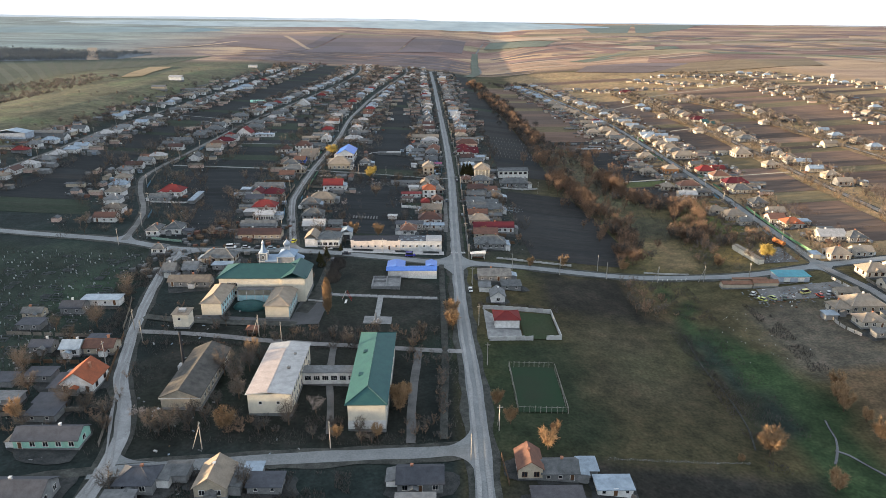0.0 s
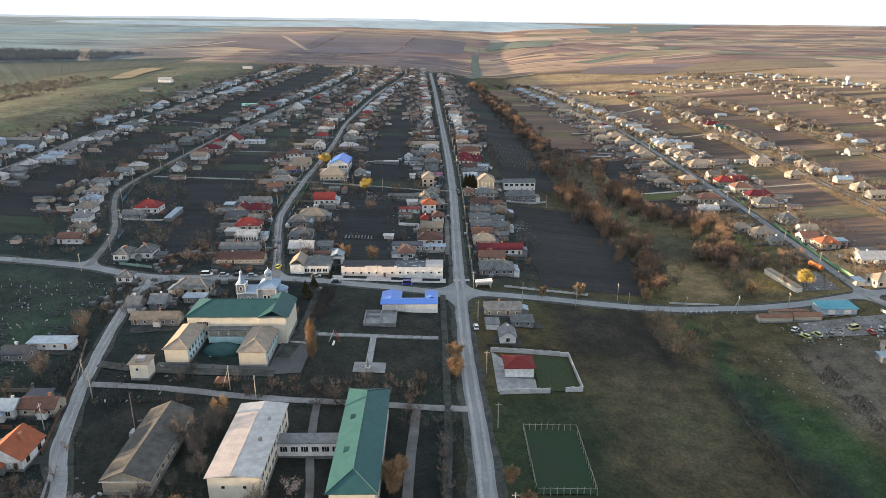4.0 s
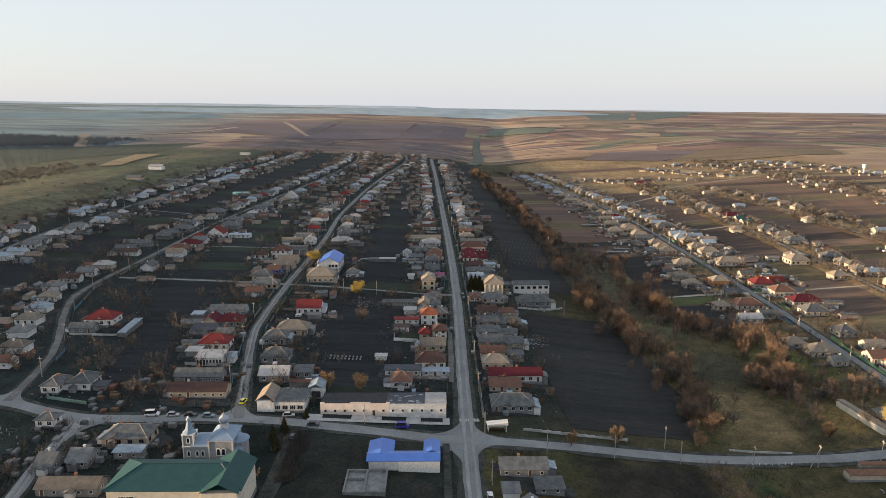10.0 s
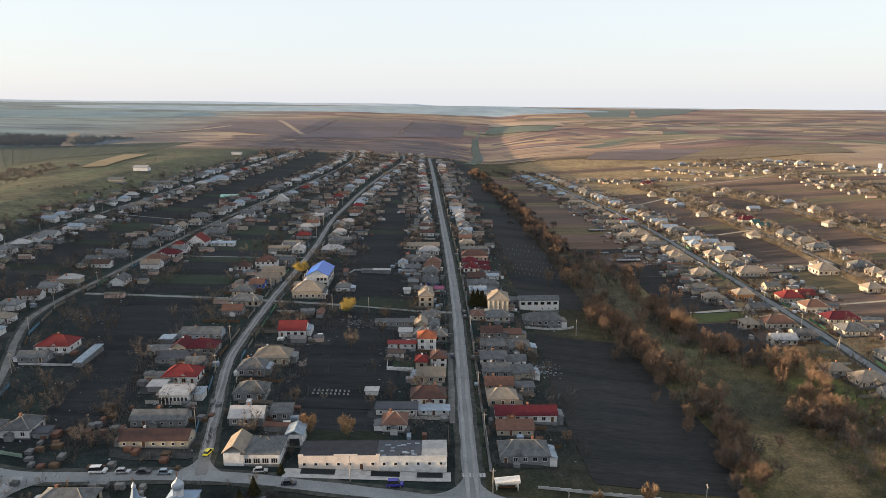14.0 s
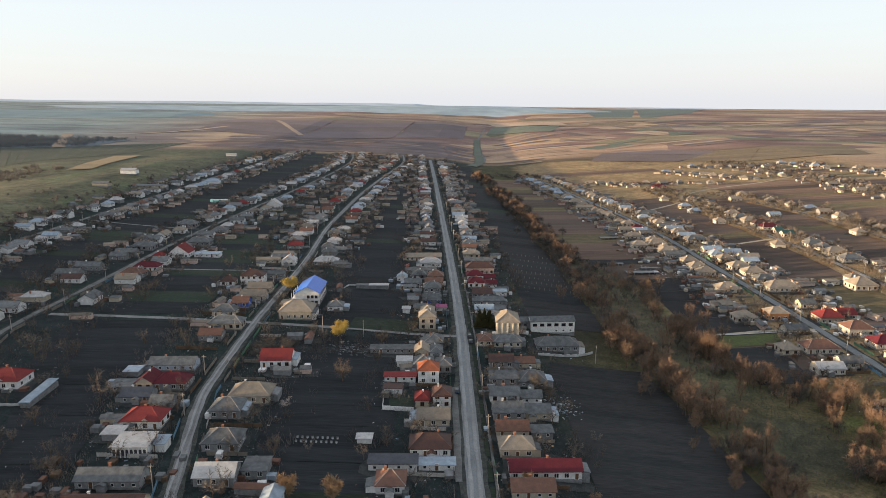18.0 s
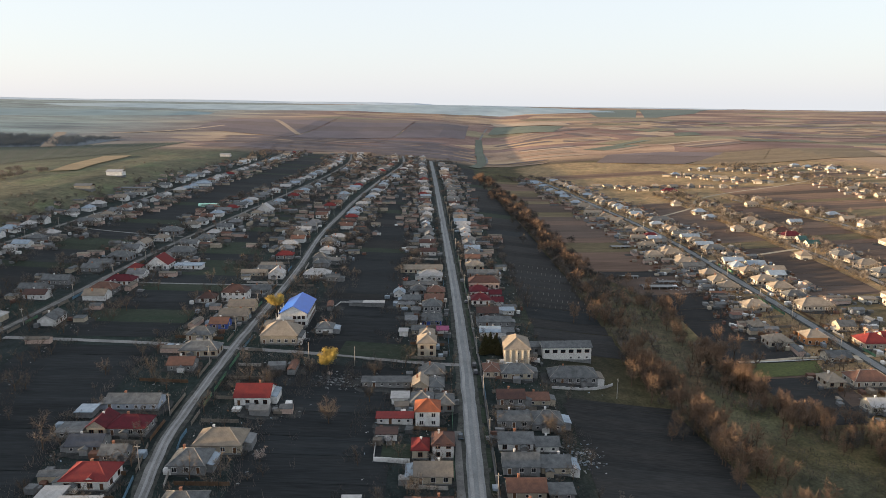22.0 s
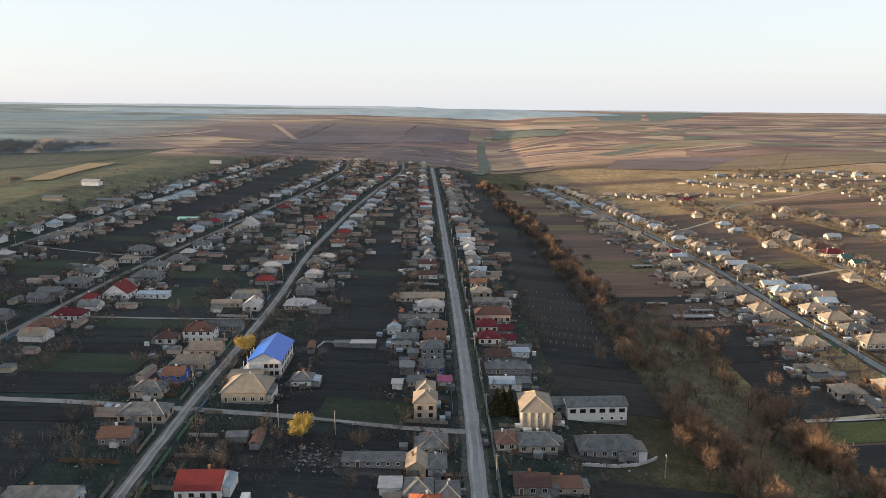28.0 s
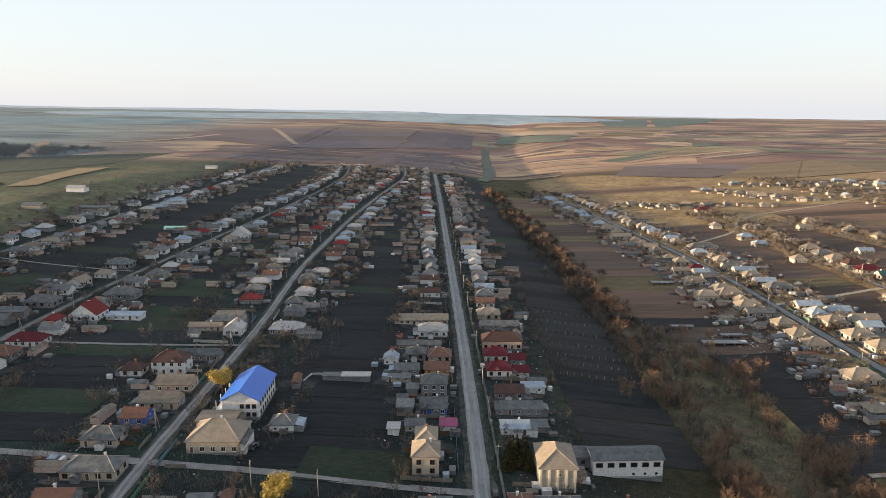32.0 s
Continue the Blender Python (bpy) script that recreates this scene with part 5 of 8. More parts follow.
PROTO = []
for i in range(24):
    q = random.Random(100 + i)
    code = q.choice("hhhgg") + q.choice("wwwwssst") + q.choice("gggsssttooosirwwi" if i < 22 else "Rcdd")
    PROTO.append(house_at(code, q.uniform(8, 11.5), q.uniform(6.5, 8), q.choice((2.8, 2.9, 3.1)), pose(-1500 - 30 * i, -900, 0), extra=False, group="village houses"))
PROTO_E = []
for i in range(12):
    q = random.Random(140 + i)
    code = q.choice("hhhhg") + q.choice("aaaatts") + q.choice("ttttooogrti")
    PROTO_E.append(house_at(code, q.uniform(8, 12), q.uniform(6.5, 8.5), q.choice((2.8, 2.9, 3.1)), pose(-1500 - 30 * i, -960, 0), extra=False, group="village houses"))
SHED = []
for i in range(16):
    q = random.Random(300 + i)
    code = q.choice("fggg") + q.choice("sstk") + q.choice("ggoorgsot")
    w, d = q.uniform(4, 11), q.uniform(2.6, 4.2)
    bm = bmesh.new()
    block(bm, -w / 2, -d / 2, -1.4, w / 2, d / 2, 2.1)
    sh = new("shed", mesh_of("shed", bm, WALL[code[1]]))
    tagged(sh, "low %s shed with a %s roof" % (WALL_WORD[code[1]], ROOF_WORD[code[2]]), "shed", "village sheds")
    part("roof", roof_bm(code[0], w, d, 2.1, 0.26 * d, 0.25, 0.1), ROOF[code[2]], sh)
    SHED.append(sh)
BUILT = BUILT[:-36]
NEAR_END = 655   # past this y, things are too far to tell apart and are joined
far_items = {}
bpy.context.view_layer.update()


CELLS, COUNTED = {}, [0]


def free(x, y, r):
    """Whether a spot lies clear of all buildings."""
    while COUNTED[0] < len(BUILT):
        a, b, c = BUILT[COUNTED[0]]
        CELLS.setdefault((int(a // 30), int(b // 30)), []).append((a, b, c))
        COUNTED[0] += 1
    i, j = int(x // 30), int(y // 30)
    for u in (i - 1, i, i + 1):
        for v in (j - 1, j, j + 1):
            for a, b, c in CELLS.get((u, v), ()):
                if abs(x - a) <= r + c * 0.9 and abs(y - b) <= r * 0.75 + c * 0.7:
                    return False
    return True


def meshes_of(ob):
    """Each mesh of a thing with its pose inside the thing."""
    inv = ob.matrix_world.inverted()
    return [(o.data, inv @ o.matrix_world) for o in (ob, *ob.children_recursive) if o.type == "MESH"]


SETS = {}


def settle(ob, m, key):
    """A copy of a thing, its own object when near, kept for joining when far."""
    if m.translation.y < NEAR_END:
        return copy_thing(ob, m)
    if ob.name not in SETS:
        SETS[ob.name] = meshes_of(ob)
    far_items.setdefault(key, []).append((SETS[ob.name], m))


def join_far(key, name, label, category):
    """All far things of a kind as one object."""
    vs, fs, ms, mats, n = [], [], [], [], 0
    cache = {}
    for meshes, m in far_items.get(key, []):
        for me_, local in meshes:
            if me_.name not in cache:
                co = np.empty(len(me_.vertices) * 3)
                me_.vertices.foreach_get("co", co)
                cache[me_.name] = (co.reshape(-1, 3), [tuple(p.vertices) for p in me_.polygons], [p.material_index for p in me_.polygons])
            co, polys, mi = cache[me_.name]
            mm = np.array(m @ local)
            vs.append(co @ mm[:3, :3].T + mm[:3, 3])
            fs += [tuple(v + n for v in p) for p in polys]
            slots = []
            for s in me_.materials:
                if s not in mats:
                    mats.append(s)
                slots.append(mats.index(s))
            ms += [slots[k] for k in mi]
            n += len(co)
    me_ = bpy.data.meshes.new(name)
    me_.from_pydata(np.concatenate(vs).tolist(), [], fs)
    for s in mats:
        me_.materials.append(s)
    me_.polygons.foreach_set("material_index", ms)
    tagged(new(name, me_), label, category, kind="stuff")


def row_of(line, side, y0, y1, step, setback, rate=0.92, sheds=3, homes_from=0, near=(0.5, 0.14, 0.0)):
    """Houses with their outbuildings along one side of a street, where no other house stands."""
    y = y0
    while y < y1:
        x = at_y(line, y) + side * (setback + rnd.uniform(-1.5, 2.5))
        if y >= homes_from and rnd.random() < rate and free(x, y, 5.5):
            i = rnd.randrange(len(PROTO)) if rnd.random() < 0.8 else rnd.randrange(12)
            settle(PROTO_E[i % 12] if x > 130 else PROTO[i], put(x, y, rnd.uniform(-4, 4) + (180 if rnd.random() < 0.25 else 0) + (90 if rnd.random() < 0.2 else 0)), "house")
            BUILT.append((x, y, 5.5))
        for k in range(sheds):
            if rnd.random() < ((0.85, 0.6, 0.4)[k] if y > NEAR_END else near[k]):
                sx, sy = x + side * rnd.uniform(9 + 6 * k, 12 + 7 * k), y + rnd.uniform(-4, 4)
                if free(sx, sy, 3.2):
                    settle(SHED[rnd.randrange(len(SHED))], put(sx, sy, rnd.uniform(-6, 6) + (90 if rnd.random() < 0.3 else 0)), "shed")
                    BUILT.append((sx, sy, 3.2))
        y += step * rnd.uniform(0.85, 1.2)


BUILT += [(x, y, 2.0) for x, y in KEEP_CLEAR]
row_of(MAIN, -1, 330, 1400, 14, 14, homes_from=608)
row_of(MAIN, 1, 325, 1290, 14, 15, homes_from=622)
row_of(SECOND, -1, 330, 1395, 17, 14, homes_from=600)
row_of(SECOND, 1, 330, 1395, 19, 13, 0.85, homes_from=590)
row_of(THIRD, -1, 340, 1395, 16, 14, near=(0.6, 0.4, 0.1))
row_of(THIRD, 1, 470, 1390, 20, 14, 0.75)
row_of(FOURTH, -1, 345, 1240, 18, 14, 0.8, near=(0.6, 0.4, 0.0))
row_of(FOURTH, 1, 345, 1390, 16, 14, 0.85, near=(0.6, 0.4, 0.0))
row_of(EAST, -1, 485, 1140, 13.5, 13, 0.95, 3, 600, near=(0.8, 0.5, 0.25))
row_of(EAST, 1, 430, 1130, 13.5, 14, 0.95, 2, 605, near=(0.8, 0.5, 0.25))
row_of(EAST_B, -1, 470, 920, 30, 12, 0.25, 0)
row_of(EAST_B, 1, 440, 940, 21, 13, 0.8, 1)
row_of(EAST_C, -1, 560, 900, 28, 12, 0.35, 0)
row_of(EAST_C, 1, 540, 900, 24, 13, 0.7, 1)
row_of(EAST_D, -1, 620, 1100, 25, 12, 0.65, 2)
row_of(EAST_D, 1, 600, 1130, 30, 13, 0.5, 2)
row_of(EAST_E, -1, 820, 1160, 19, 10, 0.85, 2)
row_of(EAST_E, 1, 820, 1160, 30, 11, 0.5, 1)
for x0, y0, x1, y1, n in ((205, 1040, 262, 985, 7), (330, 1110, 395, 1004, 9), (380, 1150, 470, 1105, 6), (270, 1010, 340, 985, 5)):
    for i in range(n):
        x, y = x0 + (x1 - x0) * i / (n - 1) + rnd.uniform(-4, 4), y0 + (y1 - y0) * i / (n - 1) + rnd.uniform(-5, 5)
        if free(x, y, 6):
            settle(PROTO_E[rnd.randrange(12)], put(x, y, rnd.uniform(-20, 20)), "house")
            BUILT.append((x, y, 6))
            for k in range(3):
                sx, sy = x + rnd.choice((-1, 1)) * rnd.uniform(8, 15), y + rnd.uniform(-7, 7)
                if free(sx, sy, 3):
                    settle(SHED[rnd.randrange(len(SHED))], put(sx, sy, rnd.uniform(-20, 20)), "shed")
                    BUILT.append((sx, sy, 3))
join_far("house", "far_houses", "rows of small far village houses with grey, tan and red roofs", "houses")
join_far("shed", "far_sheds", "low far sheds behind the village houses", "sheds")
ys = random.Random(8)
vs, fs = [], []
for x, y, c in BUILT:
    if 120 < y < 700 and 2.5 < c < 14:
        k = len(vs)
        vs.append((x, y, ground(x, y) + 0.19))
        cx, cy = c + ys.uniform(0.5, 4), c * 0.7 + ys.uniform(0.5, 3)
        for i in range(22):
            a = 2 * math.pi * i / 22
            f = 1.0 + 0.42 * noise.noise((math.cos(a) * 1.6 + x, math.sin(a) * 1.6 + y, 1.5))
            px, py = x + math.copysign(abs(math.cos(a)) ** 0.7, math.cos(a)) * cx * f, y + math.copysign(abs(math.sin(a)) ** 0.7, math.sin(a)) * cy * f
            vs.append((px, py, ground(px, py) + 0.19))
        fs += [(k, k + 1 + i, k + 1 + (i + 1) % 22) for i in range(22)]
me = bpy.data.meshes.new("yards")
me.from_pydata(vs, [], fs)
me.materials.append(yard_dirt)
tagged(new("yards", me), "trodden grey earth yards round the houses", "yards", kind="stuff")
for p in PROTO + PROTO_E + SHED:
    for o in (*p.children_recursive, p):
        bpy.data.objects.remove(o)


# ---- large buildings ----
PANES = {}
for key, (w_, h_, bars_) in {"w": (1.25, 1.35, 1), "b": (1.25, 1.35, 1), "s": (0.8, 0.8, 0), "l": (1.8, 1.5, 2)}.items():
    ps = []
    cuts = [-w_ / 2] + [v for i in range(bars_) for v in (-w_ / 2 + w_ * (i + 1) / (bars_ + 1) - 0.035, -w_ / 2 + w_ * (i + 1) / (bars_ + 1) + 0.035)] + [w_ / 2]
    for i in range(bars_ + 1):
        ps.append(mesh_of("pane", box_bm(cuts[2 * i] + 0.004, -0.034, 0.004, cuts[2 * i + 1] - 0.004, -0.024, h_ - 0.004), glass))
    PANES[key] = ps


def glazed(e, key, m):
    """A window of a large building with each pane as a piece of its own."""
    wob = part("window", WIN[key], None, e, at=m)
    for p in PANES[key]:
        part("pane", p, None, wob)


def side_windows(e, x, y0, y1, z0, n, key="w", face=1, floors=1, fh=3.0):
    """A row of windows on a wall that faces +x (1) or -x (-1)."""
    for f in range(floors):
        for i in range(n):
            glazed(e, key, pose(x, y0 + (y1 - y0) * (i + 0.5) / n, z0 + f * fh, 0, 0, 90 * face))


def front_windows(e, y, x0, x1, z0, n, key="w", floors=1, fh=3.0):
    for f in range(floors):
        for i in range(n):
            glazed(e, key, pose(x0 + (x1 - x0) * (i + 0.5) / n, y, z0 + f * fh))


def hall(name, x0, y0, x1, y1, hw, rk, rh, wm, rm, label, category="building", rz=0, o=0.5):
    w, d = x1 - x0, y1 - y0
    e = thing(name, put((x0 + x1) / 2, (y0 + y1) / 2, rz), label, category)
    part("wall", box_bm(-w / 2, -d / 2, -3, w / 2, d / 2, hw), wm, e)
    if rh is not None:
        made = roof_bm(rk, w, d, hw, rh, o, caps_too=False)
        bm, ends = made if rk == "h" else (made, ())
        top = part("roof", bm, rm, e)
        for p, q in ends:
            cb = bmesh.new()
            rod(cb, p, q, 0.14, 0.14, 5)
            part("ridge_cap", cb, rm, top)
    part("plinth", box_bm(-w / 2 - 0.08, -d / 2 - 0.08, -3, w / 2 + 0.08, d / 2 + 0.08, 0.6), dark_concrete, e)
    BUILT.append(((x0 + x1) / 2, (y0 + y1) / 2, max(w, d) / 2))
    return e, w, d


e, w, d = hall("school", -23.2, 158, -12.9, 201, 8.4, "h", 2.6, WALL["c"], ROOF["e"], "long cream three-storey school block with a green hipped roof", "school", o=0.7)
side_windows(e, w / 2, -20, 20, 1.2, 11, "l", 1, 2, 3.4)
side_windows(e, -w / 2, -20, 20, 1.2, 11, "l", -1, 2, 3.4)
front_windows(e, -d / 2, -4.5, 4.5, 1.2, 2, "w")
part("wall_band", box_bm(-w / 2 - 0.05, -d / 2 - 0.05, 0.6, w / 2 + 0.05, -d / 2, 3.2), WALL["w"], e, "white painted band")
for y in (-8, 6):
    part("dormer", box_bm(-3.4, y - 0.8, 8.6, -1.4, y + 0.8, 10.2), ROOF["e"], e)
e, w, d = hall("school_annex", -52, 164, -40, 194.5, 6.8, "y", 0.7, WALL["c"], ROOF["w"], "cream two-storey school annex with a patched whitish metal roof", "school")
side_windows(e, w / 2, -14, 14, 1.2, 9, "l", 1, 2, 3.1)
front_windows(e, -d / 2, -5, 5, 3.6, 2, "s")
pink_sheet = mat("pinkish_faded_sheet", (0.4, 0.35, 0.33), (0.29, 0.255, 0.243), 0.4, 0.6)
pt = bmesh.new()
prism(pt, [(-6.3, -15.5, 6.93), (-0.4, -15.5, 7.6), (-0.4, 11.0, 7.6), (-6.3, 11.0, 6.93)], [(-6.3, -15.5, 6.99), (-0.4, -15.5, 7.66), (-0.4, 11.0, 7.66), (-6.3, 11.0, 6.99)])
part("roof_patch", pt, pink_sheet, e, "pinkish worn sheets")
part("roof_vent", box_bm(2.6, -2.0, 7.2, 3.4, -1.2, 8.0), dark_concrete, e)
part("roof_vent", box_bm(2.8, 7.0, 7.2, 3.5, 7.7, 7.9), dark_concrete, e)
e, w, d = hall("school_corridor", -40, 181, -23.3, 184.4, 4.6, "f", 0, WALL["w"], ROOF["s"], "low white glazed corridor joining two school blocks", "school")
front_windows(e, -d / 2, -8, 8, 1.9, 6, "l")
e, w, d = hall("long_barn", -77, 165.5, -66, 195, 3.8, "y", 2.6, WALL["t"], mat("mossy_dark_slate", (0.098, 0.094, 0.087), (0.055, 0.054, 0.052), 0.5, 0.85), "long weathered barn with a sagging dark brown-grey slate roof", "barn")
prism_bm = bmesh.new()
prism(prism_bm, [(-w / 2, -d / 2 - 0.02, 3.8), (w / 2, -d / 2 - 0.02, 3.8), (w / 2, -d / 2 + 0.2, 3.8), (-w / 2, -d / 2 + 0.2, 3.8)], [(-0.1, -d / 2 - 0.02, 6.2), (0.1, -d / 2 - 0.02, 6.2), (0.1, -d / 2 + 0.2, 6.2), (-0.1, -d / 2 + 0.2, 6.2)])
part("gable", prism_bm, WALL["t"], e)
part("gable_board", box_bm(-w / 2 - 0.4, -d / 2 - 0.5, 3.55, w / 2 + 0.4, -d / 2 - 0.42, 3.85), frame_white, e, "white painted board")
side_windows(e, w / 2, -12, 12, 1.2, 7, "w", 1)
e = thing("boiler_chimney", put(-78.5, 188), "tall thin black steel boiler chimney", "chimney")
bm = bmesh.new()
rod(bm, (0, 0, -0.5), (0, 0, 13), 0.42, 0.36, 10)
part("flue", bm, ROOF["q"], e)
part("base", box_bm(-1.6, -1.2, -1, 1.2, 1.2, 1.6), concrete, e)
e, w, d = hall("water_hut", -92, 216, -86.6, 221, 5.4, "f", 0, WALL["c"], ROOF["t"], "cream square water tower hut with a flat cap", "hut")
part("tank", box_bm(-1.2, -1.0, 5.6, 1.2, 1.0, 6.5), concrete, e)
front_windows(e, -d / 2, -2, 1, 3.2, 1, "s")

# the church school: one block and two wings round a yard
e, w, d = hall("church_school", -84, 244, -50, 258.5, 8.6, "h", 3.2, WALL["c"], ROOF["e"], "large cream two-storey hall with a green hipped roof", "school", o=0.7)
part("end_roof", roof_bm("y", 9, 17, 8.8, 2.6, 0.4), ROOF["e"], e, at=pose(w / 2 - 4.6, -0.6, 0))
part("end_wall", box_bm(-4.5, -8.6, -2, 4.5, 8.6, 8.8), WALL["c"], e, at=pose(w / 2 - 4.6, -0.6, 0))
side_windows(e, w / 2 - 0.1, -7, 7, 1.4, 5, "l", 1, 2, 3.6)
part("gallery_roof", box_bm(-9.5, -d / 2 - 3.2, 4.7, 7.5, -d / 2, 5.0), ROOF["s"], e)
part("gallery_wall", box_bm(-9.5, -d / 2 - 3.0, -1, 7.5, -d / 2 - 2.8, 2.4), WALL["v"], e)
for i in range(6):
    part("gallery_post", box_bm(-9.3 + i * 3.3, -d / 2 - 3.1, -1, -9.05 + i * 3.3, -d / 2 - 2.85, 4.7), WALL["w"], e)
front_windows(e, -d / 2, -14, -10, 1.6, 2, "l", 2, 3.6)
for nm, x0, x1, face in (("school_wing", -85.3, -78, 1), ("school_wing", -62, -53.3, 1)):
    e, w, d = hall(nm, x0, 226, x1, 243.4, 5.2, "h", 2.2, WALL["c"], ROOF["t"], "cream two-storey wing with a tan hipped roof and turquoise side", "school")
    part("painted_side", box_bm(w / 2, -d / 2 + 0.2, -1, w / 2 + 0.06, d / 2 - 0.2, 5.1), WALL["v"], e, "pale turquoise side wall")
    side_windows(e, w / 2 + 0.06, -8, 8, 0.9, 6, "w", 1, 2, 2.3)
e = thing("yard_dome", put(-70.2, 235.5), "dark green domed tarpaulin cover over the yard", "cover")
bm = bmesh.new()
bmesh.ops.create_uvsphere(bm, u_segments=24, v_segments=12, radius=1.0)
bmesh.ops.scale(bm, vec=(6.4, 4.2, 2.6), verts=bm.verts)
part("cover", bm, ROOF["e"], e)
yard_asphalt = mat("smooth_yard_asphalt", (0.088, 0.09, 0.094), (0.064, 0.066, 0.07), 0.12, 0.9, fine=18, contrast=0.6)
quad_patch("pavement_yard", [(-53, 221), (-42, 223), (-41, 252), (-52, 252)], yard_asphalt, "dark paved drive beside the hall", "pavement", 0.24)
quad_patch("pavement_forecourt", [(-88, 221), (-53, 220), (-53, 226), (-88, 227)], yard_asphalt, "worn earth forecourt", "pavement", 0.15)

# church
church_roof = mat("blue_grey_church_roof", (0.2, 0.27, 0.36), (0.16, 0.21, 0.28), 0.5, 0.5)
church_wall = mat("grey_church_stucco", (0.3, 0.31, 0.32), (0.22, 0.23, 0.24), 0.7)
e, w, d = hall("church", -73, 273.5, -60.5, 282, 4.4, "g", 1.9, church_wall, church_roof, "small grey and white church with blue-grey roofs and domes", "church", o=0.25)
steel = mat("silver_dome_metal", (0.36, 0.4, 0.45), (0.28, 0.32, 0.36), 0.6, 0.45, 0.3)


def turned(bm, z, prof, n=16):
    for (r0, z0), (r1, z1) in zip(prof, prof[1:]):
        rod(bm, (0, 0, z + z0), (0, 0, z + z1), r0, r1, n)


def arched_mesh(w, h):
    """A round-headed window with a thick white surround, facing -y."""
    bm = bmesh.new()
    n = 8
    inner = [(-w / 2, 0)] + [(-w / 2 * math.cos(math.pi * k / n), h - w / 2 + w / 2 * math.sin(math.pi * k / n)) for k in range(n + 1)] + [(w / 2, 0)]
    t = 0.24
    outer = [(-w / 2 - t, -0.2)] + [(-(w / 2 + t) * math.cos(math.pi * k / n), h - w / 2 + (w / 2 + t) * math.sin(math.pi * k / n)) for k in range(n + 1)] + [(w / 2 + t, -0.2)]
    m = len(inner)
    for k in range(m):
        a, b, c_, d_ = inner[k], inner[(k + 1) % m], outer[(k + 1) % m], outer[k]
        prism(bm, [(p[0], 0.02, p[1]) for p in (a, b, c_, d_)], [(p[0], -0.14, p[1]) for p in (a, b, c_, d_)], 0)
    bm.faces.new([bm.verts.new((x, -0.04, z)) for x, z in inner]).material_index = 1
    return mesh_of("window", bm, [frame_white, glass])


ARCH, ARCH_S = arched_mesh(0.95, 2.1), arched_mesh(0.7, 1.5)
# bell tower in three tiers
TX, TY = -7.3, -2.2
for nm, r, z0, z1 in (("bell_tower", 1.7, -2, 4.2), ("bell_tower", 1.55, 4.2, 8.0)):
    part(nm, box_bm(-r, -r, z0, r, r, z1), church_wall, e, at=pose(TX, TY, 0))
for z in (4.2, 8.0):
    part("cornice", box_bm(-1.9, -1.9, z - 0.15, 1.9, 1.9, z + 0.15), frame_white, e, at=pose(TX, TY, 0))
for sx in (-1, 1):
    for sy in (-1, 1):
        part("corner_strip", box_bm(sx * 1.6 - 0.16, sy * 1.6 - 0.16, 0, sx * 1.6 + 0.16, sy * 1.6 + 0.16, 8.0), frame_white, e, at=pose(TX, TY, 0))
for fx, fy, rz in ((0, -1, 0), (1, 0, 90), (-1, 0, -90)):
    part("window", ARCH_S, None, e, at=pose(TX + fx * 1.57, TY + fy * 1.57, 5.4, 0, 0, rz))
    part("window", ARCH_S, None, e, at=pose(TX + fx * 1.72, TY + fy * 1.72, 1.2, 0, 0, rz))
b2 = bmesh.new()
turned(b2, 8.15, [(2.0, 0), (1.15, 1.0), (0.55, 3.4), (0.34, 3.7)], 8)
part("spire", b2, church_roof, e, at=pose(TX, TY, 0))
b2 = bmesh.new()
turned(b2, 11.8, [(0.36, 0), (0.62, 0.35), (0.55, 0.75), (0.2, 1.2), (0.04, 1.7)], 10)
part("small_dome", b2, steel, e, at=pose(TX, TY, 0))
# main cube with its drum and dome
CX = 2.6
part("cube_wall", box_bm(-3.6, -4.6, -2, 3.6, 4.6, 6.4), church_wall, e, at=pose(CX, 0, 0))
part("cornice", box_bm(-3.8, -4.8, 6.2, 3.8, 4.8, 6.5), frame_white, e, at=pose(CX, 0, 0))
part("cube_roof", roof_bm("h", 7.2, 9.2, 6.5, 2.3, 0.35), church_roof, e, at=pose(CX, 0, 0))
for sx in (-1, 1):
    part("corner_strip", box_bm(sx * 3.55 - 0.2, -4.75, 0, sx * 3.55 + 0.2, -4.5, 6.2), frame_white, e, at=pose(CX, 0, 0))
b3 = bmesh.new()
rod(b3, (0, 0, 7.0), (0, 0, 10.2), 1.25, 1.25, 16)
part("drum", b3, WALL["w"], e, at=pose(CX, 0, 0))
b4 = bmesh.new()
turned(b4, 10.2, [(1.4, 0), (1.4, 0.15), (1.15, 0.2), (1.55, 0.8), (1.45, 1.4), (0.85, 2.1), (0.25, 2.7), (0.05, 3.3)])
part("dome", b4, steel, e, at=pose(CX, 0, 0))
for x, y, z in ((TX, TY, 13.4), (CX, 0, 13.4)):
    cr = bmesh.new()
    block(cr, -0.06, -0.06, 0, 0.06, 0.06, 1.3)
    block(cr, -0.36, -0.05, 0.75, 0.36, 0.05, 0.87)
    part("cross", cr, frame_brown, e, at=pose(x, y, z))
for x in (-0.75, 0.75):
    part("window", ARCH, None, e, at=pose(CX + x, -4.6, 1.7))
for x in (-4.6, -3.0):
    part("window", ARCH_S, None, e, at=pose(x, -d / 2, 1.4))
b5 = bmesh.new()
rod(b5, (0, 0, -2), (0, 0, 4.8), 2.9, 2.9, 12)
part("apse", b5, church_wall, e, at=pose(CX + 4.2, 0, 0))
b5 = bmesh.new()
turned(b5, 4.8, [(3.2, 0), (3.1, 0.2), (0.3, 1.9)], 12)
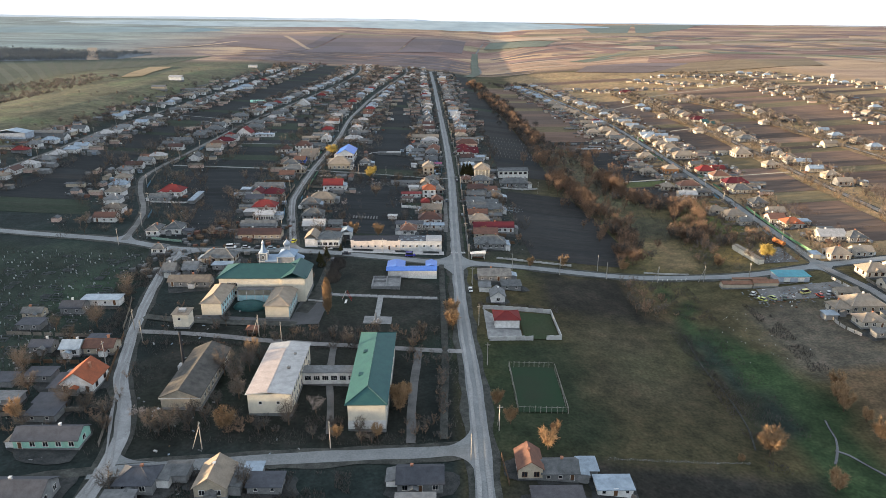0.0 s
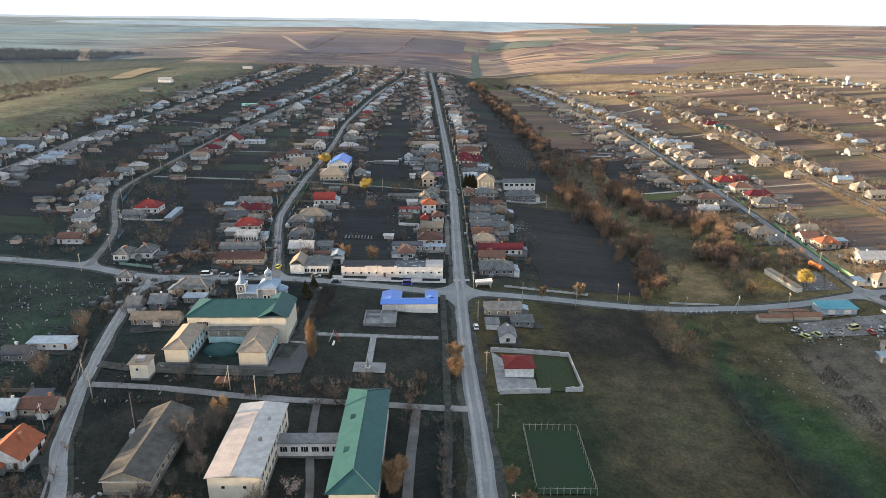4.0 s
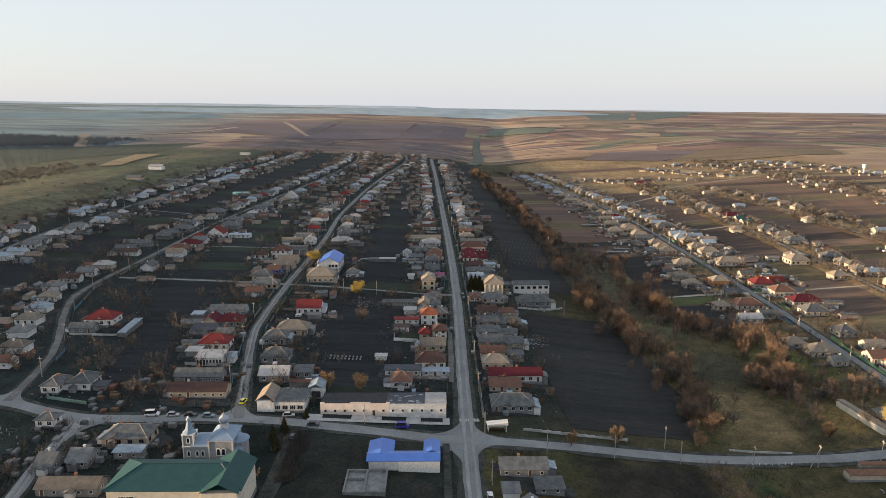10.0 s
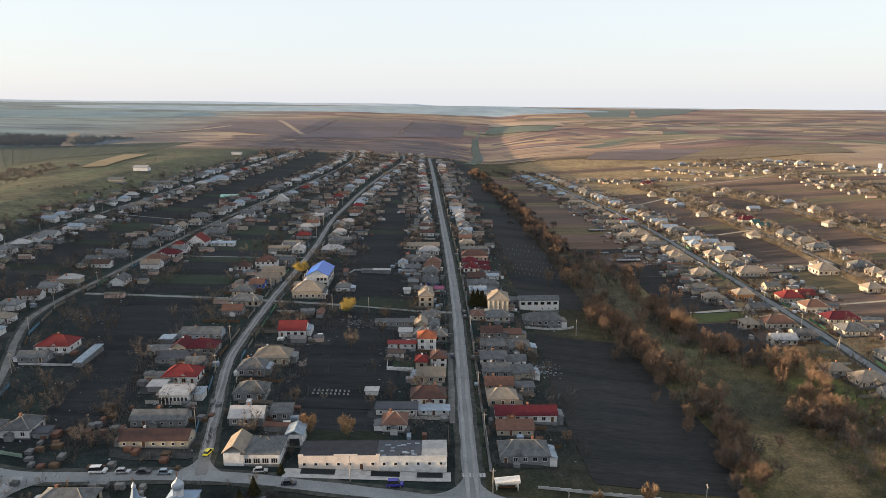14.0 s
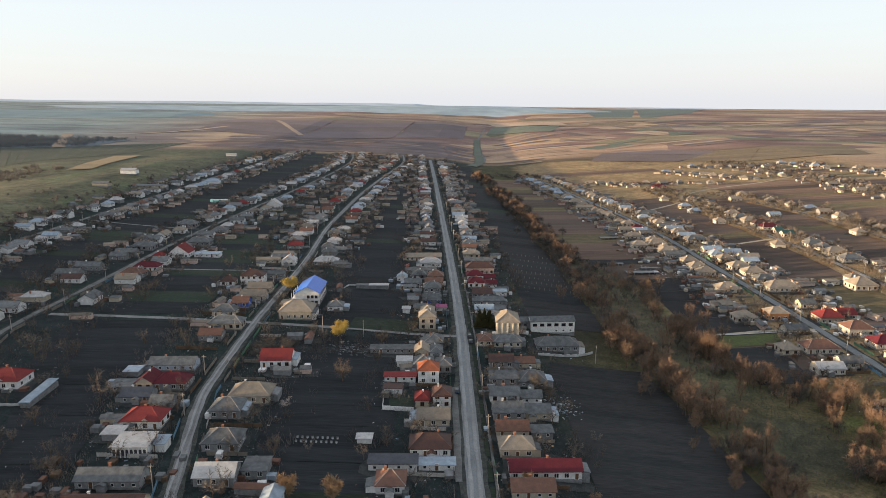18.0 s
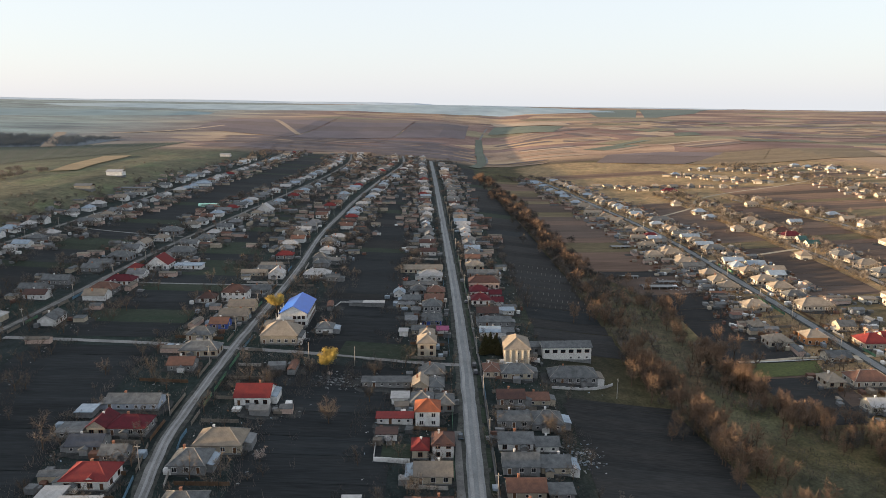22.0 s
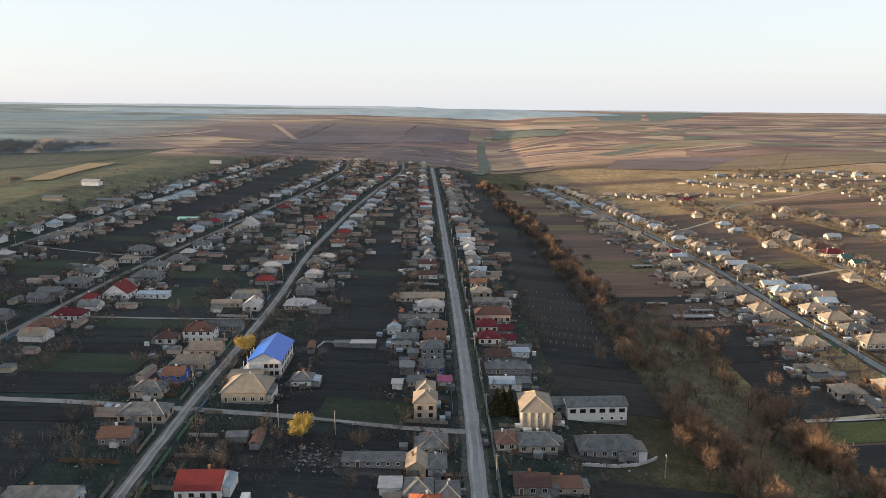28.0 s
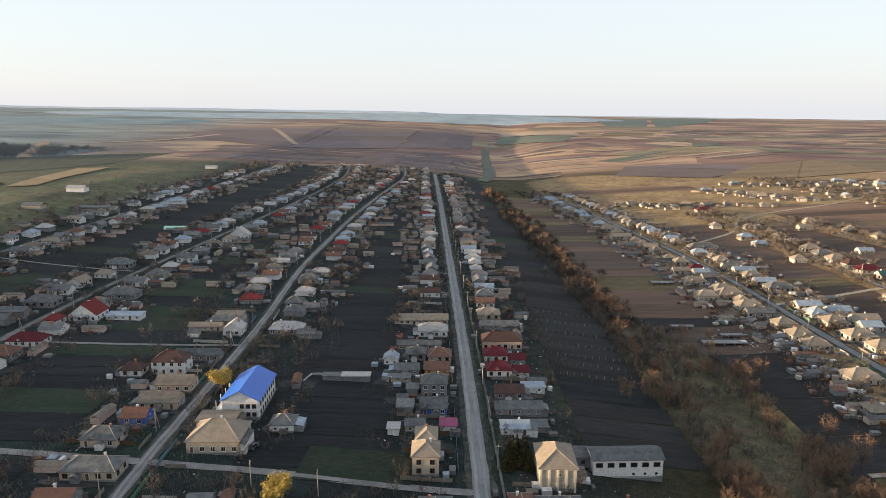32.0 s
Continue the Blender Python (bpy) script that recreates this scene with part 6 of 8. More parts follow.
part("apse_roof", b5, church_roof, e, at=pose(CX + 4.2, 0, 0))
part("side_chapel", box_bm(-1.4, -1.1, -2, 1.4, 1.1, 2.8), church_wall, e, at=pose(CX + 4.6, -3.4, 0))
part("side_chapel_roof", roof_bm("h", 2.8, 2.2, 2.8, 1.0, 0.2), church_roof, e, at=pose(CX + 4.6, -3.4, 0))
part("window", ARCH_S, None, e, at=pose(CX + 4.6, -4.5, 0.8))
quad_patch("pavement_church", [(-76, 266), (-55, 266), (-54, 273), (-76, 273)], dark_concrete, "grey paved churchyard", "pavement", 0.2)

# the shop row with its parapet front
e, w, d = hall("shop_row", -40, 306.2, 3.8, 315.6, 4.0, "f", None, WALL["w"], ROOF["s"], "long single-storey cream shop row with a flat patched roof", "shop")
pinkish = mat("pale_pink_plaster", (0.72, 0.62, 0.54), (0.58, 0.5, 0.44), 0.4)
part("facade", box_bm(-w / 2 - 0.05, -d / 2 - 0.12, -2, 2.0, -d / 2, 4.7), pinkish, e, "pale pink plastered front")
part("facade", box_bm(2.0, -d / 2 - 0.1, -2, w / 2 + 0.05, -d / 2, 4.5), WALL["w"], e, "white plastered front")
for x0, x1 in ((-11.5, -4.5), (-22, -20.5), (1.0, 2.2)):
    part("parapet", box_bm(x0, -d / 2 - 0.16, 4.5, x1, -d / 2 + 0.2, 5.1), pinkish, e)
part("roof", box_bm(-w / 2 - 0.2, -d / 2 + 0.02, 4.0, 1.0, d / 2 + 0.3, 4.35), ROOF["q"], e, "black felt roof")
part("roof", box_bm(1.1, -d / 2 + 0.02, 4.0, 14.4, d / 2 + 0.3, 4.32), ROOF["b"], e, "patched blue-grey roof")
part("roof", box_bm(14.5, -d / 2 + 0.02, 4.0, w / 2 + 0.2, d / 2 + 0.3, 4.38), ROOF["w"], e, "whitish metal roof")
pr = random.Random(5)
for i in range(16):
    x, y = pr.uniform(2, 13), pr.uniform(-4, 4)
    part("roof_patch", box_bm(x - pr.uniform(0.3, 0.9), y - 0.25, 4.3, x + pr.uniform(0.3, 0.9), y + pr.uniform(0.2, 0.6), 4.36), ROOF["i"], e)
for i in range(13):
    x = -w / 2 + w * (i + 0.5) / 13
    part("door" if i == 5 else "window", DOOR if i == 5 else WIN["s"], None, e, at=pose(x, -d / 2 - 0.12, 0.1 if i == 5 else 1.6))
part("step", box_bm(-11, -d / 2 - 2.6, -1.2, -3.4, -d / 2 - 0.12, 0.35), concrete, e)
quad_patch("pavement_shop", [(-44, 300.6), (5, 300.8), (5, 305.6), (-44, 305.4)], concrete, "pale paved forecourt before the shops", "pavement", 0.26)
for x0, x1 in ((-39, -29), (-18.5, -10), (-5, 2.6)):
    quad_patch("flower_bed", [(x0, 302.6), (x1, 302.6), (x1, 305.3), (x0, 305.3)], soil, "dark bare flower bed before the shops", "flower bed", 0.34)
e, w, d = hall("corner_house", -56.5, 306.2, -45.6, 316.5, 4.0, "h", 2.8, WALL["w"], ROOF["g"], "white corner house with a grey hipped roof", "house")
front_windows(e, -d / 2, -5.2, 5.2, 1.0, 4, "l")
part("annex", box_bm(-3, -5.5, -2, 3, 4.5, 4.4), WALL["w"], e, at=pose(-8, 0.2, 0))
part("annex_roof", roof_bm("y", 6, 10, 4.4, 2.4, 0.4), ROOF["t"], e, at=pose(-8, -0.3, 0))
e, w, d = hall("garage", -46, 317.5, -41, 324, 4.2, "y", 1.4, WALL["w"], ROOF["i"], "white gabled garage with a dark opening", "garage")
# Flat black panel painted for the shade inside the open garage
part("door", box_bm(-1.6, -d / 2 - 0.06, 0, 1.6, -d / 2 - 0.01, 3.0), ROOF["q"], e)

# the blue-roofed pavilion, open to the back
e = thing("pavilion", put(-9.5, 276), "low white pavilion with a bright blue u-shaped roof", "building")
for x0, y0, x1, y1 in ((-10.8, -4.8, 10.8, 0.8), (-10.8, 0.8, -3.4, 7.2), (6.2, 0.8, 10.8, 7.2)):
    part("wall", box_bm(x0 + 0.4, y0 + 0.4, -2, x1 - 0.4, y1 - (0 if y1 < 1 else 0.4), 3.3), WALL["w"] if y0 < 0 else WALL["c"], e)
part("roof", roof_bm("g", 21.6, 5.6, 3.3, 0.9, 0.3), ROOF["P"], e, at=pose(0, -2, 0))
part("roof", roof_bm("y", 7.4, 9.0, 3.36, 1.0, 0.3), ROOF["P"], e, at=pose(-7.1, 2.7, 0))
part("roof", roof_bm("y", 4.6, 7.0, 3.36, 0.8, 0.3), ROOF["P"], e, at=pose(8.5, 3.6, 0))
part("white_panel", box_bm(-1.4, -4.9, -1.5, 10.9, -4.4, 3.1), frame_white, e)
BUILT.append((-9.5, 276, 11))

# two-storey houses that stand out
e, w, d = hall("blue_roof_house", -72.4, 494.5, -60.2, 517, 6.4, "y", 3.6, WALL["w"], ROOF["B"], "large two-storey white house with a bright blue gabled roof", "house", o=0.7)
gb = bmesh.new()
prism(gb, [(-w / 2, -d / 2 - 0.05, 6.4), (w / 2, -d / 2 - 0.05, 6.4), (w / 2, -d / 2 + 0.2, 6.4), (-w / 2, -d / 2 + 0.2, 6.4)], [(-0.1, -d / 2 - 0.05, 9.8), (0.1, -d / 2 - 0.05, 9.8), (0.1, -d / 2 + 0.2, 9.8), (-0.1, -d / 2 + 0.2, 9.8)])
part("gable", gb, frame_white, e)
front_windows(e, -d / 2, -0.5, 5.6, 0.9, 3, "b", 2, 2.9)
side_windows(e, w / 2, -10, 10, 0.9, 7, "b", 1, 2, 2.9)
part("balcony", box_bm(-w / 2 - 2.2, -d / 2, 3.0, -w / 2, 4, 3.3), frame_white, e)
for y in (-11, -6, -1, 3.8):
    part("balcony_post", box_bm(-w / 2 - 2.1, y - 0.12, -2, -w / 2 - 1.85, y + 0.12, 6.4), frame_white, e)
e, w, d = hall("beige_house", 28.8, 459.5, 39.2, 473.5, 6.8, "h", 3.4, WALL["t"], ROOF["t"], "tall beige two-storey house with a tan hipped roof", "house", rz=-2, o=0.6)
for i in range(5):
    part("pilaster", box_bm(-5.2 + i * 2.45, -d / 2 - 0.16, -2, -4.6 + i * 2.45, -d / 2, 6.6), WALL["c"], e)
part("cornice", box_bm(-w / 2 - 0.2, -d / 2 - 0.22, 6.45, w / 2 + 0.2, -d / 2 + 0.1, 6.75), WALL["c"], e)
part("window", WIN["s"], None, e, at=pose(0.35, -d / 2, 4.4))
side_windows(e, -w / 2, -6, 6, 1.0, 3, "w", -1, 2, 3.0)
e, w, d = hall("link_shed", 39.6, 474, 46, 480, 3.2, "f", 0, dark_concrete, ROOF["g"], "low dark linking shed with window holes", "shed")
# Black panels on the wall give the dark of the window holes
for x in (-1.8, 1.2):
    part("opening", box_bm(x - 0.6, -d / 2 - 0.03, 1.0, x + 0.6, -d / 2 + 0.1, 2.1), ROOF["q"], e)
e, w, d = hall("white_block", 46.2, 470.5, 67.4, 478.5, 6.0, "g", 1.6, frame_white, ROOF["g"], "plain white two-storey block with dark window openings", "building", rz=2)
dark_win = window_mesh(1.9, 1.3, frame_brown, 0)
for i in range(6):
    part("window", dark_win, None, e, at=pose(-8.8 + 3.5 * i, -d / 2, 3.7))
for i in (3, 4, 5):
    part("window", WIN["s"], None, e, at=pose(-8.8 + 3.5 * i, -d / 2, 1.0))
part("ledge", box_bm(-9.5, -d / 2 - 0.2, 0.2, 8.5, -d / 2 - 0.02, 0.5), concrete, e)

e, w, d = hall("arcade_house", -96.4, 344, -86, 352, 3.6, "f", 0, WALL["w"], ROOF["w"], "white house with an arcade and a flat whitish roof", "house")
for i in range(8):
    x = -w / 2 + w * (i + 0.5) / 8
    ab = bmesh.new()
    arch = [(-0.42, 0.2), (0.42, 0.2), (0.42, 2.2)] + [(0.42 * math.cos(math.pi * k / 6), 2.2 + 0.42 * math.sin(math.pi * k / 6)) for k in range(1, 6)] + [(-0.42, 2.2)]
    prism(ab, [(p, -d / 2 + 0.3, q) for p, q in arch][::-1], [(p, -d / 2 - 0.02, q) for p, q in arch][::-1])
    # Arch filled black, in place of the shade behind the arcade
    part("arch_opening", ab, ROOF["q"], e, at=pose(x, 0, 0))
    part("column", box_bm(x + 0.5, -d / 2 - 0.12, -1, x + 0.78, -d / 2, 3.3), frame_white, e)
part("roof_edge", box_bm(-w / 2 - 0.3, -d / 2 - 0.3, 3.3, w / 2 + 0.3, -d / 2 + 0.02, 3.56), frame_white, e)
# the walled yard with the red-roofed shop
e, w, d = hall("red_roof_shop", 22.8, 223.3, 31.8, 231.5, 3.8, "h", 1.5, WALL["w"], ROOF["R"], "small white shop with a red hipped roof", "shop")
side_windows(e, -w / 2, -3.5, 3.5, 1.0, 2, "w", -1)
quad_patch("pavement_shop_yard", [(19.6, 214.6), (32, 215.6), (32.4, 223), (19.6, 240)], mid_concrete, "pale paved yard", "pavement", 0.3)
quad_patch("lawn", [(33, 216), (46, 219), (46, 239.6), (33, 239)], grass_green, "green walled lawn beside the shop", "lawn", 0.24)


def wall_run(name, pts, h, t, material, label, category="wall", seg=3.0):
    """A low wall or fence of panels along a line."""
    e = thing(name, put(*pts[0]), label, category)
    base = Vector((pts[0][0], pts[0][1], ground(*pts[0]) + 0.1))
    for p, q in zip(pts, pts[1:]):
        p, q = Vector(p), Vector(q)
        n = max(1, round((q - p).length / seg))
        for i in range(n):
            a, b = p.lerp(q, i / n), p.lerp(q, (i + 1) / n)
            bm = bmesh.new()
            s = (b - a).normalized()
            nrm = Vector((s.y, -s.x)) * t / 2
            za, zb = ground(*a) - base.z, ground(*b) - base.z
            za = zb = (za + zb) / 2
            b = b - s * 0.04
            ring = [Vector((*(v - Vector(pts[0])), 0)) for v in (a + nrm, b + nrm, b - nrm, a - nrm)]
            prism(bm, [v + Vector((0, 0, za - 0.6)) for v in ring], [v + Vector((0, 0, za + h)) for v in ring])
            part("panel", bm, material, e)
    return e


wall_run("yard_wall", [(19.4, 240.5), (46.4, 241), (46.8, 219), (41, 217.6)], 1.7, 0.25, concrete, "pale concrete yard wall")
wall_run("yard_wall", [(36, 216.2), (20, 213.6)], 1.7, 0.25, concrete, "pale concrete yard wall")
wall_run("yard_wall", [(45, 439.4), (56, 440.6), (63, 442.9), (68, 446), (71.4, 449)], 1.0, 0.35, concrete, "low curved white garden wall")
wall_run("yard_wall", [(-19, 380.5), (-8, 380)], 1.6, 0.25, WALL["w"], "white lawn wall beside the red roofs")
wall_run("yard_wall", [(-19, 380.5), (-19.5, 396)], 1.2, 0.25, concrete, "low white lawn wall")
wall_run("yard_wall", [(-164, 376), (-143, 376), (-139.5, 391)], 0.9, 0.3, concrete, "low pale garden wall")
wall_run("yard_wall", [(30, 299), (46, 298.5), (66, 299)], 0.9, 0.2, concrete, "low pale street wall")
e = wall_run("long_shed", [(158.5, 331), (161.5, 307)], 2.0, 3.0, WALL["c"], "long low white shed with a tan flat roof", "shed")
bm = bmesh.new()
za, zb = 2.3, ground(161.5, 307) - ground(158.5, 331) + 2.3
prism(bm, [(-1.2, 0.1, za), (1.55, 0.1, za), (4.55, -23.9, zb), (1.8, -23.9, zb)][::-1], [(-1.2, 0.1, za + 0.2), (1.55, 0.1, za + 0.2), (4.55, -23.9, zb + 0.2), (1.8, -23.9, zb + 0.2)][::-1])
part("roof", bm, ROOF["t"], e)
wall_run("guard_rail", [(101, 298.4), (111, 297.4), (122, 296.6)], 0.75, 0.14, concrete, "low pale guard rail beside the road", "guard rail", 2.0)
wall_run("low_wall", [(-49.4, 243), (-43.4, 242.4), (-43, 240)], 0.8, 0.25, concrete, "low pale wall beside the paved drive")
e = thing("marker_posts", put(105, 289), "row of short white posts beside the road", "posts")
for i in range(7):
    q = (105 + i * 2.2, 289.1 + i * 0.1)
    part("post", box_bm(q[0] - 105.12, q[1] - 289.12, ground(*q) - ground(105, 289) - 0.3, q[0] - 104.88, q[1] - 288.88, ground(*q) - ground(105, 289) + 0.9), frame_white, e)
wall_run("yard_wall", [(-52, 527), (-50, 534), (-27, 536)], 0.8, 0.3, concrete, "low pale concrete garden wall")
dull_green = mat("faded_green_paint", (0.2, 0.3, 0.26), None, 1.0)
wall_run("fence", [(-138, 312), (-122, 308)], 1.2, 0.12, dull_green, "pale green board fence at the street corner", "fence")
wall_run("fence", [(-138, 312), (-146, 330)], 1.2, 0.12, dull_green, "pale green board fence at the street corner", "fence")
wall_run("fence", [(192.5, 318), (191.5, 345), (193, 372), (195, 400)], 1.3, 0.12, mat("bright_green_paint", (0.19, 0.36, 0.19), None, 1.0), "green painted board fence along the street", "fence", 4)
e = thing("flat_slab", put(-36, 531), "long pale flat concrete slab roof shed", "shed")
part("wall", box_bm(-9, -2, -1, 9, 2, 2.0), dark_concrete, e)
part("roof", box_bm(-2, -2.4, 2.0, 9.4, 2.4, 2.25), ROOF["w"], e)
part("roof", box_bm(-9.4, -2.2, 2.0, -2.1, 2.2, 2.2), ROOF["s"], e)
e = thing("shed_row", put(-140, 383.5), "long low grey garden shed", "shed")
part("wall", box_bm(-1.6, -9, -1, 1.6, 9, 2.0), WALL["s"], e)
part("roof", roof_bm("f", 3.2, 18, 2.0, 0, 0.3), ROOF["i"], e)

hb, hl = mesh_of("body", box_bm(-0.28, -0.26, -0.1, 0.28, 0.26, 0.6), concrete), mesh_of("lid", box_bm(-0.32, -0.3, 0.6, 0.32, 0.3, 0.68), ROOF["s"])
for i in range(18):
    e = thing("hive_box", put(-44.5 + (i % 9) * 1.6, 356.2 + 2.6 * (i // 9)), "small white wooden hive box standing on dark soil", "hive", "hive boxes")
    part("body", hb, None, e)
    part("lid", hl, None, e)

# small pitch
quad_patch("pitch", [(25.2, 169), (39.8, 170.5), (40, 197), (25.2, 195)], mat("green_pitch_turf", (0.02, 0.045, 0.024), (0.026, 0.038, 0.024), 0.08, 0.95, fine=40), "small green football pitch", "pitch", 0.26)
e = thing("pitch_fence", put(25, 169), "row of thin white posts round the small pitch", "fence")
for a, b, n in (((25, 169), (40, 170.3), 9), ((40, 170.3), (40.2, 197), 13), ((25, 195.3), (40.2, 197), 9), ((25, 169), (25, 195.3), 12)):
    for i in range(n):
        x, y = a[0] + (b[0] - a[0]) * i / n, a[1] + (b[1] - a[1]) * i / n
        part("post", box_bm(x - 25.06, y - 169.06, ground(x, y) - ground(25, 169) - 0.3, x - 24.94, y - 168.94, ground(x, y) - ground(25, 169) + 2.2), pole_wood, e)
    x0, y0, x1, y1 = a[0] - 25, a[1] - 169, b[0] - 25, b[1] - 169
    bm = bmesh.new()
    rod(bm, (x0, y0, ground(*a) - ground(25, 169) + 1.9), (x1, y1, ground(*b) - ground(25, 169) + 1.9), 0.05, 0.05, 4)
    part("rail", bm, pole_wood, e)

# square: ruin, slab walk, memorial
e = thing("foundation_ruin", put(-20, 264), "grey roofless foundation walls of a demolished building", "ruin")
for a in ((-6, -6, -5.5, 6), (5.5, -6, 6, 6), (-5.5, -6, 5.5, -5.5), (-5.5, 5.5, 5.5, 6), (-0.3, -5.5, 0.3, 5.5), (-5.5, 1, -0.3, 1.4)):
    part("wall", box_bm(a[0], a[1], -1, a[2], a[3], 1.1), dark_concrete, e)
part("floor_slab", box_bm(-5.5, -5.5, -0.5, 5.5, 5.5, 0.25), dark_concrete, e)
e = thing("slab_walk", put(-41, 250), "row of pale concrete walk slabs", "walkway")
for i in range(14):
    x = i * 3.05
    part("slab", box_bm(x, -1.1, ground(-41 + x, 250) - ground(-41, 250) - 0.4, x + 2.95, 1.1, ground(-39.5 + x, 250) - ground(-41, 250) + 0.22), mid_concrete, e)
quad_patch("pavement_memorial", [(-26, 224.5), (-15.6, 224.5), (-15.6, 231), (-26, 231)], mid_concrete, "pale paved memorial square", "pavement", 0.3)
quad_patch("pavement_memorial_path", [(-22.4, 231), (-20.2, 231), (-20.2, 249), (-22.4, 249)], mid_concrete, "pale paved memorial path", "pavement", 0.31)
e = thing("memorial", put(-21.3, 227), "small pale stone memorial pillar on a plinth", "memorial")
part("plinth", box_bm(-0.9, -0.9, -0.4, 0.9, 0.9, 0.9), concrete, e)
bm = bmesh.new()
rod(bm, (0, 0, 0.9), (0, 0, 3.6), 0.42, 0.22, 4)
part("pillar", bm, dark_concrete, e)

red_paint = mat("red_playground_paint", (0.4, 0.04, 0.035), None, 1.0, 0.5)
e = thing("climbing_frame", put(-34.6, 246), "red and white painted steel climbing frame", "playground")
for sx in (-0.9, 0.9):
    for k, (x0, x1) in enumerate(((-1.2, -0.2), (1.2, 0.2))):
        bm = bmesh.new()
        rod(bm, (x0 * 1.6, sx, -0.2), (x1, sx, 3.4), 0.09, 0.09, 6)
        part("leg", bm, red_paint if k else frame_white, e)
for z, f in ((0.8, 0.76), (1.6, 0.53), (2.4, 0.3)):
    bm = bmesh.new()
    rod(bm, (-1.92 * f - 0.1, -0.9, z), (-1.92 * f - 0.1, 0.9, z), 0.06, 0.06, 5)
    part("rung", bm, red_paint, e)
part("slide", box_bm(-0.35, -4.2, 0.1, 0.35, -1.0, 0.3), frame_white, e)
e = thing("gazebo", put(-63.5, 213.5), "small open garden gazebo with a rust-brown roof", "gazebo")
for sx in (-1.6, 1.6):
    for sy in (-1.2, 1.2):
        part("post", box_bm(sx - 0.09, sy - 0.09, -0.3, sx + 0.09, sy + 0.09, 2.3), door_wood, e)
part("roof", roof_bm("h", 3.8, 3.0, 2.3, 1.0, 0.3, 0.08), ROOF["r"], e)
part("bench", box_bm(-1.4, 0.7, -0.2, 1.4, 1.1, 0.5), door_wood, e)

# bus shelter
e = thing("bus_shelter", put(21, 298), "angular white concrete bus shelter", "shelter")
part("back_wall", box_bm(-3.2, 0.9, -0.5, 3.2, 1.2, 2.4), frame_white, e)
part("side_wall", box_bm(-3.2, -1.0, -0.5, -2.9, 0.9, 2.4), frame_white, e)
part("side_wall", box_bm(2.9, -1.0, -0.5, 3.2, 0.9, 2.4), frame_white, e)
bm = bmesh.new()
prism(bm, [(-3.6, -1.5, 2.4), (3.6, -1.5, 2.4), (3.6, 1.4, 2.4), (-3.6, 1.4, 2.4)], [(-3.6, -1.5, 2.6), (3.6, -1.5, 3.3), (3.6, 1.4, 3.3), (-3.6, 1.4, 2.6)])
part("roof", bm, frame_white, e)
part("bench", box_bm(-2.4, 0.4, -0.3, 2.4, 0.88, 0.45), door_wood, e)
quad_patch("crossing", [(8.2, 303), (15.4, 303), (15.4, 305.2), (8.2, 305.2)], asphalt, "worn zebra crossing on the main street", "crossing", 0.33)
e = thing("zebra_stripes", put(11.8, 304), "faded white zebra crossing stripes", "marking")
for i in range(7):
    part("stripe", box_bm(-3.3 + i, -1.0, 0.2, -2.8 + i, 1.0, 0.272), concrete, e)

# farm yard by the stream
e, w, d = hall("teal_roof_barn", 157.5, 282, 172, 289, 3.2, "f", 0, WALL["b"], mat("teal_sheet", (0.05, 0.2, 0.265), (0.045, 0.16, 0.21), 0.4, 0.5), "white farm store with a flat teal roof", "barn")
for x in (-3.2, 3.4):
    part("door", box_bm(x - 1.4, -d / 2 - 0.08, 0, x + 1.4, -d / 2, 2.6), frame_white, e)
rusty = mat("rust_brown_sheet", (0.2, 0.112, 0.075), (0.13, 0.078, 0.058), 0.7, 0.8)
for x0, x1 in ((131.3, 144.8), (145.3, 156.6)):
    e, w, d = hall("long_shed", x0, 279.4, x1, 283.0, 2.2, "g", 1.0, WALL["t"], rusty, "long low shed with a rust-brown gabled roof", "shed", o=0.25)
e, w, d = hall("low_shed", 139, 286.2, 155, 288, 1.6, "f", 0, WALL["t"], rusty, "narrow low brown shed beside the road", "shed", o=0.15)
quad_patch("pavement_farm_yard", [(144, 266), (182, 263.5), (185, 281), (146, 278)], dull_track, "trodden grey farm yard", "pavement", 0.22)
quad_patch("pavement_scrap_lot", [(163.5, 307), (180, 307), (181, 329), (168, 326.5)], dull_track, "grey trodden scrap lot behind the tree", "pavement", 0.22)
e = thing("tank_trailer", put(181.8, 331.5, 100), "long orange rusted tank trailer standing by the street", "trailer")
bm = bmesh.new()
rod(bm, (-4, 0, 2.0), (4, 0, 2.0), 1.15, 1.15, 14)
part("tank", bm, mat("orange_tank_paint", (0.42, 0.16, 0.045), (0.3, 0.11, 0.04), 0.8, 0.6), e)
part("chassis", box_bm(-4.2, -0.7, 0.6, 4.2, 0.7, 0.95), bark, e)
for x in (-3, 2, 3.1):
    for yy in (-0.85, 0.85):
        bm = bmesh.new()
        rod(bm, (x, yy - 0.14, 0.45), (x, yy + 0.14, 0.45), 0.48, 0.48, 12)
        part("wheel", bm, ROOF["q"], e)
e, w, d = hall("far_barn", -355, 921, -338, 930, 4.6, "g", 2.2, WALL["w"], ROOF["w"], "large white barn at the village edge", "barn")
e, w, d = hall("blue_hall", -341, 518, -315, 530, 5, "y", 2.5, WALL["b"], ROOF["i"], "long pale blue metal storage hall", "barn")
e, w, d = hall("long_hall", -322, 540, -298, 550, 4.5, "g", 1.5, WALL["s"], ROOF["g"], "long grey storage hall", "barn")
e, w, d = hall("low_barn", -318, 868, -288, 876, 3.5, "f", 0, WALL["t"], ROOF["s"], "long open-fronted barn with dark bays", "barn")
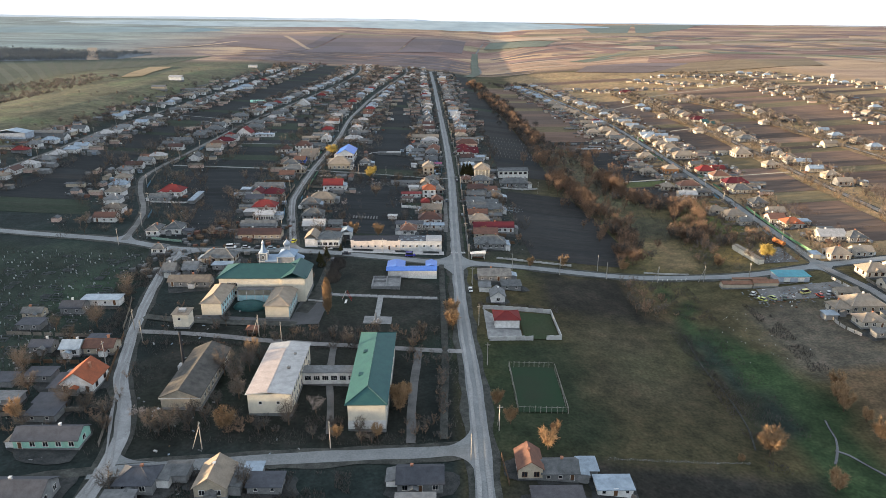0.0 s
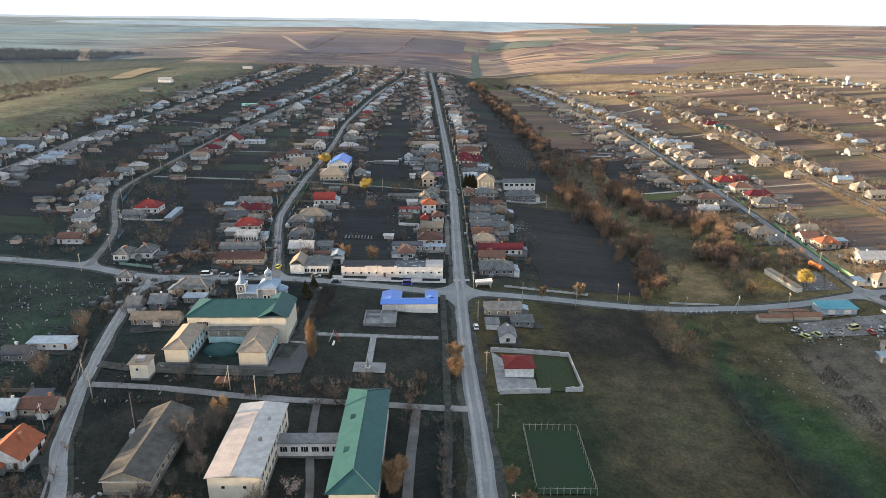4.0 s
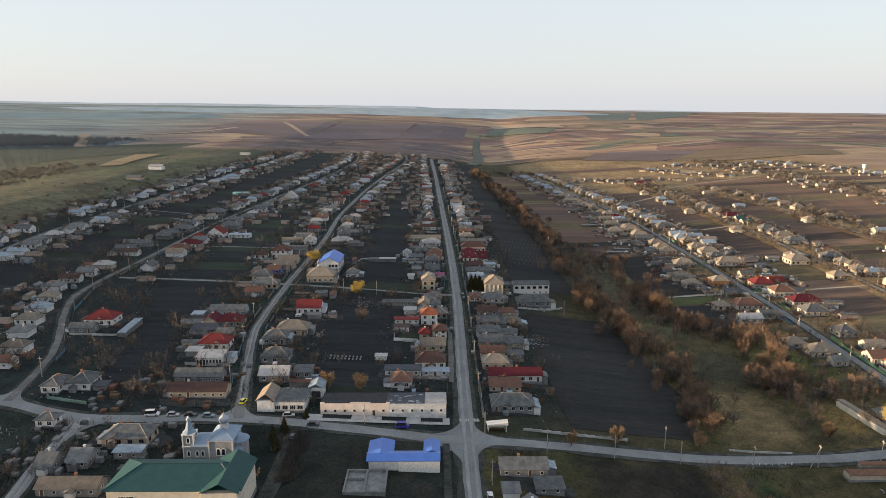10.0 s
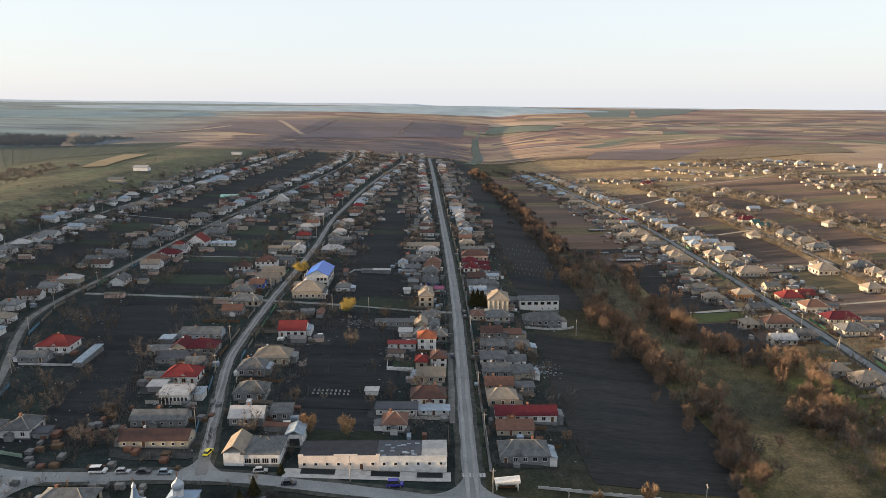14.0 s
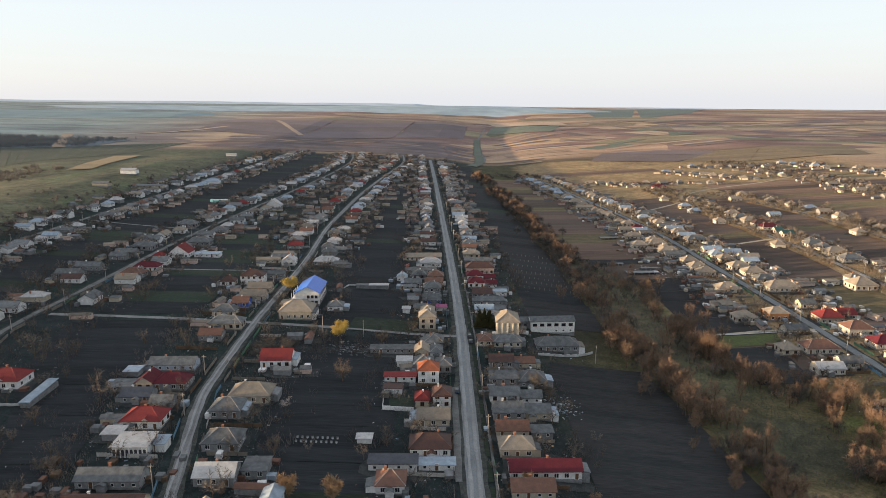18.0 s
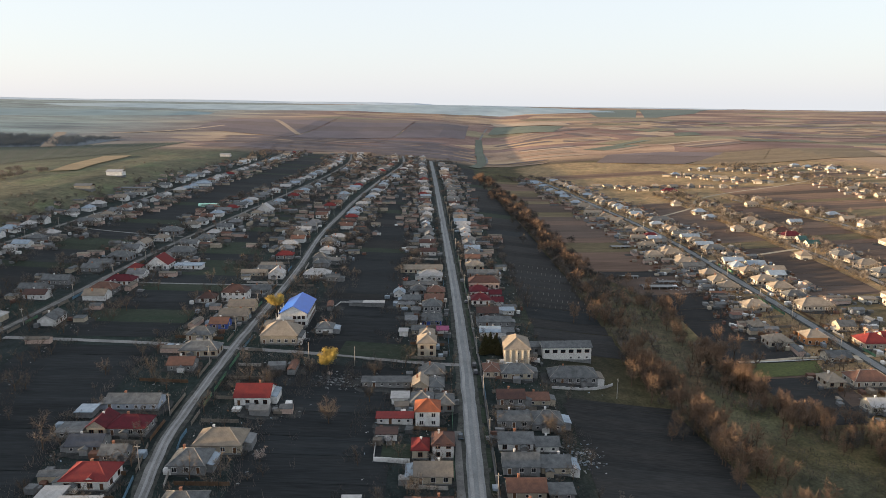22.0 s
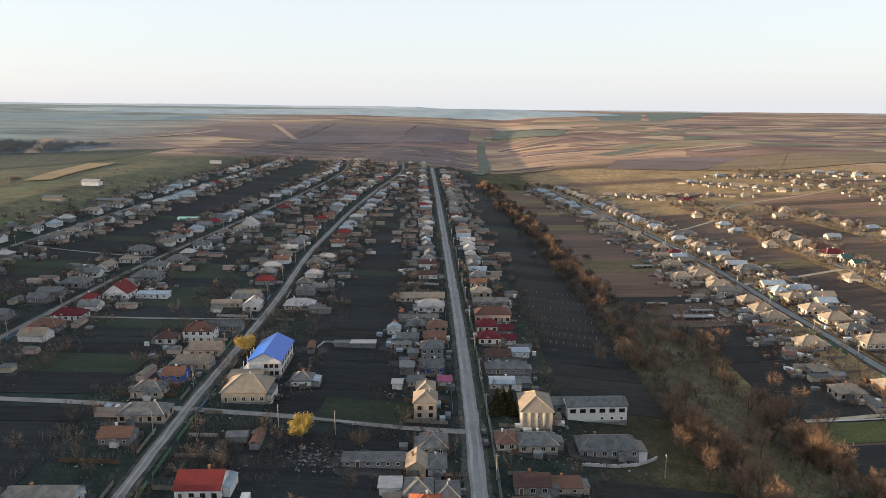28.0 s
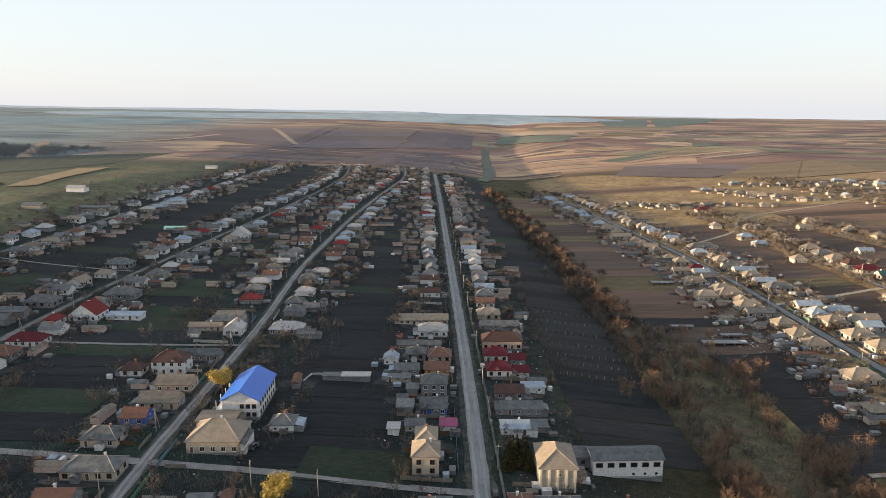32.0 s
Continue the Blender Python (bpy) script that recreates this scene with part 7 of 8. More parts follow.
# Black panels on the front stand for the shade within the bays
for i in range(9):
    part("bay", box_bm(-14 + i * 3.1, -d / 2 - 0.05, 0.2, -11.9 + i * 3.1, -d / 2 - 0.01, 2.6), ROOF["q"], e)
e, w, d = hall("manor", -262, 922, -246, 932, 5.2, "h", 2.6, WALL["w"], ROOF["i"], "large white house with a pale blue hipped roof", "house")
front_windows(e, -d / 2, -7, 7, 1.0, 5, "l")
e, w, d = hall("storage_hall", -336, 1248, -320, 1255, 3.6, "g", 1.5, WALL["w"], ROOF["w"], "long white storage hall at the village edge", "barn")
e, w, d = hall("storage_hall", -342, 830, -326, 838, 3.6, "g", 2, WALL["t"], ROOF["s"], "long cream and grey storage hall", "barn")
e = thing("greenhouse", put(-211, 815), "long pale green plastic greenhouse tunnel", "greenhouse")
bm = bmesh.new()
prof = [(3.2 * math.cos(a), 3.0 * math.sin(a)) for a in [math.pi * k / 10 for k in range(11)]]
prism(bm, [(-9, c, s) for c, s in prof], [(9, c, s) for c, s in prof])
part("cover", bm, mat("mint_plastic", (0.35, 0.62, 0.5), (0.3, 0.52, 0.42), 0.5, 0.4), e)
e = thing("water_tower", put(552, 945), "pale cylindrical water tower on the hillside", "tower")
bm = bmesh.new()
rod(bm, (0, 0, -1), (0, 0, 9), 1.2, 1.2, 12)
part("shaft", bm, concrete, e)
bm = bmesh.new()
rod(bm, (0, 0, 9), (0, 0, 14), 2.6, 2.6, 14)
part("tank", bm, WALL["w"], e)
for x, y, w_, d_ in ((128, 624, 12, 5), (149, 609, 14, 5), (140, 600, 22, 8), (146, 712, 15, 7)):
    e = thing("slab_ruin", put(x, y), "pale concrete frame of an unfinished farm building", "ruin")
    part("slab", box_bm(-w_ / 2, -d_ / 2, 1.5, w_ / 2, d_ / 2 * 0.2, 1.72), mid_concrete, e)
    for i in range(5):
        part("pillar", box_bm(-w_ / 2 + i * w_ / 4.4, -d_ / 2, -0.5, -w_ / 2 + i * w_ / 4.4 + 0.35, -d_ / 2 + 0.35, 1.5), mid_concrete, e)
    part("wall", box_bm(-w_ / 2, d_ / 2 - 0.3, -0.5, w_ / 2, d_ / 2, 1.1), dark_concrete, e)

# ---- cars ----
tyre = mat("black_tyre", (0.02, 0.02, 0.02), None, 2.0, 0.9)


def car_at(x, y, rz, colour, label, van=False, category="car"):
    e = thing("van" if van else "car", pose(x, y, ground(x, y) + 0.28, 0, 0, rz), label, category)
    L, W, H = (4.9, 1.95, 1.05) if van else (4.3, 1.72, 0.8)
    bm = bmesh.new()
    prism(bm, [(-L / 2, -W / 2, 0.28), (L / 2, -W / 2, 0.28), (L / 2, W / 2, 0.28), (-L / 2, W / 2, 0.28)], [(-L / 2 + 0.08, -W / 2 + 0.06, H), (L / 2 - 0.15, -W / 2 + 0.06, H - 0.08), (L / 2 - 0.15, W / 2 - 0.06, H - 0.08), (-L / 2 + 0.08, W / 2 - 0.06, H)])
    bmesh.ops.bevel(bm, geom=list(bm.edges), offset=0.08, segments=1, affect="EDGES")
    paint = mat(label.split()[0] + "_car_paint", colour, None, 2.0, 0.25, per_thing=0, bump=0)
    part("body", bm, paint, e)
    a, b, top = (-L / 2 + 0.1, L / 2 - 1.0, 2.0) if van else (-L / 2 + 0.5, L / 2 - 1.1, 1.42)
    bm = bmesh.new()
    prism(bm, [(a, -W / 2 + 0.1, H - 0.03), (b, -W / 2 + 0.1, H - 0.09), (b, W / 2 - 0.1, H - 0.09), (a, W / 2 - 0.1, H - 0.03)], [(a + 0.35, -W / 2 + 0.24, top), (b - 0.6, -W / 2 + 0.24, top), (b - 0.6, W / 2 - 0.24, top), (a + 0.35, W / 2 - 0.24, top)])
    part("cabin", bm, glass, e)
    part("roof_panel", box_bm(a + 0.3, -W / 2 + 0.2, top, b - 0.55, W / 2 - 0.2, top + 0.06), paint, e)
    for sx in (-1, 1):
        for sy in (-1, 1):
            bm = bmesh.new()
            rod(bm, (sx * L * 0.31, sy * (W / 2 - 0.18), 0.3), (sx * L * 0.31, sy * (W / 2 + 0.01), 0.3), 0.31, 0.31, 12)
            wh = part("wheel", bm, tyre, e)
            rb = bmesh.new()
            rod(rb, (sx * L * 0.31, sy * (W / 2 - 0.02), 0.3), (sx * L * 0.31, sy * (W / 2 + 0.025), 0.3), 0.18, 0.16, 10)
            part("rim", rb, concrete, wh)


for x, y, rz, c, lb, van in (
        (-96, 300.4, 4, (0.7, 0.7, 0.7), "white delivery van parked on the cross street", True),
        (-89, 300.4, 3, (0.4, 0.41, 0.43), "silver saloon car parked on the street", False),
        (-83, 300.4, 2, (0.02, 0.02, 0.025), "black saloon car parked on the street", False),
        (-77, 300.4, 2, (0.25, 0.33, 0.38), "pale blue car parked on the street", False),
        (-68.5, 312, 80, (0.6, 0.55, 0.05), "yellow small car on the gravel street", False),
        (-50.5, 303, 4, (0.5, 0.5, 0.5), "grey estate car parked by the corner house", False),
        (-46, 288, 88, (0.03, 0.03, 0.04), "dark hatchback parked on the drive", False),
        (-41, 297, 4, (0.03, 0.035, 0.05), "dark car parked on the cross street", False),
        (-11, 298, 2, (0.03, 0.03, 0.28), "deep blue van on the cross street", True),
        (15.6, 455, 88, (0.03, 0.03, 0.035), "black car parked beside the main street", False),
        (15.8, 448, 91, (0.04, 0.04, 0.05), "dark grey car parked beside the main street", False),
        (15.5, 258, 92, (0.7, 0.7, 0.7), "white car parked beside the main street", False),
        (16.2, 541, 90, (0.04, 0.04, 0.05), "dark car parked beside the main street", False),
        (7.8, 396, 90, (0.03, 0.05, 0.07), "dark blue car by the red-roofed houses", False),
        (-57, 476, 70, (0.04, 0.04, 0.045), "dark car in the yard of the blue-roofed house", False),
        (143, 266, 120, (0.5, 0.52, 0.15), "yellowish derelict car in the farm yard", False),
        (148, 267, 110, (0.45, 0.5, 0.2), "pale green derelict car in the farm yard", False),
        (153, 266.5, 70, (0.1, 0.12, 0.1), "dark derelict car in the farm yard", False),
        (142, 272, 40, (0.6, 0.6, 0.6), "white derelict car in the farm yard", False),
        (164, 270, 20, (0.55, 0.5, 0.2), "yellow derelict van in the farm yard", True),
        (168, 266, 95, (0.4, 0.06, 0.04), "red derelict car in the farm yard", False),
        (173, 268, 60, (0.45, 0.46, 0.48), "silver derelict car in the farm yard", False)):
    car_at(x, y, rz, c, lb, van, "van" if van else "car")


# ---- trees ----
def bare_tree(seed, h, spread, tw, twigs=680, limbs=8, wide=0.115, low=0.22, sides=5):
    """A leafless tree: tapered trunk and limbs, and a loose crown of single twigs."""
    q = random.Random(seed)
    t, c = bmesh.new(), bmesh.new()
    th = h * 0.32
    rod(t, (0, 0, -0.4), (0, 0, th), h * 0.026, h * 0.018, sides + 2)
    tips = []
    for i in range(limbs):
        a = 2 * math.pi * (i + q.random()) / limbs
        r = spread * q.uniform(0.35, 0.8)
        base = Vector((0, 0, th * q.uniform(0.6, 1.0)))
        tip = Vector((math.cos(a) * r, math.sin(a) * r, h * q.uniform(0.6, 0.95)))
        mid = base.lerp(tip, 0.5) + Vector((math.cos(a), math.sin(a), 0)) * r * 0.18
        rod(t, base, mid, h * 0.012, h * 0.008, sides)
        rod(t, mid, tip, h * 0.008, h * 0.002, min(4, sides))
        tips.append((base, mid, tip))
    for k in range(twigs):
        base, mid, tip = tips[k % limbs]
        f = q.uniform(0.2, 1.0)
        s = base.lerp(mid, f * 2) if f < 0.5 else mid.lerp(tip, f * 2 - 1)
        d = (Vector((s.x, s.y, (s.z - h * 0.45) * 1.2)).normalized() * 0.7 + Vector((q.gauss(0, 0.7), q.gauss(0, 0.7), q.gauss(0.15, 0.5)))).normalized()
        s = s + d * h * q.uniform(0, 0.1)
        if s.z < h * low:
            s.z = h * low
        ln = h * q.uniform(0.08, 0.2)
        n = d.cross(Vector((q.random() - 0.5, q.random() - 0.5, q.random() - 0.5))).normalized() * wide * q.uniform(0.5, 1.1)
        c.faces.new([c.verts.new(s - n / 2), c.verts.new(s + n / 2), c.verts.new(s + d * ln)])
        if k % 2:
            s2 = s + d * ln * 0.45
            d2 = (d + Vector((q.gauss(0, 0.7), q.gauss(0, 0.7), q.gauss(0, 0.6)))).normalized()
            c.faces.new([c.verts.new(s2 - n / 3), c.verts.new(s2 + n / 3), c.verts.new(s2 + d2 * ln * 0.7)])
    return mesh_of("trunk", t, bark), mesh_of("crown", c, TWIG[tw])


def leafy_tree(seed, h, spread, tw, n=900, leaf=0.3, shape="round"):
    """A tree of many small leaf or blossom clumps round its limbs."""
    q = random.Random(seed)
    t, c = bmesh.new(), bmesh.new()
    rod(t, (0, 0, -0.4), (0, 0, h * 0.35), h * 0.03, h * 0.02, 7)
    limbs = []
    for i in range(9):
        a = 2 * math.pi * (i + q.random()) / 9
        r = spread * q.uniform(0.4, 0.95)
        tip = Vector((math.cos(a) * r, math.sin(a) * r, h * q.uniform(0.5, 0.98)))
        if shape == "column":
            tip = Vector((math.cos(a) * spread * 0.7, math.sin(a) * spread * 0.7, h * (0.25 + 0.72 * i / 8)))
        if shape == "cone":
            tip = Vector((0, 0, h * 0.97))
        rod(t, (0, 0, h * 0.28), tip, h * 0.012, 0.03, 4)
        limbs.append(tip)
    for k in range(n):
        if shape == "column":
            f = q.random()
            a, r = q.uniform(0, 2 * math.pi), spread * math.sqrt(q.random()) * min(1.0, 0.35 + 4 * f, 2.4 * (1.02 - f) ** 0.7) * q.uniform(0.8, 1.15)
            p = Vector((math.cos(a) * r, math.sin(a) * r, h * (0.07 + 0.93 * f)))
        elif shape == "cone":
            f = q.random() ** 1.5
            a, r = q.uniform(0, 2 * math.pi), spread * (1 - f) * math.sqrt(q.uniform(0.4, 1)) * (0.75 + 0.25 * math.cos(f * 40))
            p = Vector((math.cos(a) * r, math.sin(a) * r, h * (0.08 + 0.9 * f)))
        else:
            tip = limbs[q.randrange(9)]
            p = Vector((0, 0, h * 0.3)).lerp(tip, q.uniform(0.45, 1.05)) + Vector((q.gauss(0, 0.16), q.gauss(0, 0.16), q.gauss(0, 0.13))) * spread
        u = Vector((q.gauss(0, 1), q.gauss(0, 1), q.gauss(0, 1))).normalized()
        v = u.cross(Vector((q.gauss(0, 1), q.gauss(0, 1), q.gauss(0, 1)))).normalized()
        s = leaf * q.uniform(0.5, 1.2)
        c.faces.new([c.verts.new(p + u * s), c.verts.new(p + v * s * 0.6), c.verts.new(p - u * s), c.verts.new(p - v * s * 0.6)])
    return mesh_of("trunk", t, bark), mesh_of("crown", c, TWIG[tw])


TREE_END = 360


def tree_at(x, y, pair, label, category="tree", group="", rz=0, s=1.0, name="tree"):
    if y > TREE_END and group in ("stream-side trees", "garden trees"):
        far_crown("tree", x, y, s, (RUSTY if y > 560 else RUSTY_NEAR) if "stream" in group else None)
        return None
    e = thing(name, put(x, y, rz), label, category, group)
    e.scale = (s, s, s * 1.0)
    part("trunk", pair[0], None, e)
    part("crown", pair[1], None, e)
    return e


PALE = [bare_tree(120 + i, 8.5, 3.6, "pale", 1300, 10, 0.07, 0.12) for i in range(3)]
BROWN = [bare_tree(20 + i, 6.5, 3.2, "brown", 560) for i in range(4)]
GREY = [bare_tree(30 + i, 6.0, 3.2, "grey") for i in range(3)]
RUST = [bare_tree(40 + i, 6.5, 2.8, "rust", 720) for i in range(4)]
OCHRE = [bare_tree(50 + i, 7.5, 3.2, "ochre", 1500, 10, 0.16, 0.1) for i in range(2)]
SCRUB = [bare_tree(60 + i, 3.6, 3.0, "brown" if i % 2 else "rust", 560, 9, 0.12, 0.04) for i in range(4)]
FAR_TREES = [bare_tree(70 + i, (6.5, 6.0, 3.8)[i % 3], 3.1, ("brown", "grey", "pale", "brown")[i % 4], 150, 5, 0.15, 0.1, 3) for i in range(8)]


def light_tree(seed, h, spread, tw, n=100):
    """A small far tree: one stem and a loose crown of twigs."""
    q = random.Random(seed)
    t, c = bmesh.new(), bmesh.new()
    rod(t, (0, 0, -0.4), (0, 0, h * 0.5), 0.12, 0.05, 3)
    for k in range(n):
        u = Vector((q.gauss(0, 1), q.gauss(0, 1), q.gauss(0, 0.8))).normalized()
        s = Vector((0, 0, h * 0.5)) + Vector((u.x * spread, u.y * spread, u.z * h * 0.42)) * q.uniform(0.2, 0.85)
        d = (u + Vector((q.gauss(0, 0.6), q.gauss(0, 0.6), q.gauss(0.4, 0.5)))).normalized() * h * q.uniform(0.14, 0.3)
        w = d.cross(Vector((q.gauss(0, 1), q.gauss(0, 1), q.gauss(0, 1)))).normalized() * q.uniform(0.12, 0.22)
        c.faces.new([c.verts.new(s - w), c.verts.new(s + w), c.verts.new(s + d)])
    return mesh_of("trunk", t, bark), mesh_of("crown", c, TWIG[tw])


FARTHEST = [light_tree(170 + i, (6.0, 5.2, 3.4)[i % 3], (2.7, 3.0, 2.6)[i % 3], ("brown", "grey", "brown", "pale", "grey")[i % 5]) for i in range(10)]


RUSTY = [light_tree(180 + i, (9.5, 8.0, 5.0)[i % 3], (3.0, 3.0, 2.8)[i % 3], "brown" if i % 3 else "rust", 130) for i in range(6)]
RUSTY_NEAR = [bare_tree(85 + i, (9.2, 7.6, 5.4)[i % 3], 3.1, ("rust", "rust", "brown")[i % 3], 420, 6, 0.11, 0.08, 3) for i in range(6)]


HOLLOW = [bare_tree(95 + i, (5.6, 4.4, 6.4)[i % 3], 3.0, ("brown", "grey", "brown", "rust")[i % 4], 170, 5, 0.12, 0.03, 3) for i in range(8)]


def far_crown(key, x, y, s, kinds=None):
    ft = kinds or (FARTHEST if y > 590 else FAR_TREES)
    ft = ft[int(abs(x * 7 + y * 3)) % len(ft)]
    far_items.setdefault(key, []).append(([(ft[0], Matrix()), (ft[1], Matrix())], put(x, y, tr.uniform(0, 360)) @ Matrix.Scale(s, 4)))
LABELS = {"b": "leafless brown tree in a garden", "g": "leafless grey tree in a garden", "r": "leafless reddish-brown tree by the stream", "o": "ochre leafless tree standing in dry grass", "s": "low tangled leafless bush"}
tr = random.Random(77)


def clear(x, y, r=2.2):
    if not free(x, y, r):
        return False
    for line in (MAIN, SECOND, THIRD, FOURTH, EAST, EAST_B, EAST_C):
        if line[0][1] - 4 < y < line[-1][1] + 4 and abs(at_y(line, y) - x) < 4.2:
            return False
    return not (286 < y < 306 and -120 < x < 190)


# stream-side belts
left_run, right_run = line_points(BELT_LEFT, 2.0), line_points(BELT_RIGHT, 2.0)
n = 0
near_left, near_right = [q for q in left_run if q.y < 480], [q for q in right_run if q.y < 500]
while n < 900:
    e_ = tr.random()
    q_ = tr.choice(near_left if tr.random() < 0.4 else left_run) if e_ < 0.42 else tr.choice(near_right if tr.random() < 0.45 else right_run)
    x, y = q_.x + tr.gauss(0, 5.5), q_.y + tr.gauss(0, 5.5)
    if e_ > 0.86:
        y = tr.uniform(395, 1000)
        x = tr.uniform(at_y(BELT_LEFT, y), at_y(BELT_RIGHT, y))
    if noise.noise((x / 16, y / 16, 6.0)) < -0.3:
        continue
    if clear(x, y, 1.5):
        p = tr.random()
        pair = tr.choice(RUST) if p < 0.55 else tr.choice(SCRUB) if p < 0.8 else tr.choice(BROWN)
        tree_at(x, y, pair, LABELS["r" if p < 0.55 else "s" if p < 0.8 else "b"], "tree" if p < 0.55 or p >= 0.8 else "bush", "stream-side trees", tr.uniform(0, 360), tr.uniform(0.7, 1.3))
        n += 1
n = 0
while n < 1300:
    y = 392 + 520 * tr.random()
    a, b = at_y(BELT_LEFT, y) - 4, at_y(BELT_RIGHT, y) + 3
    x = tr.uniform(a, b)
    thick = 0.3 - 0.42 * ss(470, 600, y) if a + 9 < x < b - 9 else -0.15
    if noise.noise((x / 11, y / 17, 3.0)) > thick and clear(x, y, 1.0):
        far_crown("hollow", x, y, tr.uniform(0.5, 1.05), HOLLOW)
        n += 1
for i in range(230):
    x, y = (tr.uniform(140, 187), tr.gauss(343, 5)) if i < 130 else (tr.uniform(132, 146), tr.uniform(302, 345)) if i < 170 else (tr.uniform(84, 100), tr.uniform(246, 286))
    if clear(x, y, 0.8):
        far_crown("hollow", x, y, tr.uniform(0.35, 0.85), HOLLOW + RUSTY_NEAR if i % 2 else HOLLOW)
join_far("hollow", "hollow_scrub", "tangled leafless grey-brown scrub filling the stream hollow", "scrub")
for i in range(260):   # thicket along the school path and beside the school
    x, y = (tr.uniform(-62, 1), tr.uniform(209, 219)) if i < 60 else (tr.uniform(-9, 5), tr.uniform(154, 206)) if i < 150 else (tr.uniform(-128, -46), tr.uniform(262, 296)) if i < 215 else (tr.uniform(-128, -90), tr.uniform(140, 235))
    if free(x, y, 0.5):
        far_crown("thicket", x, y, tr.uniform(0.35, 0.75), HOLLOW)
join_far("thicket", "thicket", "low tangled brown thicket in the school grounds", "scrub")
# garden trees along the streets
for line, lo, hi, cnt in ((MAIN, -34, 40, 120), (SECOND, -40, 32, 130), (THIRD, -36, 36, 170), (FOURTH, -45, 40, 100), (EAST, -34, 26, 130), (EAST_B, -10, 26, 90), (EAST_C, -12, 26, 70), (EAST_D, -20, 30, 80)):
    n = k = 0
    while n < cnt and k < 4000:
        k += 1
        y = line[0][1] + 10 + (min(line[-1][1], 1380) - line[0][1]) * tr.random()
        if line is MAIN and y < 310:
            continue
        x = at_y(line, y) + tr.uniform(lo, hi)
        if clear(x, y):
            p = tr.random()
            east = x > 140
            pair = tr.choice(BROWN) if p < 0.45 else tr.choice(GREY) if p < 0.7 else tr.choice(RUST) if p < 0.9 else tr.choice(SCRUB)
            tree_at(x, y, pair, LABELS["b" if p < 0.45 else "g" if p < 0.7 else "r" if p < 0.9 else "s"].replace("by the stream", "in a garden"), "tree", "garden trees", tr.uniform(0, 360), tr.uniform(0.55, 0.95))
            n += 1
# scrub in the western valley
k = 0
while k < 1100:
    x, y = tr.uniform(-700, -440), tr.uniform(560, 1000)
    if noise.noise((x / 60, y / 60, 2.0)) > -0.15:
        far_crown("west_scrub", x, y, tr.uniform(0.7, 1.4), [FARTHEST[k_] for k_ in (0, 1, 2, 4, 5, 6)])
        k += 1
while k < 1170:
    x, y = tr.gauss(-345, 22), tr.uniform(420, 1150)
    if free(x, y, 2):
        far_crown("west_scrub", x, y, tr.uniform(0.35, 0.8), [FARTHEST[k_] for k_ in (0, 1, 2, 4, 5, 6)])
        k += 1
join_far("west_scrub", "western_scrub", "leafless brown scrub in the western hollow", "scrub")
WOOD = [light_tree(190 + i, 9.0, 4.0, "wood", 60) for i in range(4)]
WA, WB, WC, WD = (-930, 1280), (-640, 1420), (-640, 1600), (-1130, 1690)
# Floor patch in the same haze-tinted colour as the trees
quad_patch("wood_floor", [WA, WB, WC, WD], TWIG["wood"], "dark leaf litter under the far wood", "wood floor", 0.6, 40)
k = 0
while k < 1900:
    p = lerp2(lerp2(WA, WB, tr.random()), lerp2(WD, WC, tr.random()), tr.random())
    ride = -686 - 177 * (p[1] - 1398) / 368
    if abs(p[0] - ride) > 13:
        far_crown("wood", p[0] + tr.gauss(0, 6), p[1] + tr.gauss(0, 8), tr.uniform(0.8, 1.2), WOOD)
        k += 1
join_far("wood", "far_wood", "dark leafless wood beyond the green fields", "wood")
ribbon("wood_ride", [(-680, 1386), (-730, 1490), (-790, 1614), (-875, 1790)], 22, far_tone[5], "pale grassy ride cut through the far wood", "ride", 1.0, 2.0, 3)
# single trees that stand out
yellow = leafy_tree(3, 7.2, 3.4, "yellow", 4600, 0.23)
tree_at(-78.7, 514, yellow, "bright yellow blossoming tree beside the street", rz=40, s=1.35)
tree_at(-43, 447, yellow, "bright yellow blossoming tree by the lane", rz=160, s=1.2)
tree_at(166, 312, leafy_tree(6, 7.6, 4.0, "yellow", 6500, 0.22), "round yellow blossoming tree by the scrap lot", rz=260, s=1.05)
tree_at(-40, 232, leafy_tree(4, 15.0, 1.7, "ochre", 11000, 0.17, "column"), "tall narrow ochre poplar by the drive")
for x, y, s in ((7, 234, 0.95), (7, 222, 0.95), (-40.5, 326, 0.95), (-28, 325, 0.95), (45, 291, 0.7), (61, 295.5, 0.85), (91, 298.6, 0.8), (19, 172, 0.7), (34, 158.5, 0.6), (-9.5, 168, 0.85), (-8, 176, 0.7), (26, 335, 0.6), (-46, 172, 0.8), (95, 158, 1.15), (134, 194, 0.9), (131, 187, 0.85), (129.5, 181, 0.95), (133, 175, 0.7), (131, 165, 0.95), (106, 144, 0.9), (85, 154, 0.35), (31, 152, 0.85), (22, 163, 0.7), (-56, 156, 0.95), (-59.5, 197, 0.85), (-26, 154, 0.6), (-15, 155, 0.6), (-10.5, 171, 1.0), (-114, 159, 0.85), (140, 306, 0.8), (7.5, 228, 0.7)):
    tree_at(x, y, tr.choice(OCHRE), LABELS["o"], "tree", "ochre trees", tr.uniform(0, 360), s)
for x, y, s in ((-52.4, 378, 0.8), (-41, 440, 0.45), (-33.5, 166, 1.0), (-83, 161, 0.6), (-81, 162, 0.5)):
    tree_at(x, y, leafy_tree(int(x * 3 + 900), 5.5, 2.6, "white", 500, 0.2), "pale blossoming fruit tree in a bare garden", "tree", "", 0, s)
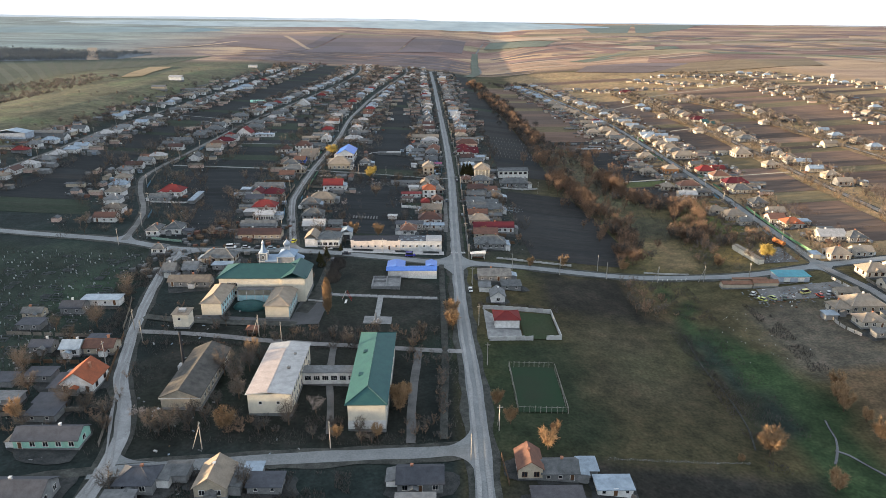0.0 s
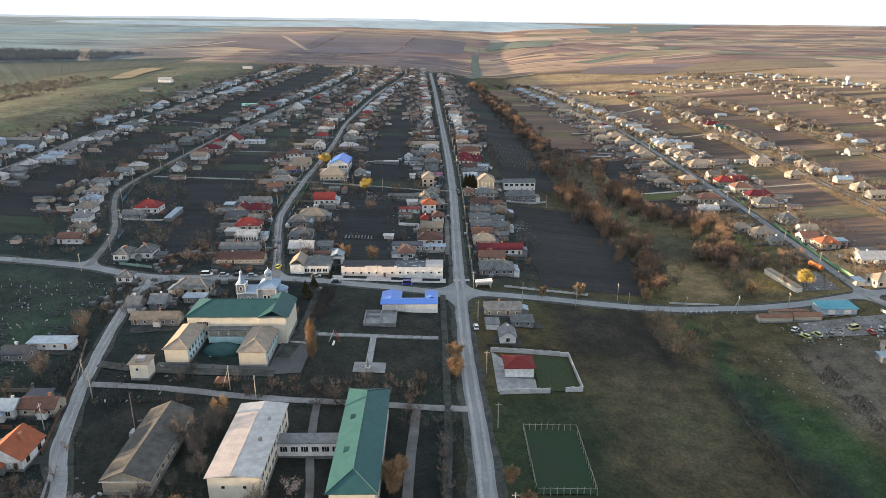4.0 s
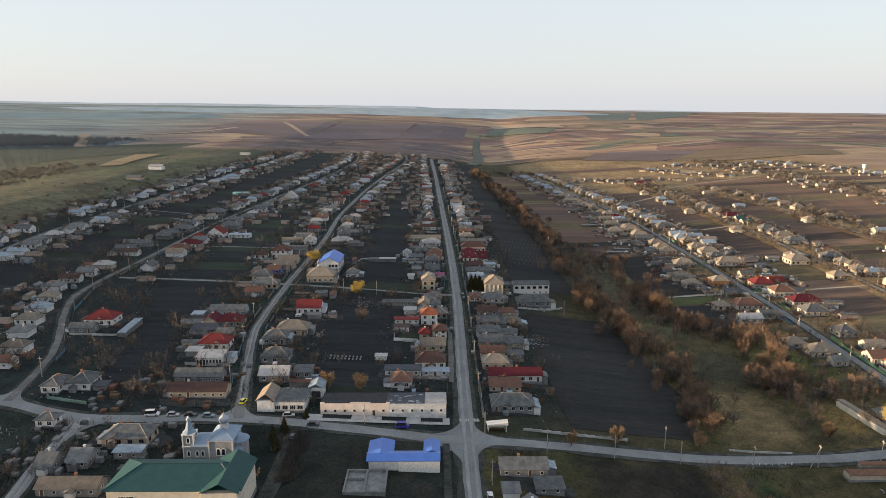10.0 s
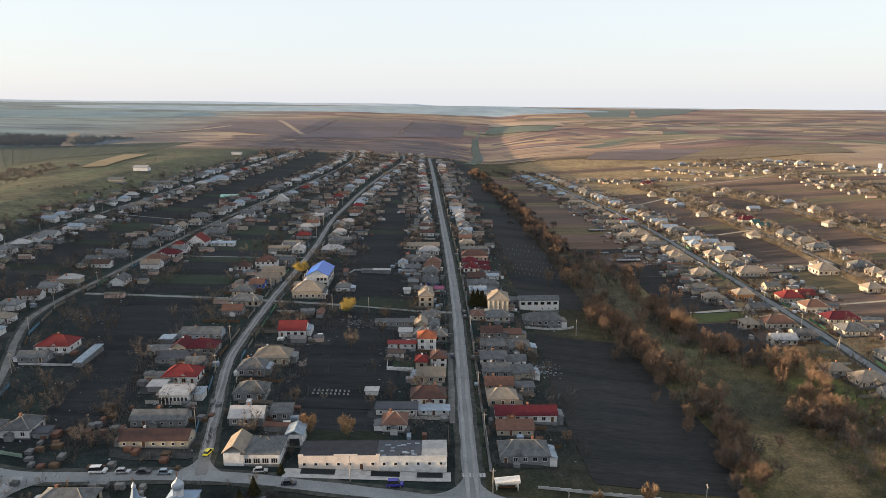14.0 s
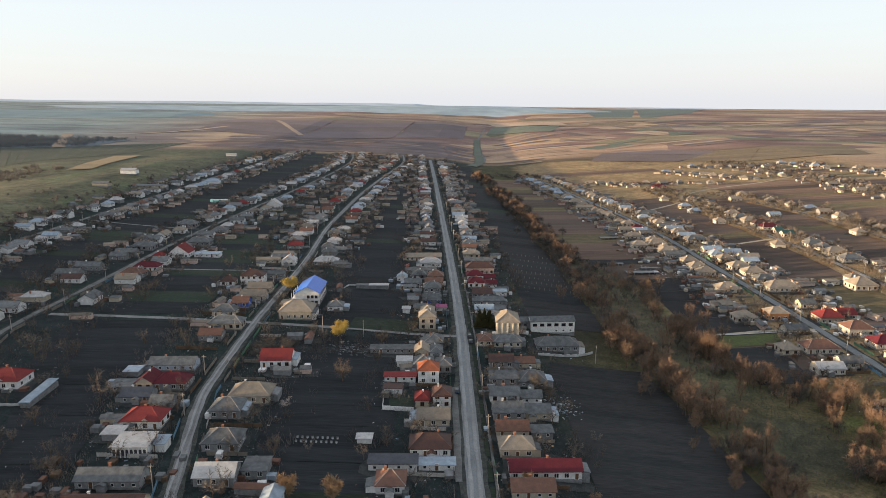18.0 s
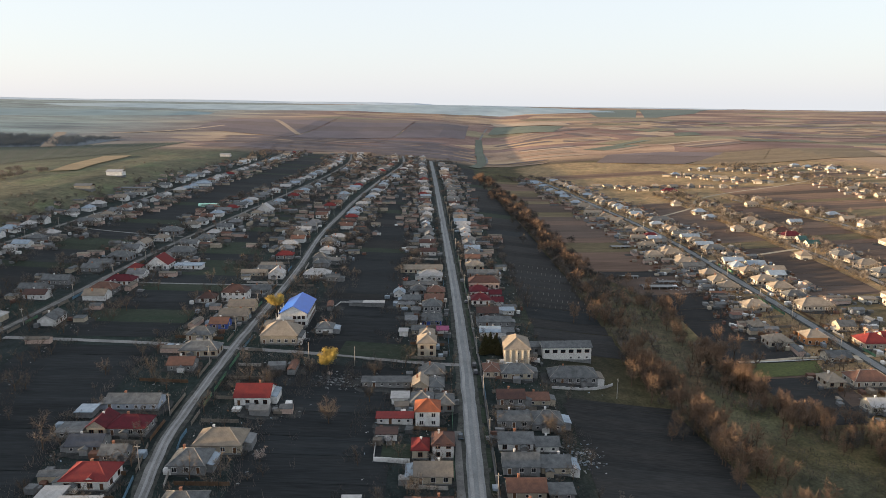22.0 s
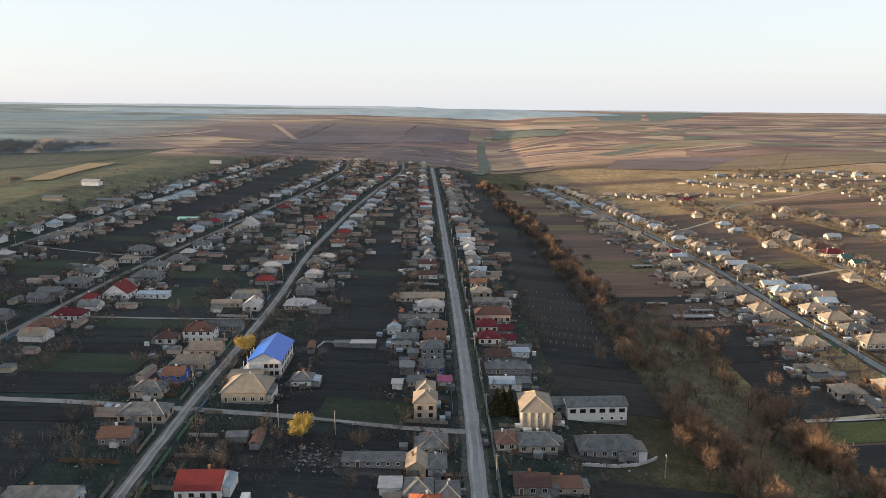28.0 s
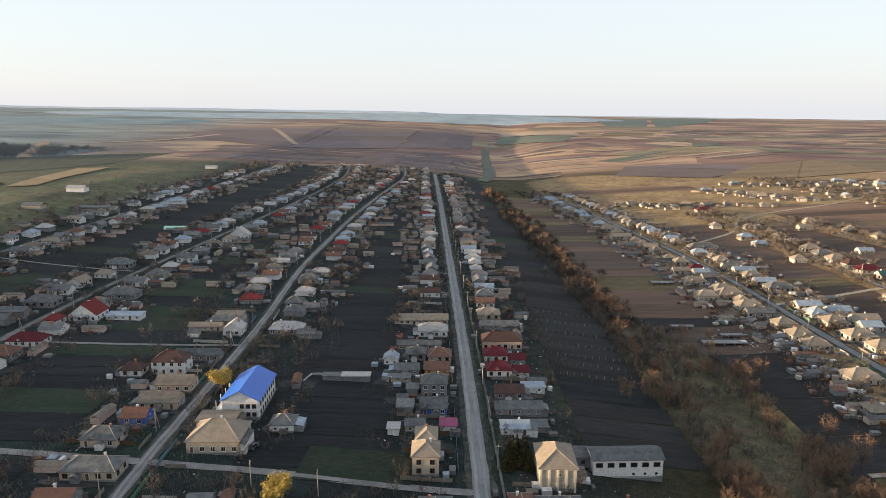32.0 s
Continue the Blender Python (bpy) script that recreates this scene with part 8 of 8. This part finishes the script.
for x, y, s in ((-18, 576, 0.8), (-20, 560, 0.7)):
    tree_at(x, y, leafy_tree(int(x * 3 + 900), 5.5, 2.4, "pink", 500, 0.2), "pinkish blossoming fruit tree behind the houses", "tree", "", 0, s)
spruce = leafy_tree(8, 7.0, 2.5, "spruce", 2300, 0.34, "cone")
for x, y, s in ((21.5, 474, 1.1), (25.5, 472, 1.1), (20.5, 469, 0.95), (24, 477, 1.05), (26.5, 476, 1.0), (23.2, 471, 1.05), (27, 469.5, 0.85), (-49.5, 292, 0.8), (-52, 287, 0.7), (-44.5, 302.5, 0.5), (-50, 281, 0.8)):
    tree_at(x, y, spruce, "dark green conical spruce tree beside a house", "tree", "spruces", tr.uniform(0, 360), s)
for i in range(46):
    x, y = tr.uniform(-90, -4), tr.uniform(204, 220) if i < 26 else tr.uniform(152, 160)
    if free(x, y, 0.5):
        tree_at(x, y, tr.choice(BROWN + SCRUB), "leafless brown tree in the school grounds", "tree", "park trees", tr.uniform(0, 360), tr.uniform(0.5, 0.85))
for x, y in ((-57, 172), (-60, 180), (-58, 188), (-62, 168), (-56, 193), (-63, 160), (-40, 160), (-24, 420), (-36, 403), (40, 398), (38, 402), (42, 394), (-24, 442), (-120, 262), (-118, 240), (-122, 248), (-61, 183), (-59, 191), (-71, 155), (-76, 155), (-73, 153), (-67, 163), (-68, 158), (-45, 133), (-126, 184), (-129, 187), (-124, 189), (-120, 242), (-65, 185), (-76, 131), (-104, 166), (-90, 160), (-118, 172), (-97, 163), (-123, 205), (-119, 216), (-131, 212), (-110, 155)):
    tree_at(x, y, tr.choice(PALE + BROWN), "leafless pale brown tree beside bare ground", "tree", "single trees", tr.uniform(0, 360), tr.uniform(0.8, 1.1))


n = 0
while n < 4400:
    line, lo, hi = ((MAIN, -34, 40), (SECOND, -42, 36), (THIRD, -40, 40), (EAST, -34, 26), (FOURTH, -42, 42), (EAST_B, -9, 24), (EAST_C, -10, 24), (EAST_D, -20, 26))[n % 8]
    y = tr.uniform(max(312, line[0][1] + 8), min(line[-1][1], 1390))
    side = lo if tr.random() < 0.5 else hi
    x = at_y(line, y) + side * tr.betavariate(1.6, 1.6) * 1.1
    if clear(x, y, 1.0):
        far_crown("shrub", x, y, tr.uniform(0.45, 1.2) if line in (MAIN, EAST) else tr.uniform(0.6, 1.35))
        n += 1
for x, y, c in list(BUILT):
    if x > 200 and y > 640 and c > 2.5:
        for k in range(3):
            px, py = x + tr.uniform(-1, 1) * (c + 6), y + tr.uniform(-1, 1) * (c + 4)
            if free(px, py, 0.6):
                far_crown("shrub", px, py, tr.uniform(0.5, 1.1))
join_far("shrub", "garden_shrubs", "bare brown shrubs and saplings in the gardens", "shrubs")
join_far("tree", "far_trees", "bare brown trees and bushes among the far houses", "trees")


# ---- poles ----
def pole_mesh():
    bm = bmesh.new()
    rod(bm, (0, 0, -0.6), (0, 0, 8.2), 0.16, 0.1, 6)
    cross = bmesh.new()
    block(cross, -0.8, -0.06, 7.3, 0.8, 0.06, 7.45)
    for x in (-0.7, -0.3, 0.3, 0.7):
        block(cross, x - 0.05, -0.05, 7.45, x + 0.05, 0.05, 7.65)
    return mesh_of("pole", bm, pole_wood), mesh_of("crossarm", cross, pole_wood)


PM = pole_mesh()
STAY = bmesh.new()
rod(STAY, (0, 0.1, 6.6), (0, 2.6, -0.4), 0.1, 0.12, 5)
STAY = mesh_of("stay", STAY, pole_wood)


def utility_pole(x, y, rz=0, stay=False):
    e = thing("utility_pole", put(x, y, rz), "slim grey concrete utility pole", "pole", "utility poles")
    part("pole", PM[0], None, e)
    part("crossarm", PM[1], None, e)
    if stay:
        part("stay", STAY, None, e)


for line, off, y0, y1, st in ((MAIN, 5.6, 160, 900, 34), (SECOND, -4.6, 330, 900, 38), (THIRD, 4.4, 330, 900, 40), (FOURTH, 4.4, 380, 900, 45), (EAST, -4.6, 330, 900, 40), (EAST_B, 4, 440, 880, 45), (EAST_C, 4, 560, 880, 45)):
    y = y0
    while y < y1:
        utility_pole(at_y(line, y) + off, y + tr.uniform(-4, 4), tr.uniform(-6, 6), tr.random() < 0.25)
        y += st
for x, y, s in ((36, 285.5, False), (58, 286, False), (80, 287, False), (104, 287, True), (126, 288, True), (148, 290, False), (78, 296.5, False), (-90, 217, True), (-61, 212, True), (-52, 207, False), (-27, 150, False), (-60, 148, True), (10, 146, False), (-99, 206, False), (-104, 190, False), (-105, 214, True), (-150, 303, False), (-24, 299.5, False), (-33, 452, False), (-52, 455, False), (70, 437, False)):
    utility_pole(x, y, 90, s)


# ---- fences along the streets ----
def fence_panel(material):
    """Close-set boards with a ragged top and one post, as one piece."""
    pts = [(-1.5, -0.5), (-1.4, -0.5), (-1.4, 0.1), (1.45, 0.1)]
    for i in range(10):
        x = 1.45 - i * 0.285
        pts += [(x, 1.35 + 0.05 * (i % 2)), (x - 0.24, 1.35 + 0.05 * (i % 2)), (x - 0.25, 1.2), (x - 0.28, 1.2)]
    pts += [(-1.41, 1.5), (-1.5, 1.5)]
    bm = bmesh.new()
    prism(bm, [(x, 0.05, z) for x, z in pts], [(x, -0.05, z) for x, z in pts])
    return mesh_of("panel", bm, material)


PANEL = [fence_panel(mat(nm, c, None, 1.0)) for nm, c in (("grey_fence_boards", (0.2, 0.18, 0.155)), ("green_fence_boards", (0.1, 0.2, 0.13)), ("brown_fence_boards", (0.13, 0.085, 0.055)), ("pale_fence_boards", (0.42, 0.4, 0.37)), ("blue_fence_boards", (0.12, 0.22, 0.3)))]
FENCE_WORD = ["grey weathered", "dull green", "brown", "pale grey", "faded blue"]
for line, off, y0, y1 in ((MAIN, -6.2, 318, 640), (MAIN, 6.4, 306, 640), (SECOND, -4.6, 322, 600), (SECOND, 4.6, 320, 600), (EAST, -4.8, 340, 600), (EAST, 4.9, 340, 640), (THIRD, 4.6, 345, 600)):
    y = y0
    while y < y1:
        n = tr.randrange(3, 6)
        k = tr.choice((0, 0, 1, 2, 3, 4))
        if tr.random() < 0.8 and not 452 < y + n * 1.5 < 462:
            x = at_y(line, y) + off
            e = thing("fence", put(x, y), "low %s board fence along the street" % FENCE_WORD[k], "fence", "street fences")
            z0 = ground(x, y) + 0.1
            for i in range(n):
                yy = y + 3.05 * i + 1.5
                xx = at_y(line, yy) + off
                part("panel", PANEL[k], None, e, at=pose(xx - x, yy - y, ground(xx, yy) + 0.1 - z0, 0, 0, 90 + math.degrees(math.atan2(-(at_y(line, yy + 1) - at_y(line, yy - 1)), 2))))
        y += n * 3.05 + tr.uniform(2.5, 5)

for pts, k in (([(-86.5, 148), (-90, 160), (-94, 166)], 0), ([(-99, 180), (-103, 195), (-107, 210)], 2), ([(-109, 214), (-113, 228), (-117, 240)], 0), ([(-122, 160), (-98, 164)], 0), ([(-130, 190), (-106, 190)], 2), ([(-146, 209), (-118, 208)], 0), ([(18, 148), (19, 136)], 2), ([(43, 141), (50, 134)], 0), ([(183, 284), (185, 270)], 3), ([(163, 252), (161, 239), (164, 229)], 3), ([(197, 280), (197, 262)], 0)):
    run = line_points(pts, 3.05)
    e = thing("fence", put(*pts[0]), "low %s board fence round a yard" % FENCE_WORD[k], "fence", "yard fences")
    for a, b in zip(run, run[1:]):
        c = (a + b) / 2
        part("panel", PANEL[k], None, e, at=pose(c.x - pts[0][0], c.y - pts[0][1], ground(c.x, c.y) - ground(*pts[0]), 0, 0, math.degrees(math.atan2(b.y - a.y, b.x - a.x))))

for line, side, y0, y1, near_, far_ in ((MAIN, -1, 322, 640, 8, 27), (MAIN, 1, 322, 640, 9, 33), (SECOND, 1, 330, 610, 7, 24), (SECOND, -1, 330, 610, 7, 29), (EAST, -1, 350, 600, 7, 24)):
    y = y0
    while y < y1:
        x0 = at_y(line, y) + side * near_
        n, k = int((far_ - near_) / 3.05 * tr.uniform(0.5, 1.0)), tr.choice((0, 0, 2, 3))
        spots = [(x0 + side * 3.05 * (i + 0.5), y + 0.12 * i) for i in range(n)]
        spots = [q for q in spots if free(q[0], q[1], -1.0)]
        if len(spots) > 1:
            e = thing("fence", put(*spots[0]), "low %s board fence between two yards" % FENCE_WORD[k], "fence", "yard fences")
            for q in spots:
                part("panel", PANEL[k], None, e, at=pose(q[0] - spots[0][0], q[1] - spots[0][1], ground(*q) - ground(*spots[0])))
        y += tr.uniform(11, 19)

# ---- loose stuff ----
def heap(name, count, spot, size, mats, label, category, square=False):
    """Many small loose pieces as one object."""
    bm = bmesh.new()
    for i in range(count):
        x, y = spot(i)
        z = ground(x, y) + 0.05
        a, b, c = size * tr.uniform(0.4, 1.6), size * tr.uniform(0.15, 0.7), size * tr.uniform(0.2, 1.0)
        s, co = math.sin(tr.uniform(0, 3)), 0
        r = tr.uniform(0, math.pi)
        if square:
            r, c = tr.choice((0, math.pi / 2)) + tr.uniform(-0.08, 0.08), size * tr.uniform(1.1, 2.4)
            b = size * tr.uniform(0.6, 1.2)
        u, v = Vector((math.cos(r), math.sin(r), 0)) * a, Vector((-math.sin(r), math.cos(r), 0)) * b
        p = Vector((x, y, z))
        ring = [p - u - v, p + u - v, p + u + v, p - u + v]
        prism(bm, [q - Vector((0, 0, 0.3)) for q in ring], [q + Vector((0, 0, c * 0.7 + 0.05)) for q in ring], i % len(mats))
    ob = new(name, mesh_of(name, bm, mats))
    return tagged(ob, label, category, kind="stuff")


def yard_spot(line, lo, hi, y0, y1):
    def f(i):
        while True:
            y = tr.uniform(y0, y1)
            x = at_y(line, y) + tr.choice((-1, 1)) * tr.uniform(lo, hi)
            if free(x, y, 0.4):
                return x, y
    return f


clutter = [dark_concrete, door_wood, ROOF["s"], concrete, bark, ROOF["g"], WALL["s"], ROOF["i"]]
def beside_house(i):
    while True:
        a, b, c = BUILT[tr.randrange(len(BUILT))]
        if 300 < b < 760 and c > 2.5:
            x, y = a + tr.uniform(-1, 1) * (c + 4), b + tr.uniform(-1, 1) * (c + 3)
            if clear(x, y, -0.4):
                return x, y


heap("yard_clutter", 2800, beside_house, 0.33, clutter, "boards, barrels and scrap lying beside the houses", "clutter")
heap("yard_lean_to", 1000, beside_house, 1.15, [ROOF["g"], ROOF["s"], WALL["s"], ROOF["o"], WALL["w"], ROOF["i"], ROOF["r"], dark_concrete], "low lean-tos, coops and walls beside the houses", "outbuildings", True)
def beside_east(i):
    while True:
        a, b, c = BUILT[tr.randrange(len(BUILT))]
        if 395 < b < 900 and c > 2.5 and 150 < a < 225:
            x, y = a + tr.uniform(-1, 1) * (c + 7), b + tr.uniform(-1, 1) * (c + 4)
            if clear(x, y, -0.4):
                return x, y


heap("yard_lean_to", 650, beside_east, 1.1, [ROOF["o"], ROOF["t"], WALL["t"], ROOF["r"], door_wood, WALL["w"], dark_concrete, ROOF["s"]], "low brown lean-tos, coops and stacks in the hillside yards", "outbuildings", True)
heap("yard_clutter", 420, lambda i: (at_y(EAST, 600) - 18 - 16 * tr.random() ** 1.6, tr.gauss(590, 60)), 0.45, [brick, door_wood, rusty, ROOF["o"], ROOF["r"], bark], "reddish boards, bricks and stacks behind the street houses", "clutter")
heap("yard_clutter", 900, beside_east, 0.34, [door_wood, ROOF["o"], brick, WALL["t"], concrete, bark], "boards, bricks and firewood in the hillside yards", "clutter")
heap("farm_scrap", 130, lambda i: (tr.uniform(138, 184), tr.gauss(269, 5)), 0.55, clutter + [frame_white, ROOF["r"]], "scrap metal and boards in the farm yard", "scrap")
heap("rubble", 130, lambda i: (47 + 41 * (i + tr.random()) / 130, 150.2 + 4 * i / 130 + tr.gauss(0, 0.3)), 0.11, [concrete, dark_concrete], "low line of pale stones along the field edge", "rubble")
heap("rubble", 40, lambda i: (tr.gauss(124, 6), tr.gauss(238, 12)), 0.16, [concrete, frame_white, dark_concrete], "pale litter and stones scattered by the stream", "litter")
heap("yard_clutter", 130, yard_spot(WEST, 6, 50, 130, 235), 0.4, clutter, "boards and scrap in the yards by the gravel street", "clutter")
heap("yard_lean_to", 110, lambda i: (tr.uniform(-122, -74), tr.uniform(302, 346)) if i % 2 else (tr.uniform(-130, -78), tr.uniform(262, 294)), 1.0, [ROOF["g"], ROOF["s"], dark_concrete, ROOF["r"], WALL["s"], bark], "ramshackle coops and stacks between the yards", "outbuildings", True)
heap("rubble", 110, lambda i: (tr.uniform(165, 180), tr.uniform(308, 327)), 0.45, [concrete, ROOF["i"], ROOF["s"], dark_concrete], "pale slabs and scrap lying on the lot", "scrap")
heap("rubble", 160, lambda i: (tr.uniform(142, 186), tr.gauss(267, 3)), 0.4, [concrete, bark, rusty, dark_concrete, ROOF["i"]], "scrap and machine parts along the farm yard", "scrap")
heap("yard_clutter", 500, yard_spot(MAIN, 9, 34, 310, 900), 0.28, clutter, "loose boards, stones and scrap in the back yards", "clutter")
heap("yard_clutter", 400, yard_spot(SECOND, 8, 30, 310, 900), 0.28, clutter, "loose boards, stones and scrap in the back yards", "clutter")
heap("yard_clutter", 500, yard_spot(THIRD, 12, 38, 330, 900), 0.28, clutter, "loose boards, stones and scrap in the back yards", "clutter")
heap("yard_clutter", 600, yard_spot(EAST, 12, 34, 340, 900), 0.28, clutter, "loose boards, stones and scrap in the back yards", "clutter")
heap("rubble", 170, lambda i: (tr.gauss(-37, 7), tr.gauss(437, 3.5)), 0.45, [dark_concrete, ROOF["g"], ROOF["q"], ROOF["g"]], "grey heaps of rubble and broken slabs", "rubble")
heap("rubble", 150, lambda i: (tr.gauss(45, 4), tr.gauss(388, 5)), 0.36, [concrete, ROOF["s"], ROOF["i"], ROOF["g"]], "pale scrap heap behind the houses", "rubble")
heap("rubble", 160, lambda i: (tr.gauss(150, 10), tr.gauss(604, 9)), 0.5, [concrete, bark, door_wood], "scattered planks and stones by the unfinished barns", "rubble")
bm = bmesh.new()
for i in range(2500):
    x, y = tr.uniform(-252, -128), tr.uniform(152, 292)
    if x > -134 + (y - 300) * -0.25 - 10 and y < 240:
        continue
    z = ground(x, y) + 0.1
    k = tr.random()
    if k < 0.5:
        block(bm, x - 0.05, y - 0.05, z - 0.2, x + 0.05, y + 0.05, z + 0.95, i % 3 > 0)
        block(bm, x - 0.24, y - 0.04, z + 0.6, x + 0.24, y + 0.04, z + 0.7, i % 3 > 0)
    elif k < 0.8:
        block(bm, x - 0.28, y - 0.08, z - 0.2, x + 0.28, y + 0.08, z + 0.55, i % 4 > 0)
    elif k < 0.9:
        for a in ((-1.6, -1.1, 1.6, -0.95), (-1.6, 0.95, 1.6, 1.1), (-1.6, -1.1, -1.45, 1.1), (1.45, -1.1, 1.6, 1.1)):
            block(bm, x + a[0], y + a[1], z - 0.2, x + a[2], y + a[3], z + 0.3, 1)
tagged(new("graves", mesh_of("graves", bm, [mat("pale_headstone", (0.46, 0.47, 0.48), None, 2.0), mat("weathered_headstone", (0.1, 0.11, 0.115), None, 2.0)])), "scattered pale crosses and headstones of the cemetery", "graves", kind="stuff")

def carpet(count, spot, twig, label, lo=0.6, hi=2.0, wide=0.09, clump=-0.12, size=7.0):
    """Loose upright twigs over an area as one object."""
    vs_, fs_ = [], []
    for i in range(count):
        x, y = spot()
        if noise.noise((x / size, y / size, 1.0)) < clump or not free(x, y, 0.2) or (y < 300 and (abs(at_y(WEST, y) - x) < 3.2 or abs(x - 12) < 3.4)):
            continue
        p = Vector((x, y, ground(x, y) + 0.1))
        d = Vector((tr.gauss(0, 0.5), tr.gauss(0, 0.5), 1)).normalized() * tr.uniform(lo, hi)
        nn = Vector((tr.gauss(0, 1), tr.gauss(0, 1), 0)).normalized() * wide
        k = len(vs_)
        vs_ += [tuple(p - nn), tuple(p + nn), tuple(p + d)]
        fs_.append((k, k + 1, k + 2))
    m_ = bpy.data.meshes.new("scrub")
    m_.from_pydata(vs_, [], fs_)
    m_.materials.append(TWIG[twig])
    tagged(new("scrub", m_), label, "scrub", kind="stuff")


def stream_spot():
    while True:
        y = 302 + 640 * tr.random() ** 1.2
        x = tr.uniform(at_y(BELT_LEFT, y) - 3, max(at_y(BELT_RIGHT, y), 100) if y > 345 else 160)
        if not (104 < x < 132 and y < 346):
            return x, y


def box_spot(*areas):
    def f():
        x0, x1, y0, y1 = areas[tr.randrange(len(areas))]
        return tr.uniform(x0, x1), tr.uniform(y0, y1)
    return f


carpet(26000, stream_spot, "brown", "dry brown scrub and reeds along the stream")
carpet(9000, box_spot((-92, -6, 204, 206), (-92, -4, 208.5, 216), (-64, -54, 156, 200), (-84, 2, 151, 157), (-44, -2, 212, 222), (-36, -25, 158, 176)), "brown", "low brown bare shrubs in the school grounds", 0.4, 1.5, 0.06)
carpet(5000, box_spot((1, 9, 156, 286), (18, 50, 242, 246), (-128, -116, 234, 272), (-118, -112, 200, 232), (20, 34, 276, 285)), "brown", "dry brown weeds along the verges", 0.4, 1.5)
carpet(9000, box_spot((96, 112, 166, 238), (98, 116, 246, 288), (132, 140, 205, 262), (92, 98, 150, 235)), "brown", "dry brown reeds beside the stream", 0.4, 1.4)
carpet(9000, lambda: (at_y(MAIN, 0) + tr.choice((-1, 1)) * tr.uniform(10, 34) + 2, tr.uniform(308, 640)), "brown", "dry brown weeds in the back gardens", 0.3, 1.2)
carpet(9000, lambda: (-86 + tr.choice((-1, 1)) * tr.uniform(8, 36), tr.uniform(310, 640)), "grey", "dry grey weeds in the back gardens", 0.3, 1.3)

carpet(9000, box_spot((-150, -86, 142, 236), (-128, -116, 230, 296), (-62, -20, 128, 140)), "brown", "dry brown weeds and brambles in the yards", 0.4, 1.7)
carpet(9000, lambda: (at_y(EAST, tr.uniform(330, 640)) + tr.choice((-1, 1)) * tr.uniform(7, 30), tr.uniform(330, 700)), "rust", "dry reddish weeds in the hillside gardens", 0.4, 1.5)


def yards(line, lo, hi, y0, y1):
    def f():
        y = tr.uniform(y0, y1)
        return at_y(line, y) + tr.choice((-1, 1)) * tr.uniform(lo, hi), y
    return f


for line, tw in ((MAIN, "brown"), (SECOND, "grey"), (THIRD, "brown"), (EAST, "rust"), (FOURTH, "grey")):
    carpet(30000, yards(line, 5.5, 40, 308, 720), tw, "tangled bare bushes and saplings between the houses", 0.8, 3.2, 0.075, 0.16, 11.0)
carpet(9000, box_spot((-240, -134, 225, 298)), "brown", "dry brown brambles between the graves", 0.4, 1.3, 0.08, 0.12, 9.0)
carpet(7000, box_spot((-64, -22, 430, 456), (-80, -60, 424, 450)), "brown", "tangled bare bushes on waste ground", 0.8, 2.8, 0.075, -0.05, 6.0)
carpet(12000, box_spot((-130, -44, 262, 298), (-150, -86, 142, 236), (-46, -40, 262, 296), (-118, -70, 304, 330)), "brown", "tangled bare bushes in the churchyard and yards", 0.8, 3.0, 0.075, 0.1, 8.0)

bm = bmesh.new()
for y in (548, 560, 571, 585, 602, 618, 634):
    for i in range(13):
        x = 47 + i * 3.1 + tr.uniform(-0.3, 0.3)
        yy = y + tr.uniform(-0.6, 0.6)
        z = ground(x, yy)
        block(bm, x - 0.07, yy - 0.07, z - 0.2, x + 0.07, yy + 0.07, z + 1.5)
tagged(new("vine_posts", mesh_of("vine_posts", bm, pole_wood)), "rows of short pale vine posts in dark soil", "posts", kind="stuff")

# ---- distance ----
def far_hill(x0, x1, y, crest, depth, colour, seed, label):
    # Haze is part of each hill's colour
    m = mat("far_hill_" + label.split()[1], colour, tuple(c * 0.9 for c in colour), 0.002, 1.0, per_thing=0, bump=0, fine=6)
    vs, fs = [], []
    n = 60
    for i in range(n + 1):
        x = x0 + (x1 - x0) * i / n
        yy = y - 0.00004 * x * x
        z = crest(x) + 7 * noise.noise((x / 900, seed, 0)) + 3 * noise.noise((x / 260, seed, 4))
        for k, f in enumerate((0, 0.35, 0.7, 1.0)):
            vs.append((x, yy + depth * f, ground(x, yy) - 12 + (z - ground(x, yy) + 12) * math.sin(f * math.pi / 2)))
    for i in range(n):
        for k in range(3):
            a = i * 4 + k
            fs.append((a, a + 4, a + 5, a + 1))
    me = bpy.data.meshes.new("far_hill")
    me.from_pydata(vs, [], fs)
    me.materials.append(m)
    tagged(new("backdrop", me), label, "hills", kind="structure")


# Farther rows are paler and bluer, to paint the haze between them
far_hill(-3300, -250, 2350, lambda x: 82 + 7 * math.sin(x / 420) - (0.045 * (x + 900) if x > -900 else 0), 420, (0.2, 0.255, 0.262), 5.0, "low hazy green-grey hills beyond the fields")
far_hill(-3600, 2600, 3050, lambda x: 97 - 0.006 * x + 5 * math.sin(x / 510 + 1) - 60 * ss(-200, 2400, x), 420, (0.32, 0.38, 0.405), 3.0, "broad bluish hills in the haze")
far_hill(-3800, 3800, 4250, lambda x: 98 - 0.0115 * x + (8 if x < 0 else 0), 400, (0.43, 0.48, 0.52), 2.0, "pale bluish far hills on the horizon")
